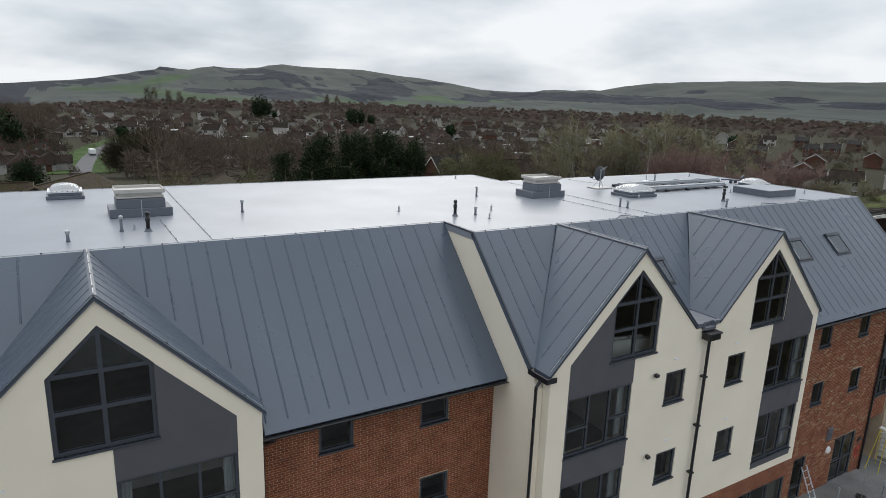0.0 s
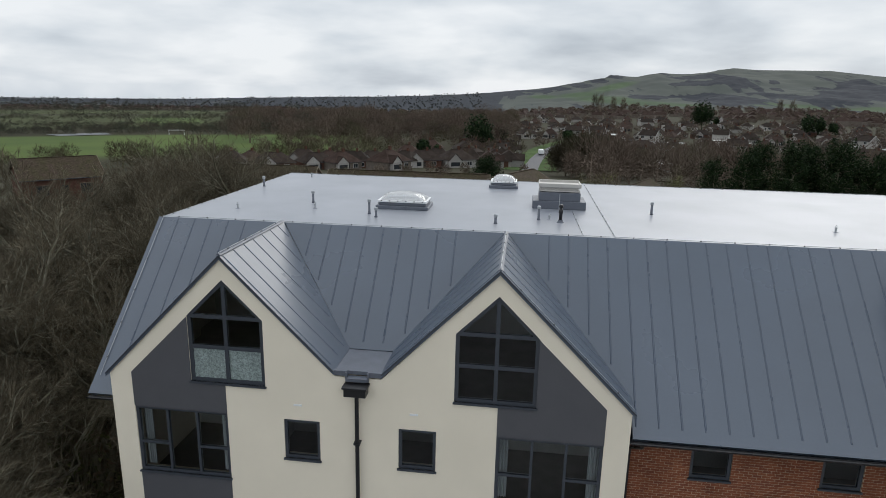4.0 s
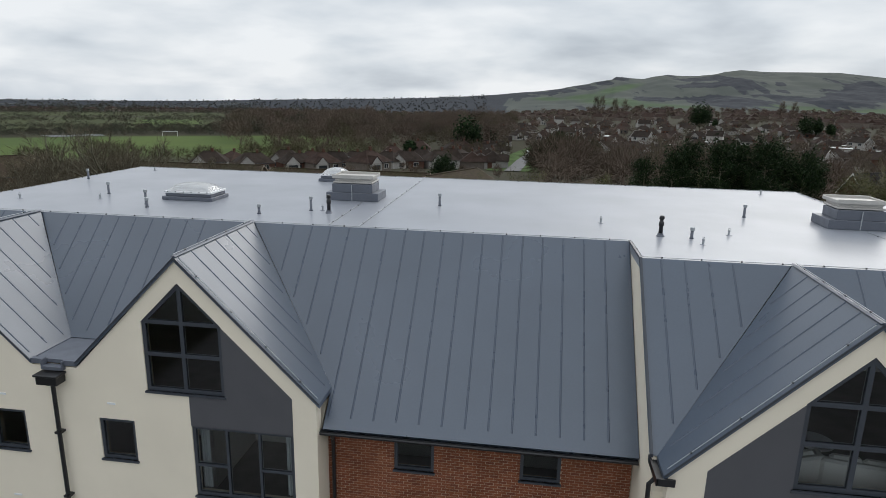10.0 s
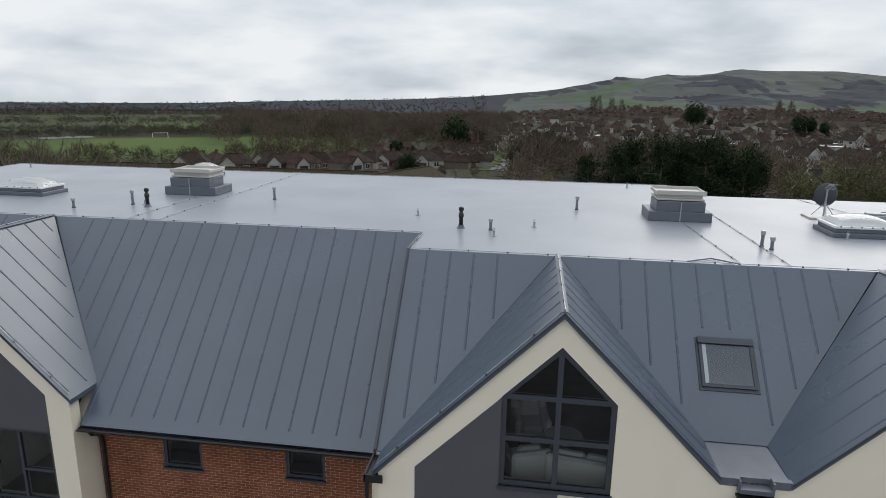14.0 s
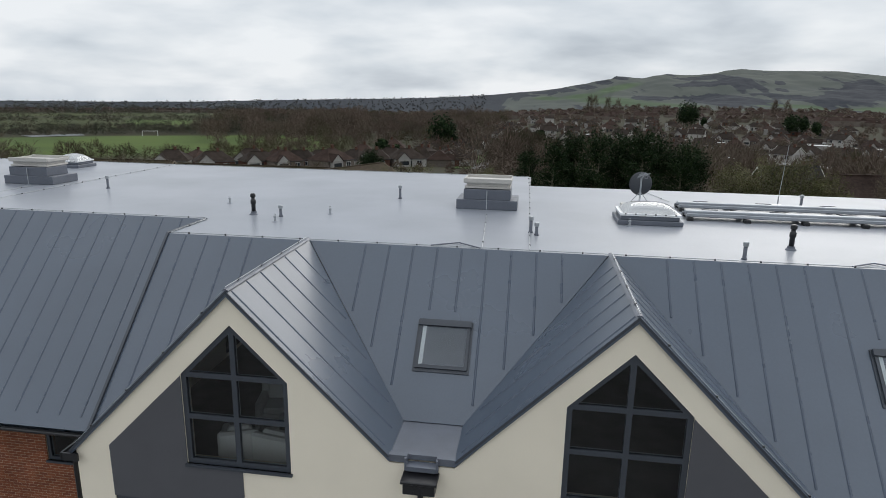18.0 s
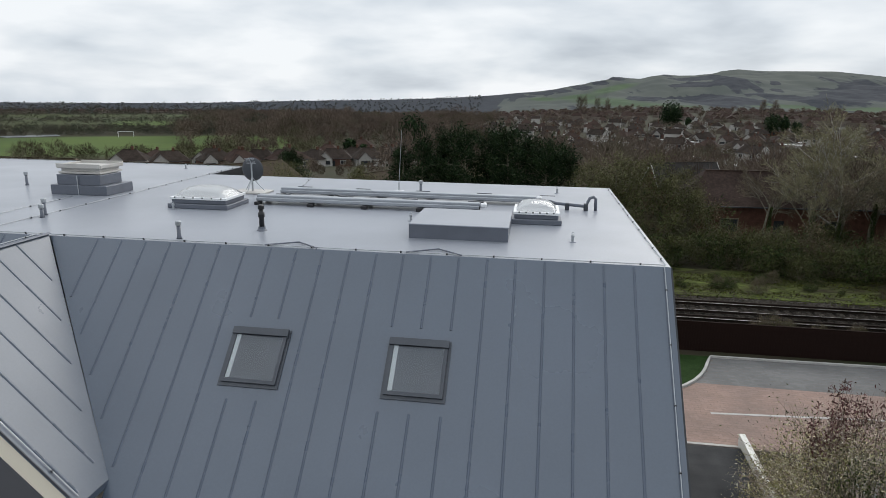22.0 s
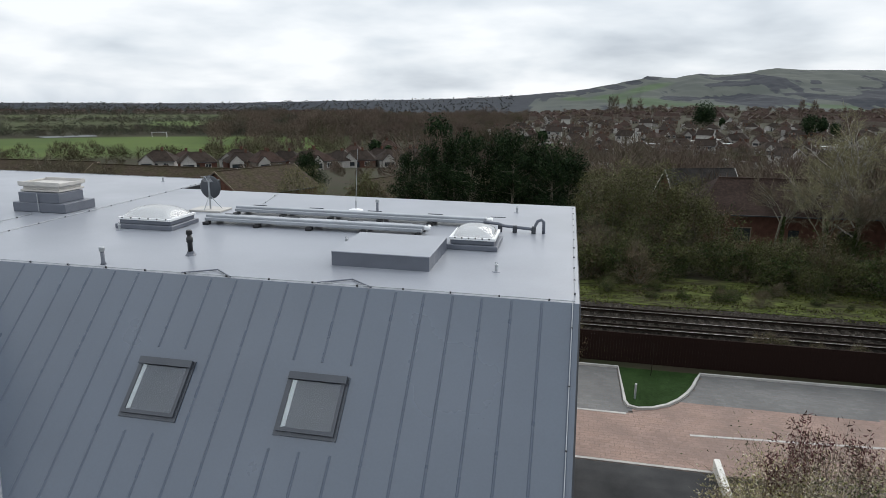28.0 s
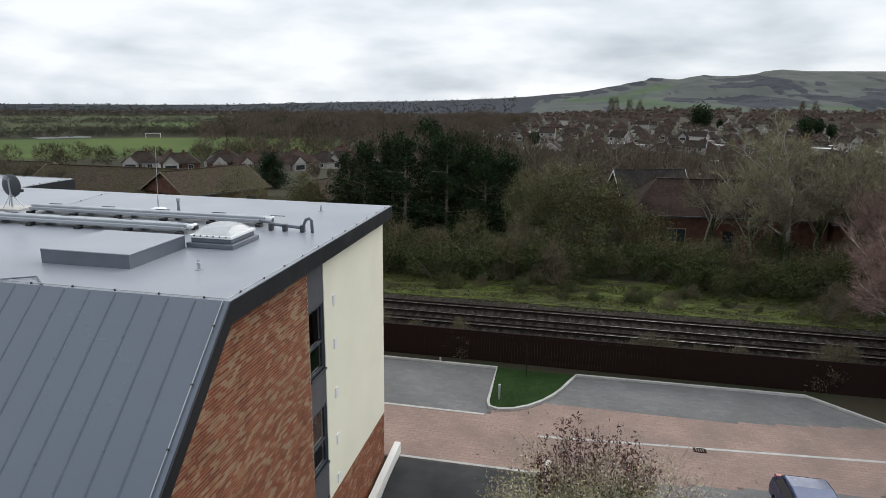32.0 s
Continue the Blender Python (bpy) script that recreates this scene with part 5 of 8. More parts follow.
M_TAR = material("tarmac", (0.022, 0.023, 0.025), 0.9, vary=0.15, scale=0.8, fine=0.2, fine_scale=80, bump=0.3)
M_YARD = material("concrete_yard", (0.23, 0.23, 0.23), 0.9, vary=0.2, scale=0.5, fine=0.1, fine_scale=20)
M_KERB = material("pale_kerb", (0.42, 0.41, 0.39), 0.9, vary=0.12, scale=1.5, fine=0.08)
M_LAWN = material("lawn", (0.017, 0.038, 0.009), 0.95, vary=0.15, scale=1.2, fine=0.25, fine_scale=18, bump=0.5, spec=0.1)
M_FENCE = material("dark_timber_fence", (0.017, 0.0092, 0.0075), 0.9, vary=0.15, scale=0.8, fine=0.1, fine_scale=30, spec=0.08)
M_BED = material("paving_bed", (0.155, 0.125, 0.11), 0.95, vary=0.1)
M_BALLAST = material("ballast", (0.038, 0.033, 0.027), 0.95, vary=0.25, scale=0.4, fine=0.35, fine_scale=9, bump=0.6, spec=0.1)
M_RUST = material("rusty_rail", (0.022, 0.016, 0.013), 0.9, vary=0.2, spec=0.08)
M_RAILTOP = material("worn_rail_head", (0.24, 0.235, 0.23), 0.35, metal=0.8, vary=0.1)
M_SLEEPER = material("sleeper", (0.018, 0.015, 0.012), 0.95, vary=0.25, spec=0.08)
M_VERGE = material("rough_grass", (0.064, 0.080, 0.018), 0.95, vary=0.2, scale=0.55, fine=0.4, fine_scale=3.5, bump=0.8, tint=(0.034, 0.028, 0.019), spec=0.1, stretch=(0.5, 1.3, 1))


def sheet(name, loop, z, mat, label, category, thick=0.06):
    ob = part(name, plate(loop, [], lambda u, v, d: (u, v, z + LIFT - d), thick), mat, None)
    return tagged(ob, label, category, kind="structure")


def block_paving(name, x0, x1, y0, y1, z, mat, label, inside=None, bx=0.40, by=0.20, limit=1e9):
    """Paving blocks, each a low slab with open joints."""
    vs, fs = [], []
    rng = random.Random(int(x0 * 10 + y0))
    y, k = y0, 0
    while y < y1:
        x = x0 - (bx / 2 if k % 2 else 0)
        while x < x1:
            a, b, c, d = max(x, x0), min(x + bx - 0.012, x1), y, min(y + by - 0.012, y1)
            x += bx
            if b - a < 0.04 or (inside and not inside((a + b) / 2, (c + d) / 2)):
                continue
            o, zz = len(vs), z + LIFT + rng.uniform(-0.003, 0.003)
            vs.extend(((a, c, zz), (b, c, zz), (b, d, zz), (a, d, zz)))
            fs.append((o, o + 1, o + 2, o + 3))
        y += by
        k += 1
    return tagged(mesh_ob(name, vs, fs, mat, None), label, "paving", kind="stuff")


LAWN = [(x - 0.38, y + 0.06) for x, y in ((27.5, 20.35), (27.5, 16.5), (27.62, 16.05), (28.05, 15.88), (28.7, 16.05), (29.4, 16.5), (30.0, 17.15), (30.5, 17.9), (30.9, 18.7), (31.2, 19.5), (31.55, 20.35))]


def in_lawn(x, y):
    j, ins = len(LAWN) - 1, False
    for i in range(len(LAWN)):
        (xi, yi), (xj, yj) = LAWN[i], LAWN[j]
        if (yi > y) != (yj > y) and x < (xj - xi) * (y - yi) / (yj - yi) + xi:
            ins = not ins
        j = i
    return ins


def bay_edge(x):
    if x < 27.2:
        return 15.45
    return 15.7 + (x - 27.2) * 0.55 if x < 29.6 else 17.02 + max(0.0, x - 37) * 0.14


def low_edge(x):
    """Southern edge of the red lane, where grey bays begin again."""
    return 11.75 + (x - 35) * 0.12


CORNER = lambda x: 20.6 if x < 42.0 else 20.6 - (x - 42.0) * 0.88
sheet("pavement", [(12, 11.25), (33, 11.25), (33, 8), (54, 8), (49.4, 14.0), (42.0, 20.6), (12, 20.42)], 0.015, M_BED, "sandy bed of the block-paved car park", "pavement")
block_paving("red_paving", 20.0, 58.0, 11.3, 20.4, 0.045, M_PAVE, "pinkish red block paving of the car park lane", lambda x, y: y < min(bay_edge(x), CORNER(x)) and not in_lawn(x, y) and not (y < low_edge(x) and x > 33.5))
block_paving("grey_paving", 14.0, 58.0, 8.3, 20.5, 0.047, M_PAVEG, "grey block-paved parking bays", lambda x, y: ((y > bay_edge(x) and y < CORNER(x)) or (y < low_edge(x) and x > 33.5)) and not in_lawn(x, y))
lawn = part("lawn", plate(LAWN, [], lambda u, v, d: (u, v, LIFT + 0.10 - d), 0.1), M_LAWN, None)
tagged(lawn, "small kerbed triangle of bright mown grass", "lawn", kind="structure")


def kerb(pts, label="pale concrete kerb edging the paving", w=0.13, h=0.13, z=LIFT + 0.02):
    bm = bmesh.new()
    pts = [Vector((*p, z)) for p in pts]
    rings = []
    for i, p in enumerate(pts):
        d = (pts[min(i + 1, len(pts) - 1)] - pts[max(i - 1, 0)]).normalized()
        s = Vector((-d.y, d.x, 0)) * w / 2
        rings.append([bm.verts.new(q) for q in (p - s, p - s + Vector((0, 0, h)), p + s + Vector((0, 0, h)), p + s)])
    for a, b in zip(rings, rings[1:]):
        for k in range(4):
            bm.faces.new((a[k], a[(k + 1) % 4], b[(k + 1) % 4], b[k]))
    bm.faces.new(rings[0][::-1])
    bm.faces.new(rings[-1])
    return tagged(part("kerb", bm, M_KERB, None), label, "kerb", kind="structure")


kerb([(14, 20.42), (27.08, 20.42), *LAWN[1:], (42.0, 20.6), (49.5, 14.0)])
for pts in ([(16, 15.42), (27.1, 15.42)], [(29.6, 14.05), (58, 16.4)], [(24.3, 11.38), (30.0, 11.38)]):
    kerb(pts, "flush pale channel line in the paving", w=0.14, h=0.035)
drain = thing("drain_grate", "dark metal drain grate in the paving", "drain", (36.1, 14.42, LIFT + 0.05))
part("frame", boxes((-0.25, 0.25, -0.16, -0.13, 0, 0.02), (-0.25, 0.25, 0.13, 0.16, 0, 0.02), (-0.25, -0.22, -0.13, 0.13, 0, 0.02), (0.22, 0.25, -0.13, 0.13, 0, 0.02)), M_RUST, drain)
for k in range(5):
    part("bar", boxes((-0.2 + k * 0.09, -0.16 + k * 0.09, -0.13, 0.13, 0, 0.015)), M_RUST, drain)
for at, h in (((27.6, 16.9, LIFT + 0.10), 0.75), ((24.0, 20.6, LIFT + 0.02), 0.25)):
    b = thing("bollard", "slim pale bollard light on the lawn", "bollard", at)
    part("post", lathe(bmesh.new(), [(0.05, 0), (0.05, h * 0.8), (0.055, h * 0.8), (0.055, h)], 12), M_GALV, b)
sap = thing("sapling", "thin young tree with a few bare twigs", "tree", (28.65, 19.7, LIFT + 0.1))
bm = bmesh.new()
tube(bm, [(0, 0, 0), (0.03, 0, 0.9), (0, 0.02, 1.8)], 0.022, 6, r_end=0.008)
rs = random.Random(5)
for k in range(16):
    z = 0.8 + k * 0.06
    a = rs.uniform(0, 6.28)
    tube(bm, [(0.02, 0, z), (0.3 * math.cos(a), 0.3 * math.sin(a), z + 0.35)], 0.007, 3, r_end=0.003)
part("trunk", bm, M_RUST, sap)

# ramp down to the front yard, between white walls
ramp = part("ramp", plate([(24.3, -14), (30.0, -14), (30.0, 11.2), (24.3, 11.2)], [], lambda u, v, d: (u, v, float(land_height(u, v)) + 0.05 - d), 0.15), M_TAR, None)
bm = bmesh.new()
bmesh.ops.create_grid(bm, x_segments=2, y_segments=40, size=1)
for v in bm.verts:
    v.co = Vector((27.15 + v.co.x * 2.86, -1.4 + v.co.y * 12.6, 0))
    v.co.z = float(land_height(v.co.x, v.co.y)) + 0.06
bm.to_mesh(ramp.data)
bm.free()
tagged(ramp, "fresh black tarmac access ramp", "ramp", kind="structure")
M_WHITEWALL = material("white_render", (0.70, 0.69, 0.65), 0.9, vary=0.06, scale=0.8)
for x0, x1, z1 in ((24.02, 24.27, 0.82), (30.0, 30.22, 0.82)):
    w = part("retaining_wall", plate([(-6, GROUND_F - 0.3), (11.6, -0.1), (11.6, z1), (-6, z1 - 1.2)], [], to_x(x0), x1 - x0), M_WHITEWALL, None)
    tagged(w, "white rendered retaining wall beside the ramp", "wall", kind="structure")
sheet("yard", [(-25, -60), (24.2, -60), (24.2, -2.5), (-25, -2.5)], GROUND_F + 0.03 - LIFT, M_YARD, "grey concrete front yard with building dust", "yard")

# timber fence by the railway
FY = 21.35
fence = thing("fence", "long dark brown close-boarded timber fence", "fence", (12, FY, LIFT))
xs = np.arange(0, 75, 0.15)
me = bpy.data.meshes.new("board")
_b = boxes((0, 0.145, -0.012, 0.012, 0, 1.66))
_b.to_mesh(me)
_b.free()
me.materials.append(M_FENCE)
for k, x in enumerate(xs[40:330]):
    ob = new("board", me)
    ob.parent = fence
    ob.location = (x, 0.006 * (k % 2), 0)
rest = [(x, x + 0.145, -0.012, 0.012, 0, 1.66) for x in (*xs[:40], *xs[330:])]
vs, fs = [], []
for x0, x1, y0, y1, z0, z1 in rest:
    o = len(vs)
    vs += [(x0, y0, z0), (x1, y0, z0), (x1, y0, z1), (x0, y0, z1), (x0, y1, z0), (x1, y1, z0), (x1, y1, z1), (x0, y1, z1)]
    fs += [tuple(o + i for i in f) for f in ((0, 1, 2, 3), (5, 4, 7, 6), (3, 2, 6, 7), (1, 5, 6, 2), (4, 0, 3, 7))]
tagged(mesh_ob("boarding", vs, fs, M_FENCE, fence), kind="stuff")
part("rail", boxes((0, 75, 0.02, 0.09, 0.35, 0.45)), M_FENCE, fence)
part("rail", boxes((0, 75, 0.02, 0.09, 1.3, 1.4)), M_FENCE, fence)
part("capping", boxes((0, 75, -0.03, 0.05, 1.66, 1.69)), M_FENCE, fence)

# railway
sheet("ballast", [(-260, 23.0), (300, 23.0), (300, 31.2), (-260, 31.2)], 0.10, M_BALLAST, "dark stone ballast of the railway", "ballast", 0.3)
sheet("verge", [(-200, 31.2), (300, 31.2), (300, 38.5), (-200, 38.5)], 0.16, M_VERGE, "rough mossy grass verge beside the railway", "verge", 0.3)
sheet("verge", [(-200, 21.5), (300, 21.5), (300, 23.0), (-200, 23.0)], 0.06, M_VERGE, "weedy strip behind the fence", "verge", 0.3)
for yc in (25.1, 28.2):
    tr = thing("railway_track", "railway track with rusty rails on sleepers", "railway track", (0, yc, LIFT + 0.1), group="two railway tracks")
    for s in (-1, 1):
        part("rail", boxes((-250, 290, s * 0.75 - 0.07, s * 0.75 + 0.07, 0.10, 0.125), (-250, 290, s * 0.75 - 0.015, s * 0.75 + 0.015, 0.125, 0.22), (-250, 290, s * 0.75 - 0.035, s * 0.75 + 0.035, 0.22, 0.255)), M_RUST, tr)
        part("rail_head", boxes((-250, 290, s * 0.75 - 0.018, s * 0.75 + 0.018, 0.255, 0.262)), M_RAILTOP, tr)
    part("third_rail", boxes((-250, 290, 1.12, 1.19, 0.2, 0.30)), M_RUST, tr, "rusty conductor rail")
    me = bpy.data.meshes.new("sleeper")
    _b = boxes((-0.13, 0.13, -1.28, 1.28, 0.0, 0.10))
    _b.to_mesh(me)
    _b.free()
    me.materials.append(M_SLEEPER)
    for k in range(80):
        ob = new("sleeper", me)
        ob.parent = tr
        ob.location = (13 + k * 0.65, 0, -0.06)
# loose ballast stones near the fence gap
rng = np.random.RandomState(4)
vs, fs = [], []
for k in range(12000):
    x, y = rng.uniform(14, 66), 23.2 + 9.6 * rng.uniform() ** 0.8
    s = rng.uniform(0.05, 0.12)
    o = len(vs)
    j = rng.uniform(0.6, 1.3, 5) * s
    vs += [(x - j[0], y - j[1], LIFT + 0.09), (x + j[2], y - j[0], LIFT + 0.09), (x + j[1], y + j[3], LIFT + 0.09), (x - j[3], y + j[4], LIFT + 0.09), (x + j[4] * 0.2, y, LIFT + 0.10 + j[2] * 0.9)]
    fs += [(o, o + 1, o + 4), (o + 1, o + 2, o + 4), (o + 2, o + 3, o + 4), (o + 3, o, o + 4)]
M_STONE = ramp_random(material("ballast_stone", (0.1, 0.09, 0.08), 0.95, fine=0.15, spec=0.1), [(0.055, 0.048, 0.040), (0.038, 0.033, 0.027), (0.085, 0.075, 0.063), (0.046, 0.038, 0.031)])
tagged(mesh_ob("ballast_stones", vs, fs, M_STONE), "loose grey-brown ballast stones", "stones", kind="stuff")


# parked car
def car(at, rz):
    t = thing("parked_car", "dark blue hatchback car parked on the paving", "car", at, rz)
    L, W = 3.9, 1.7
    prof = [(-1.95, 0.35), (-1.98, 0.62), (-1.90, 0.95), (-1.72, 1.12), (-1.30, 1.42), (-0.6, 1.48), (0.05, 1.42), (0.75, 1.02), (1.55, 0.86), (1.9, 0.66), (1.95, 0.38)]
    bm = bmesh.new()
    rows = []
    for s, inset_ in ((-1, 0.0), (-0.93, 1.0), (0.93, 1.0), (1, 0.0)):
        row = []
        for x, z in prof:
            taper = 0.80 if z > 1.1 else 0.95 if z > 0.9 else 1.0
            row.append(bm.verts.new((x * (0.985 if abs(s) == 1 else 1), s * W / 2 * taper, z - (0.02 if abs(s) == 1 and z > 0.5 else 0))))
        rows.append(row)
    for a, b in zip(rows, rows[1:]):
        for k in range(len(prof) - 1):
            bm.faces.new((a[k], a[k + 1], b[k + 1], b[k]))
        bm.faces.new((a[0], b[0], b[-1], a[-1]))
    bm.faces.new(rows[0])
    bm.faces.new(rows[-1][::-1])
    part("body", bm, M_CAR, t, "dark blue metallic paint")
    for nm, q in (("windscreen", [(0.12, 1.40), (0.72, 1.06)]), ("rear_window", [(-1.33, 1.42), (-1.66, 1.16)])):
        (xa, za), (xb, zb) = q
        o = 0.012 if xa > 0 else -0.012
        mesh_ob(nm, [(xa + o, -0.60, za), (xa + o, 0.60, za), (xb + o, 0.64, zb + 0.012), (xb + o, -0.64, zb + 0.012)], [(0, 1, 2, 3)], M_CARGLASS, t)
    for s in (-1, 1):
        mesh_ob("side_window", [(-1.2, s * 0.712, 1.36), (-0.02, s * 0.712, 1.36), (0.5, s * 0.818, 1.06), (-1.5, s * 0.818, 1.06)], [(0, 1, 2, 3)], M_CARGLASS, t)
        part("rear_light", boxes((-1.99, -1.82, s * 0.62 - 0.1, s * 0.62 + 0.16, 0.78, 1.05), bevel=0.02), M_REDLIGHT, t)
        part("headlight", boxes((1.62, 1.86, s * 0.58 - 0.16, s * 0.58 + 0.16, 0.66, 0.80), bevel=0.03), M_WHITE, t)
        part("mirror", boxes((0.38, 0.55, s * 0.82 - 0.05, s * 0.82 + 0.15 * s + 0.05, 1.02, 1.14), bevel=0.02), M_CAR, t)
        for x in (-1.25, 1.25):
            bm = lathe(bmesh.new(), [(0.30, -0.09), (0.31, -0.05), (0.31, 0.05), (0.30, 0.09)], 20)
            bmesh.ops.rotate(bm, verts=bm.verts, cent=(0, 0, 0), matrix=Matrix.Rotation(radians(90), 3, "X"))
            bmesh.ops.translate(bm, verts=bm.verts, vec=(x, s * 0.76, 0.31))
            wheel = part("wheel", bm, M_BLACK, t, "black tyre")
            bm = lathe(bmesh.new(), [(0.20, -0.095), (0.19, 0.095)], 16)
            bmesh.ops.rotate(bm, verts=bm.verts, cent=(0, 0, 0), matrix=Matrix.Rotation(radians(90), 3, "X"))
            bmesh.ops.translate(bm, verts=bm.verts, vec=(x, s * 0.76, 0.31))
            part("rim", bm, M_ALU, wheel)
    return t


M_CAR = material("car_paint_blue", (0.011, 0.027, 0.085), 0.18, metal=0.3, vary=0.03, fine=0.01, bump=0.0)
M_CARGLASS = material("car_glass", (0.02, 0.03, 0.035), 0.06, vary=0.02, bump=0.0)
M_REDLIGHT = material("rear_light_red", (0.25, 0.01, 0.01), 0.2, bump=0.0)
car((38.72, 9.62, LIFT + 0.06), -90)

# rough grass tufts on the verge
rng = random.Random(8)
tuft = ([], [])
for k in range(70000):
    x, y = rng.uniform(12, 70), rng.choice((rng.uniform(30.6, 37.5), rng.uniform(32, 37.5), rng.uniform(32, 37.5), rng.uniform(21.6, 23.4)))
    q = noise.noise(Vector((x * 0.22, y * 0.8, 1.7))) + noise.noise(Vector((x * 0.9, y * 1.6, 5.1))) * 0.5
    if q + rng.uniform(-0.25, 0.25) < -0.05:
        continue
    z, h = LIFT + (0.14 if y > 30 else 0.05), rng.uniform(0.03, 0.10) + (0.10 if rng.random() < 0.12 else 0)
    a, w = rng.uniform(0, 6.28), rng.uniform(0.03, 0.08)
    o = len(tuft[0])
    tuft[0].extend(((x - w * math.cos(a), y - w * math.sin(a), z), (x + w * math.cos(a), y + w * math.sin(a), z), (x + rng.uniform(-0.15, 0.15), y + rng.uniform(-0.15, 0.15), z + h)))
    tuft[1].append((o, o + 1, o + 2))
M_TUFT = ramp_random(material("grass_tufts", (0.06, 0.08, 0.02), 0.95, bump=0.0, spec=0.1), [(0.085, 0.105, 0.020), (0.072, 0.078, 0.022), (0.098, 0.115, 0.024), (0.060, 0.050, 0.028), (0.050, 0.058, 0.018), (0.075, 0.062, 0.036)])
tagged(mesh_ob("grass_tufts", *tuft, M_TUFT), "rough tufts of yellow-green grass", "grass", kind="stuff")


# ---- front yard ----
M_YELLOW = material("yellow_glassfibre", (0.62, 0.52, 0.06), 0.5, vary=0.06)


def rail_bm(pts, r=0.022):
    bm = bmesh.new()
    tube(bm, pts, r, 8)
    return bm


G = GROUND_F + 0.03
step = thing("step_ladder", "yellow glassfibre step ladder standing open in the yard", "ladder", (22.75, -4.0, G), 90)
for s in (-1, 1):
    part("stile", rail_bm([(s * 0.28, -0.45, 0), (s * 0.17, 0.0, 2.2)]), M_YELLOW, step)
    part("back_leg", rail_bm([(s * 0.30, 0.55, 0), (s * 0.17, 0.05, 2.15)]), M_YELLOW, step)
for k in range(7):
    f = (k + 1) / 8
    w = 0.28 - 0.11 * f
    part("tread", boxes((-w, w, -0.45 * (1 - f) - 0.05, -0.45 * (1 - f) + 0.05, 2.2 * f - 0.02, 2.2 * f + 0.015)), M_ALU, step)
part("top_cap", boxes((-0.22, 0.22, -0.08, 0.14, 2.18, 2.25), bevel=0.015), M_WHITE, step)
lad = thing("ladder", "aluminium ladder leaning on the brick wall", "ladder", (16.45, -4.45, G))
for s in (-1, 1):
    part("stile", rail_bm([(s * 0.2, 0, 0), (s * 0.2, 0.86, 1.75)], 0.03), M_ALU, lad)
for k in range(6):
    f = (k + 0.7) / 6.4
    part("rung", rail_bm([(-0.2, 0.86 * f, 1.75 * f), (0.2, 0.86 * f, 1.75 * f)], 0.016), M_ALU, lad)
for x, y in ((17.75, -4.65), (20.3, -5.4), (19.6, -6.3)):
    b = thing("post", "short galvanised steel post in the yard", "post", (x, y, G), group="short posts in the yard")
    part("tube", lathe(bmesh.new(), [(0.045, 0), (0.045, 0.82), (0.03, 0.86), (0.0, 0.87)], 12), M_GALV, b)
pole = thing("pole_stand", "thin pole on a dark weighted base", "stand", (19.1, -5.05, G), 25)
part("base", boxes((-0.38, 0.38, -0.2, 0.2, 0, 0.12), bevel=0.03), M_BLACK, pole)
part("pole", rail_bm([(0, 0, 0.1), (0, 0, 1.9)], 0.018), M_GALV, pole)
tub = thing("bucket", "white plastic bucket on the yard", "bucket", (24.0, -4.3, G))
part("pail", lathe(bmesh.new(), [(0.0, 0.0), (0.13, 0.0), (0.16, 0.3), (0.15, 0.3), (0.12, 0.02)], 18), M_WHITE, tub)

# heap of pale bags and rubble beyond the block
HEAP = (87, 24.3)
rng = random.Random(31)
vs, fs = [], []
for k in range(900):
    a, q = rng.uniform(0, 6.28), rng.random() ** 0.6
    x, y = HEAP[0] + 5.5 * q * math.cos(a), HEAP[1] + 3.0 * q * math.sin(a)
    z, s = LIFT + 0.05 + 1.0 * (1 - q) * rng.random(), rng.uniform(0.10, 0.32)
    o = len(vs)
    vs += [(x + s * rng.uniform(0.5, 1) * i, y + s * rng.uniform(0.5, 1) * j, z + s * rng.uniform(0.4, 0.9) * h) for i, j, h in ((-1, -1, 0), (1, -1, 0), (1, 1, 0), (-1, 1, 0), (-0.6, -0.6, 1), (0.6, -0.6, 1), (0.6, 0.6, 1), (-0.6, 0.6, 1))]
    fs += [tuple(o + i for i in f) for f in ((0, 1, 5, 4), (1, 2, 6, 5), (2, 3, 7, 6), (3, 0, 4, 7), (4, 5, 6, 7))]
M_RUBBLE = ramp_random(material("pale_rubble", (0.5, 0.5, 0.48), 0.9), [(0.55, 0.55, 0.53), (0.40, 0.39, 0.37), (0.66, 0.66, 0.65), (0.28, 0.26, 0.24)])
tagged(mesh_ob("rubble_heap", vs, fs, M_RUBBLE), "heap of pale rubble and bags beside the railway", "rubble", kind="stuff")

# ---- trees and bushes ----
def twig_mat(name, cols, island=True):
    return ramp_random(material(name, cols[0], 0.95, vary=0.1, fine=0.05, bump=0.0, spec=0.1), cols, island)


M_BARK = material("bark", (0.19, 0.17, 0.135), 0.95, vary=0.3, scale=3, fine=0.2, fine_scale=25, bump=0.5, tint=(0.085, 0.085, 0.055), spec=0.1)
M_TWIG = twig_mat("bare_twigs", [(0.16, 0.128, 0.092), (0.115, 0.092, 0.068), (0.20, 0.165, 0.12), (0.13, 0.12, 0.075)])
M_TWIGR = twig_mat("reddish_twigs", [(0.25, 0.165, 0.145), (0.20, 0.132, 0.118), (0.31, 0.21, 0.185), (0.225, 0.165, 0.14)])
M_TWIGG = twig_mat("greenish_twigs", [(0.165, 0.155, 0.095), (0.12, 0.112, 0.066), (0.21, 0.20, 0.13), (0.135, 0.115, 0.078)])
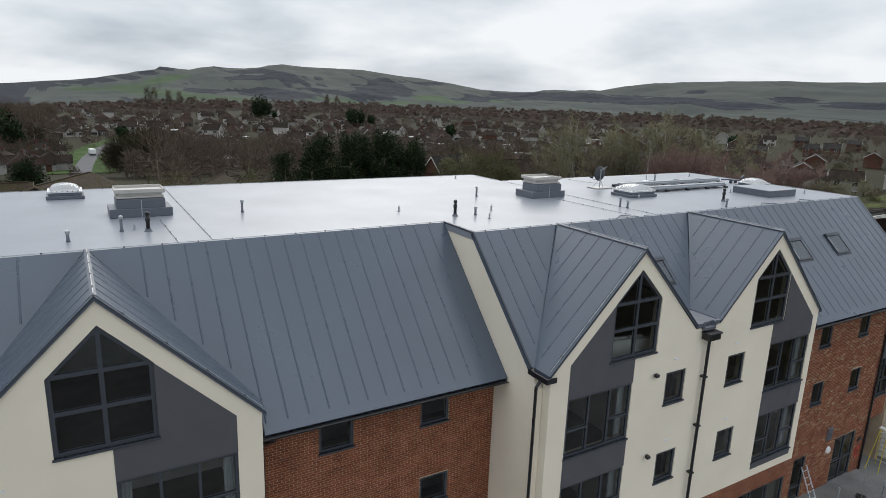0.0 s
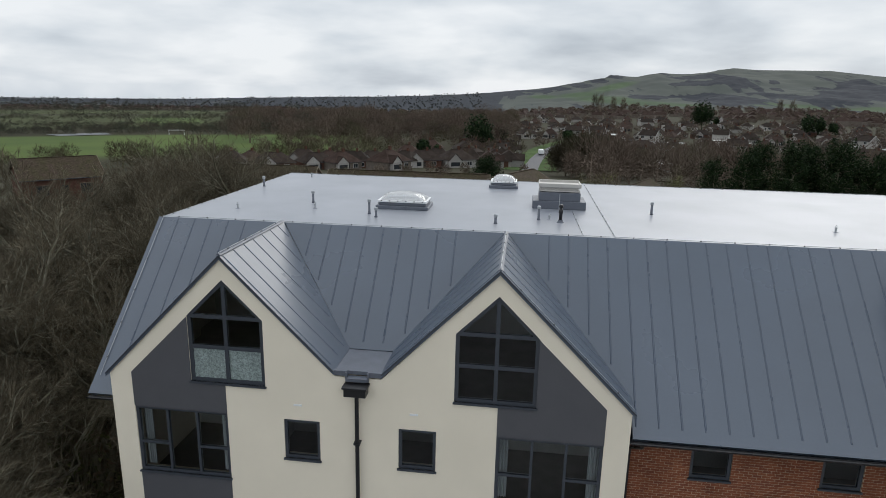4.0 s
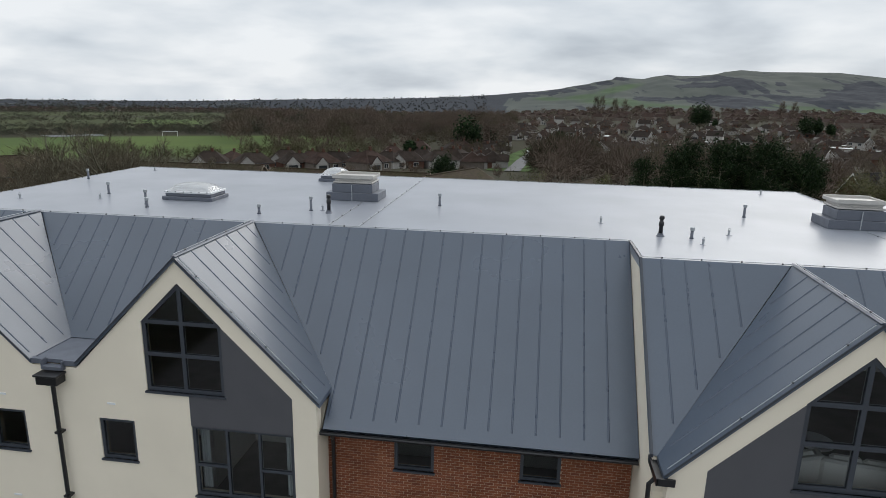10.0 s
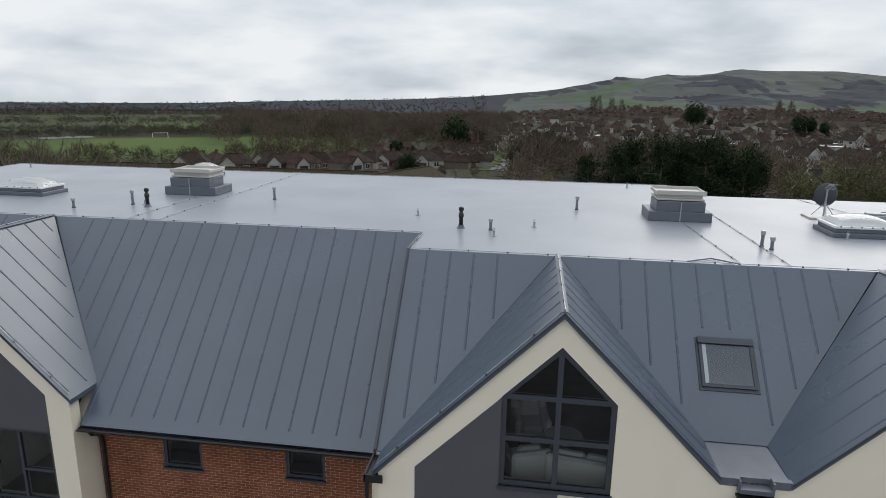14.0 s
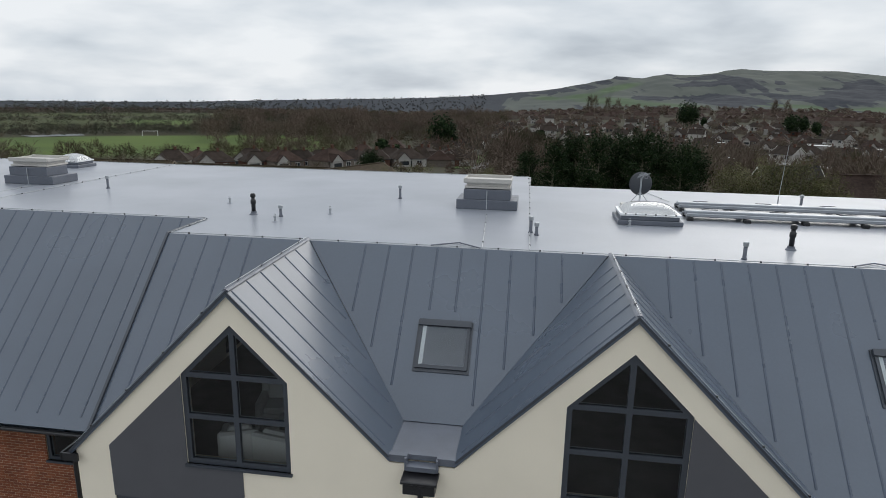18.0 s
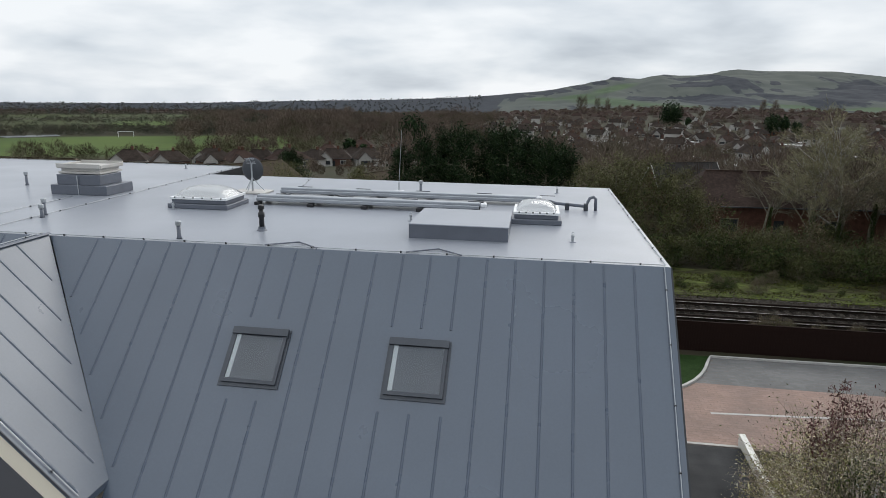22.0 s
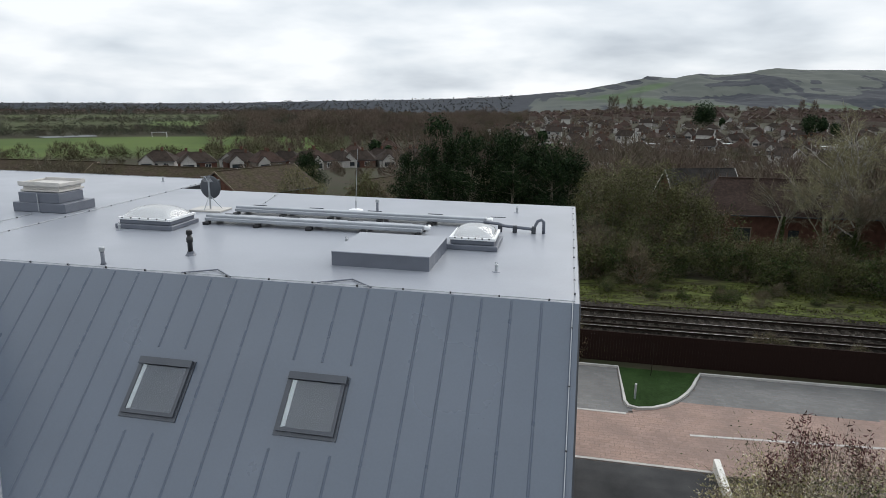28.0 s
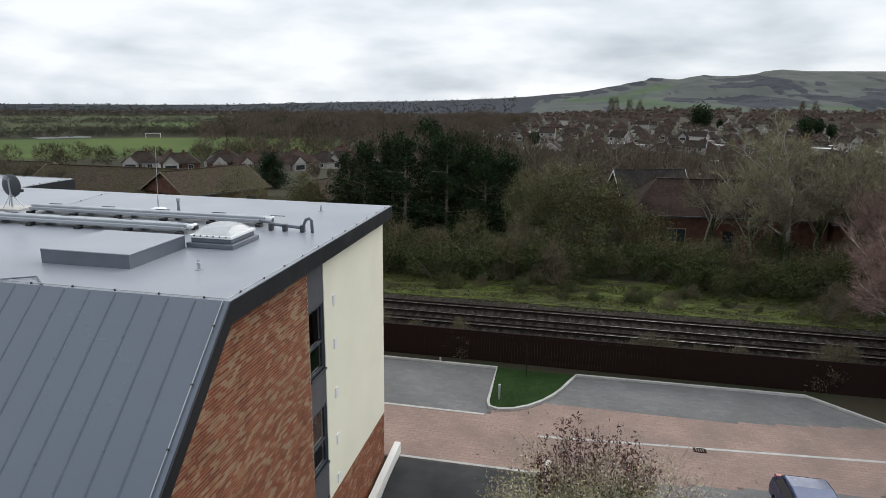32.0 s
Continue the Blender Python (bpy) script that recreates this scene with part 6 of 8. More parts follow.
M_TWIGP = twig_mat("pale_lichen_twigs", [(0.255, 0.245, 0.145), (0.195, 0.182, 0.105), (0.33, 0.315, 0.20), (0.215, 0.185, 0.12)])
M_BIRCH = material("birch_bark", (0.42, 0.39, 0.35), 0.9, vary=0.3, scale=4, fine=0.2, fine_scale=12, spec=0.1)
M_EVER = twig_mat("evergreen_leaves", [(0.013, 0.026, 0.010), (0.018, 0.034, 0.013), (0.009, 0.018, 0.008), (0.030, 0.050, 0.019)])
M_IVY = twig_mat("ivy_leaves", [(0.034, 0.054, 0.016), (0.056, 0.082, 0.024), (0.022, 0.035, 0.013), (0.075, 0.088, 0.030)])
M_OLIVE = twig_mat("olive_leaves", [(0.070, 0.082, 0.028), (0.050, 0.058, 0.021), (0.105, 0.115, 0.041), (0.064, 0.050, 0.031)])
M_BLOSSOM = twig_mat("pale_blossom", [(0.60, 0.55, 0.38), (0.50, 0.47, 0.26), (0.38, 0.36, 0.16), (0.44, 0.35, 0.30), (0.26, 0.25, 0.11), (0.68, 0.64, 0.50)])
M_DARKBUD = twig_mat("dark_buds", [(0.10, 0.045, 0.045), (0.13, 0.065, 0.06), (0.08, 0.05, 0.04)])


M_BROWNLEAF = twig_mat("withered_leaves", [(0.13, 0.085, 0.055), (0.095, 0.065, 0.045), (0.16, 0.115, 0.075), (0.11, 0.10, 0.055)])
M_PALEOLIVE = twig_mat("pale_olive_leaves", [(0.130, 0.130, 0.058), (0.098, 0.10, 0.042), (0.17, 0.162, 0.08), (0.08, 0.076, 0.037)])
M_BARKR = material("reddish_bark", (0.16, 0.105, 0.09), 0.95, vary=0.2, spec=0.1)


class Soup:
    """Loose triangles and tubes gathered into one mesh."""

    def __init__(self):
        self.v, self.f = [], []

    def tri(self, a, b, c):
        o = len(self.v)
        self.v += [a, b, c]
        self.f.append((o, o + 1, o + 2))

    def sliver(self, a, d, w, rng):
        """A twig: a long thin triangle from a along d."""
        s = Vector((rng.uniform(-1, 1), rng.uniform(-1, 1), rng.uniform(-1, 1))).cross(d)
        if s.length < 1e-6:
            return
        s = s.normalized() * w / 2
        self.tri(a - s, a + s, a + d)

    def limb(self, a, b, ra, rb, seg=4, bend=None):
        d = (b - a)
        u = d.orthogonal().normalized()
        w = d.normalized().cross(u)
        o = len(self.v)
        mid = [(a, ra), ((a + b) / 2 + (bend or Vector()), (ra + rb) / 2), (b, rb)] if bend else [(a, ra), (b, rb)]
        for p, r in mid:
            self.v += [p + (u * math.cos(6.2832 * k / seg) + w * math.sin(6.2832 * k / seg)) * r for k in range(seg)]
        for j in range(len(mid) - 1):
            for k in range(seg):
                self.f.append((o + j * seg + k, o + j * seg + (k + 1) % seg, o + (j + 1) * seg + (k + 1) % seg, o + (j + 1) * seg + k))

    def leaf(self, p, s, rng):
        a = Vector((rng.gauss(0, 1), rng.gauss(0, 1), rng.gauss(0, 1))).normalized() * s
        b = a.orthogonal().normalized() * s * 0.6
        b.rotate(Euler((rng.uniform(0, 6), rng.uniform(0, 6), rng.uniform(0, 6))))
        self.tri(p - a * 0.5, p + b * 0.6, p + a * 0.6)


def grow(soup, twigs, p, d, length, rad, level, rng, spread=0.75, top=4, up=0.18, tw=0.03, tips=None, kids=(4, 5, 5, 5)):
    """Branching limbs; the last level becomes fine twigs."""
    end = p + d * length
    if level >= top:
        for k in range(kids[-1]):
            q = p + d * length * rng.uniform(0.1, 1.0)
            dd = (d + Vector((rng.gauss(0, 0.55), rng.gauss(0, 0.55), rng.gauss(0.12, 0.45)))).normalized()
            twigs.sliver(q, dd * length * rng.uniform(0.5, 1.1), tw, rng)
            if tips is not None:
                tips.append(q + dd * length * 0.6)
        twigs.sliver(p, d * length * 1.2, tw * 1.3, rng)
        return
    bend = Vector((rng.gauss(0, 1), rng.gauss(0, 1), rng.gauss(0, 0.5))) * length * 0.06
    soup.limb(p, end, rad, rad * 0.62, 6 if level == 0 else 4 if level < 3 else 3, bend)
    n = kids[min(level, len(kids) - 1)]
    for k in range(n + (1 if level else 0)):
        f = rng.uniform(0.35, 1.0) if level else 0.32 + 0.68 * (k + rng.random()) / n
        q = p + d * length * f
        a = rng.uniform(0, 6.2832)
        o = d.orthogonal().normalized()
        o.rotate(Matrix.Rotation(a, 3, d))
        dd = (d * rng.uniform(0.5, 1.0) + o * spread * rng.uniform(0.6, 1.25) + Vector((0, 0, up))).normalized()
        grow(soup, twigs, q, dd, length * rng.uniform(0.45, 0.68) * (1.12 - 0.3 * f), rad * rng.uniform(0.38, 0.55), level + 1, rng, spread, top, up, tw, tips, kids)
    if level:
        grow(soup, twigs, end, (d + Vector((rng.gauss(0, 0.2), rng.gauss(0, 0.2), 0.1))).normalized(), length * 0.6, rad * 0.6, level + 1, rng, spread, top, up, tw, tips, kids)


def bare_tree(seed, h, name="bare_tree", label="leafless winter tree with fine brown twigs", mat=None, bark=None, ivy=0, tw=0.028, spread=0.75, kids=(6, 4, 4, 7), stems=1, top=4, group="bare trees near the building", leaf=None, leaf_n=0, thick=1.0):
    rng = random.Random(seed)
    so, tg, tips = Soup(), Soup(), []
    for s in range(stems):
        base = Vector((rng.uniform(-0.5, 0.5), rng.uniform(-0.5, 0.5), -0.3)) if stems > 1 else Vector((0, 0, -0.3))
        d = Vector((rng.gauss(0, 0.06 if stems == 1 else 0.2), rng.gauss(0, 0.06 if stems == 1 else 0.2), 1)).normalized()
        grow(so, tg, base, d, h * 0.62, h * 0.016 * thick, 0, rng, spread, top, 0.2, tw, tips, kids)
    t = thing(name, label, "tree", group=group)
    mesh_ob("trunk", so.v, so.f, bark or M_BARK, t, smooth=True)
    mesh_ob("crown", tg.v, tg.f, mat or M_TWIG, t, "fine bare twigs")
    if ivy:
        iv = Soup()
        for k in range(ivy):
            z = h * 0.55 * rng.random() ** 0.8
            a, r = rng.uniform(0, 6.28), rng.uniform(0.1, 0.42) * (1.1 - z / h)
            iv.leaf(Vector((r * math.cos(a), r * math.sin(a), z)), rng.uniform(0.12, 0.24), rng)
        mesh_ob("ivy", iv.v, iv.f, M_IVY, t, "dark ivy round the trunk")
    if leaf_n:
        lv = Soup()
        for k in range(leaf_n):
            lv.leaf(rng.choice(tips) + Vector((rng.gauss(0, 0.15), rng.gauss(0, 0.15), rng.gauss(0, 0.15))), rng.uniform(0.07, 0.16), rng)
        mesh_ob("leaves", lv.v, lv.f, leaf, t)
    return t


def evergreen(seed, h, w):
    """Dense dark evergreen: limbs with drooping sprays of leaves in ragged clumps."""
    rng = random.Random(seed)
    so, lv = Soup(), Soup()
    so.limb(Vector((0, 0, -0.3)), Vector((0, 0, h * 0.9)), 0.22, 0.04, 7)
    for k in range(95):
        z = h * rng.uniform(0.06, 0.97)
        reach = w * (1 - (z / h) ** 2.2) ** 0.7 * rng.uniform(0.55, 1.1) + 0.2
        a = rng.uniform(0, 6.28)
        tip = Vector((reach * math.cos(a), reach * math.sin(a), z + rng.uniform(-0.3, 0.9)))
        so.limb(Vector((0, 0, z * 0.93)), tip, 0.04, 0.012, 3)
        for j in range(105):
            f = rng.uniform(0.25, 1.05)
            q = Vector((0, 0, z * 0.93)).lerp(tip, f) + Vector((rng.gauss(0, 0.26), rng.gauss(0, 0.26), rng.gauss(0.05, 0.30)))
            lv.leaf(q, rng.uniform(0.18, 0.42), rng)
    t = thing("evergreen_tree", "tall dense dark green evergreen tree", "tree", group="evergreens beyond the railway")
    mesh_ob("trunk", so.v, so.f, M_BARK, t)
    mesh_ob("crown", lv.v, lv.f, M_EVER, t, "ragged dark green foliage")
    return t


def bush(seed, h, w, leafm, twigm, nleaf, ntwig, label, name="bush", ls=(0.08, 0.20), group="scrub beside the railway", tw=0.022, flat=0.55):
    rng = random.Random(seed)
    so, tg, lv = Soup(), Soup(), Soup()
    heads = []
    for k in range(16 if flat > 0.4 else 34):
        a, e = rng.uniform(0, 6.28), rng.uniform(0.15, 1.0)
        tip = Vector((w * e * math.cos(a) * 0.8, w * e * math.sin(a) * 0.8, h * rng.uniform(0.5 if flat > 0.4 else 0.68, 0.96) * (1.12 - flat * e)))
        so.limb(Vector((0.1 * math.cos(a), 0.1 * math.sin(a), -0.2)), tip, 0.03, 0.01, 3, Vector((0, 0, 0.15)))
        heads.append((a, tip))
    for k in range(ntwig):
        a, tip = rng.choice(heads)
        q = tip * rng.uniform(0.25, 1.0) + Vector((rng.gauss(0, w * 0.12), rng.gauss(0, w * 0.12), rng.gauss(0, h * 0.07)))
        d = (q * 0.5 + Vector((rng.gauss(0, 0.6), rng.gauss(0, 0.6), abs(rng.gauss(0.6, 0.5))))).normalized()
        tg.sliver(q, d * rng.uniform(0.25, 0.85), tw, rng)
    for k in range(nleaf):
        a, tip = rng.choice(heads)
        q = tip * rng.uniform(0.35, 1.08) + Vector((rng.gauss(0, w * 0.16), rng.gauss(0, w * 0.16), rng.gauss(0, h * 0.09)))
        lv.leaf(q, rng.uniform(*ls), rng)
    t = thing(name, label, "bush", group=group)
    mesh_ob("stem", so.v, so.f, M_BARK, t)
    mesh_ob("twig_mass", tg.v, tg.f, twigm, t)
    mesh_ob("foliage", lv.v, lv.f, leafm, t)
    return t


M_TWIGM = twig_mat("mauve_twigs", [(0.34, 0.28, 0.24), (0.25, 0.19, 0.17), (0.42, 0.36, 0.30), (0.30, 0.26, 0.18)])
M_MAUVE = twig_mat("mauve_buds", [(0.50, 0.42, 0.36), (0.38, 0.30, 0.26), (0.58, 0.52, 0.44), (0.36, 0.33, 0.19), (0.22, 0.15, 0.14)])
def mound(seed, at, radii, foot, clumps, leafn, mats, label, name, ls=(0.06, 0.14), lift=0.35, twigm=None, group="", ntw=46, cs=(0.28, 0.62)):
    """A big rounded shrub: stems from the foot fan out to clumps of small leaves and twigs on a lumpy mound. mats: leaf material by bearing."""
    rng = random.Random(seed)
    so, tg = Soup(), Soup()
    leaves = [Soup() for m in mats]
    c0, f0 = Vector(at), Vector(foot)
    for k in range(clumps):
        u = Vector((rng.gauss(0, 1), rng.gauss(0, 1), rng.gauss(0.25, 0.8))).normalized()
        rr = rng.uniform(0.55, 1.0) * (1 + 0.16 * math.sin(u.x * 6 + seed) * math.cos(u.y * 5))
        c = Vector((u.x * radii[0], u.y * radii[1], u.z * radii[2])) * rr
        tip = c0 + c - f0
        so.limb(Vector((0.15 * u.x, 0.15 * u.y, 0)), tip, 0.035, 0.010, 4, Vector((0, 0, lift)))
        which = min(len(mats) - 1, int(max(0.0, (u.x + 1) / 2 + rng.gauss(0, 0.16)) * len(mats)))
        s = rng.uniform(*cs)
        for j in range(leafn):
            q = tip + Vector((rng.gauss(0, s), rng.gauss(0, s), rng.gauss(0, s * 0.8)))
            leaves[which].leaf(q, rng.uniform(*ls), rng)
        for j in range(ntw):
            q = tip + Vector((rng.gauss(0, s * 0.7), rng.gauss(0, s * 0.7), rng.gauss(0, s * 0.6)))
            d = (u + Vector((rng.gauss(0, 0.5), rng.gauss(0, 0.5), rng.gauss(0.5, 0.5)))).normalized()
            tg.sliver(q, d * rng.uniform(0.3, 0.9), 0.014, rng)
    t = thing(name, label, "bush", foot, group=group)
    mesh_ob("stem", so.v, so.f, M_BARK, t, smooth=True)
    mesh_ob("twig_mass", tg.v, tg.f, twigm or M_TWIGM, t)
    for m, lv in zip(mats, leaves):
        if lv.v:
            mesh_ob("foliage", lv.v, lv.f, m, t)
    return t


PR = random.Random(12)


def put(ob, x, y, s=1.0, rz=None, z=None, sz=None):
    m = pose(x, y, float(land_height(x, y)) + 0.05 if z is None else z, 0, 0, PR.uniform(0, 360) if rz is None else rz)
    return m @ Matrix.Diagonal((s, s, sz or s, 1))


def scatter(makers, spots):
    """First use of each kind keeps the made object, the others are copies."""
    used = set()
    for x, y, s, *r in spots:
        k = r[0] if r else PR.randrange(len(makers))
        m = put(None, x, y, s)
        if k in used:
            o = copy_thing(makers[k], Matrix.Identity(4))
        else:
            o = makers[k]
            used.add(k)
        o.matrix_basis = m


# bare trees west of the block
M_BARKW = material("pale_bark", (0.19, 0.175, 0.135), 0.95, vary=0.3, scale=3, fine=0.2, fine_scale=25, bump=0.4, tint=(0.085, 0.082, 0.056), spec=0.1)
M_TWIGW = twig_mat("dark_brown_twigs", [(0.105, 0.088, 0.060), (0.076, 0.062, 0.044), (0.135, 0.115, 0.080), (0.18, 0.165, 0.12)])
west = [bare_tree(1, 13.5, ivy=0, mat=M_TWIGW, bark=M_BARKW, kids=(8, 5, 4, 6), tw=0.022, thick=1.5), bare_tree(2, 12.5, mat=M_TWIGW, bark=M_BARKW, kids=(8, 5, 4, 6), tw=0.022, thick=1.4), bare_tree(3, 12, mat=M_TWIGW, bark=M_BARKW, stems=3, kids=(5, 4, 4, 6), tw=0.022, thick=1.2)]
spots = []
for k in range(34):
    y = PR.uniform(-6, 34)
    spots.append((-27.5 - abs(PR.gauss(0, 9)) - max(0, (y - 14) * 0.25), y, PR.uniform(0.62, 0.86)))
for k in range(16):
    spots.append((PR.uniform(-62, -30), PR.uniform(34, 62), PR.uniform(0.36, 0.52)))
for k in range(16):
    spots.append((PR.uniform(-33, -25.6), PR.uniform(-9, 10), PR.uniform(0.5, 0.75)))
scatter(west, spots)

# beyond the railway: evergreens, ivy-clad trees, scrub
ever = [evergreen(11, 10.4, 3.3), evergreen(12, 9.6, 3.0), evergreen(13, 10.8, 3.2)]
scatter(ever, [(8.5, 49.5, 0.80), (10.8, 47.5, 0.86), (13, 49.5, 0.92), (15, 47, 0.94), (17, 49.5, 0.98), (19, 47, 0.97), (20.8, 49.5, 1.0), (22.6, 47.2, 0.95), (24.2, 49.8, 0.9), (12, 51.5, 0.8), (18, 52, 0.9)])
rail = [bare_tree(21, 13, ivy=3600, mat=M_TWIGP, kids=(5, 3, 3, 5), group="bare trees along the railway", label="leafless tree with ivy on its trunk"), bare_tree(22, 12, ivy=3200, kids=(5, 3, 3, 5), group="bare trees along the railway", label="leafless tree with ivy on its trunk"),
        bare_tree(23, 10, mat=M_TWIGP, stems=3, kids=(4, 4, 4, 5), group="bare trees along the railway"), bare_tree(24, 14, mat=M_TWIGP, bark=M_BIRCH, spread=0.9, group="bare trees along the railway", label="pale-barked leafless tree with lichen-green twigs")]
spots = [(49.5, 49.5, 0.82, 3), (58, 47, 0.8, 3), (45, 44, 0.6, 0), (50.5, 45.5, 0.72, 0), (53.6, 44.6, 0.8, 0), (56.6, 44.2, 0.75, 0), (52.5, 43, 0.8, 1), (55, 46, 0.9, 0), (58, 43, 0.95, 1), (61, 47, 0.9, 3), (28, 46, 0.75, 2), (42.5, 46.5, 0.62, 1), (47.5, 44.5, 0.7, 1), (64, 42, 0.95, 0), (68, 45, 1.0, 1), (73, 43, 0.95, 0)]
for k in range(34):
    spots.append((PR.uniform(58, 130), PR.uniform(42, 56), PR.uniform(0.32, 0.55)))
for k in range(7):
    spots.append((PR.uniform(9, 16), PR.uniform(50, 58), PR.uniform(0.35, 0.55)))
scatter(rail, spots)
def scrub_bush(seed, radii, mats, label, leafn=85, ntw=26, twigm=None):
    return mound(seed, (0, 0, radii[2] * 0.62), radii, (0, 0, -0.1), 34, leafn, mats, label, "bush", ls=(0.12, 0.30), lift=0.1, twigm=twigm, group="scrub beside the railway", ntw=ntw, cs=(0.25, 0.55))


scrub_k = [scrub_bush(31, (2.3, 1.7, 1.7), [M_OLIVE, M_OLIVE, M_IVY], "tangled olive green winter scrub", twigm=M_TWIGG), scrub_bush(32, (2.2, 1.6, 1.4), [M_IVY, M_IVY, M_OLIVE], "dark green bramble scrub", twigm=M_TWIG),
           scrub_bush(33, (2.0, 1.6, 1.9), [M_OLIVE, M_BROWNLEAF], "bare brown twiggy winter scrub", 30, 90, M_TWIG), scrub_bush(34, (2.6, 2.0, 2.6), [M_OLIVE, M_OLIVE, M_IVY, M_BROWNLEAF], "tall shrub with olive green leaves", 110, 30, M_TWIGG)]
spots = []
for k in range(225):
    spots.append((PR.uniform(6, 105), 36.5 + abs(PR.gauss(0, 3.6)) + 0.8 * math.sin(k), PR.uniform(0.55, 1.15), PR.choice((0, 0, 1, 1, 2, 3))))
spots += [(48.5 + 1.7 * k, 34.6 + 0.7 * (k % 2), 0.6, 2) for k in range(9)]
spots += [(31.5, 40.5, 1.2, 3), (36.5, 42, 1.0, 0), (39.5, 42, 1.0, 1), (5, 47, 1.1, 3), (2, 49, 1.0, 3), (28, 41, 1.2, 3)]
olive = mound(38, (0, 0, 4.6), (2.3, 2.0, 3.7), (0, 0, -0.1), 90, 95, [M_OLIVE, M_PALEOLIVE, M_OLIVE], "tall leafy olive green tree among the scrub", "olive_tree", ls=(0.12, 0.28), lift=0.5, twigm=M_TWIGG, group="leafy trees beside the railway", ntw=30, cs=(0.3, 0.6))
scatter([olive], [(28.8, 43.5, 0.98, 0), (31.6, 43, 1.0, 0), (34.2, 43.5, 0.86, 0), (26.6, 45, 0.9, 0), (4.5, 48, 0.75, 0)])
for k in range(20):
    spots.append((PR.uniform(18, 60), PR.choice((22.2, 22.6, 23.0, 32.4)), PR.uniform(0.3, 0.62), 2))
for k in range(40):
    spots.append((PR.uniform(18, 66), PR.uniform(32.6, 36.6), PR.uniform(0.16, 0.36), PR.choice((0, 1, 1, 2))))
# undergrowth below the trees west of the block
for k in range(34):
    spots.append((-25.2 - abs(PR.gauss(0, 5)), PR.uniform(-12, 22), PR.uniform(0.7, 1.5), PR.choice((1, 2, 2, 2))))
scatter(scrub_k, spots)
# flowering shrub by the ramp, red-twigged birch by the car park
mound(41, (31.7, 5.6, 2.3), (3.2, 2.4, 2.3), (31.8, 5.6, -1.4), 120, 300, [M_BLOSSOM, M_BLOSSOM, M_IVY, M_MAUVE, M_BLOSSOM, M_MAUVE], "large rounded shrub with pale buds and mauve twigs", "flowering_shrub", ls=(0.06, 0.13), ntw=34)
for x, y, h, sd in ((30.75, 5.9, 7.1, 42), (32.1, 6.1, 7.0, 43), (31.4, 6.3, 6.5, 44), (30.2, 5.7, 6.3, 45), (32.7, 6.0, 6.2, 46)):
    rng = random.Random(sd)
    so, lv = Soup(), Soup()
    for k in range(9):
        a, e = rng.uniform(0, 6.28), rng.uniform(0.1, 0.5)
        tip = Vector((e * math.cos(a), e * math.sin(a), h * rng.uniform(0.86, 1.02)))
        so.limb(Vector((0, 0, -0.2)), tip, 0.025, 0.006, 3, Vector((0.1 * math.cos(a), 0.1 * math.sin(a), 0)))
        for j in range(46):
            lv.leaf(tip * rng.uniform(0.80, 1.0) + Vector((rng.gauss(0, 0.10), rng.gauss(0, 0.10), 0)), rng.uniform(0.09, 0.17), rng)
    t = thing("budding_shrub", "upright stems with dark red buds among the shrub", "bush", (x, y, -1.3), group="red budded stems")
    mesh_ob("stem", so.v, so.f, M_TWIGM, t)
    tagged(mesh_ob("bud_mass", lv.v, lv.f, M_DARKBUD, t, "dark red buds"), kind="stuff")
birch = bare_tree(51, 9.5, "birch_tree", "white-barked birch with drooping reddish twigs", M_TWIGR, M_BIRCH, kids=(9, 5, 5, 9), tw=0.02, group="birches by the car park")
scatter([birch], [(47.2, 22.4, 0.9, 0), (55.5, 22.6, 0.95, 0)])
redt = bare_tree(52, 9.5, "birch_tree", "bare birch thicket with a haze of reddish twigs", M_TWIGR, M_BARKR, kids=(6, 4, 4, 6), tw=0.018, stems=3, group="reddish birches by the railway")
scatter([redt], [(52.4, 34.6, 0.9, 0), (54.6, 35.4, 0.95, 0), (57, 34.4, 0.85, 0)])

# ---- houses beyond the railway ----
M_TILE = [material("brown_roof_tiles", (0.036, 0.027, 0.022), 0.9, vary=0.2, scale=0.6, fine=0.2, fine_scale=5, random_amt=0.25, spec=0.12),
          material("red_brown_roof_tiles", (0.047, 0.030, 0.024), 0.9, vary=0.2, scale=0.6, fine=0.2, fine_scale=5, random_amt=0.25, spec=0.12),
          material("grey_roof_tiles", (0.040, 0.037, 0.035), 0.9, vary=0.2, scale=0.6, fine=0.2, fine_scale=5, random_amt=0.25, spec=0.12),
          material("mossy_roof_tiles", (0.050, 0.035, 0.026), 0.9, vary=0.3, scale=0.8, fine=0.25, fine_scale=4, tint=(0.045, 0.040, 0.022), spec=0.12)]
M_HWALL = [material("white_house_wall", (0.39, 0.375, 0.35), 0.9, vary=0.08, random_amt=0.2, spec=0.2), material("brick_house_wall", (0.12, 0.060, 0.044), 0.9, vary=0.15, fine=0.15, fine_scale=8, spec=0.15),
           material("pebbledash_wall", (0.145, 0.12, 0.10), 0.9, vary=0.12, random_amt=0.25)]
M_HWIN = material("house_window", (0.03, 0.035, 0.04), 0.12, vary=0.1)
M_TIMBER = material("weathered_bargeboard", (0.17, 0.135, 0.10), 0.85, vary=0.1)
M_BARGE = material("white_bargeboard", (0.68, 0.67, 0.64), 0.7, vary=0.05)


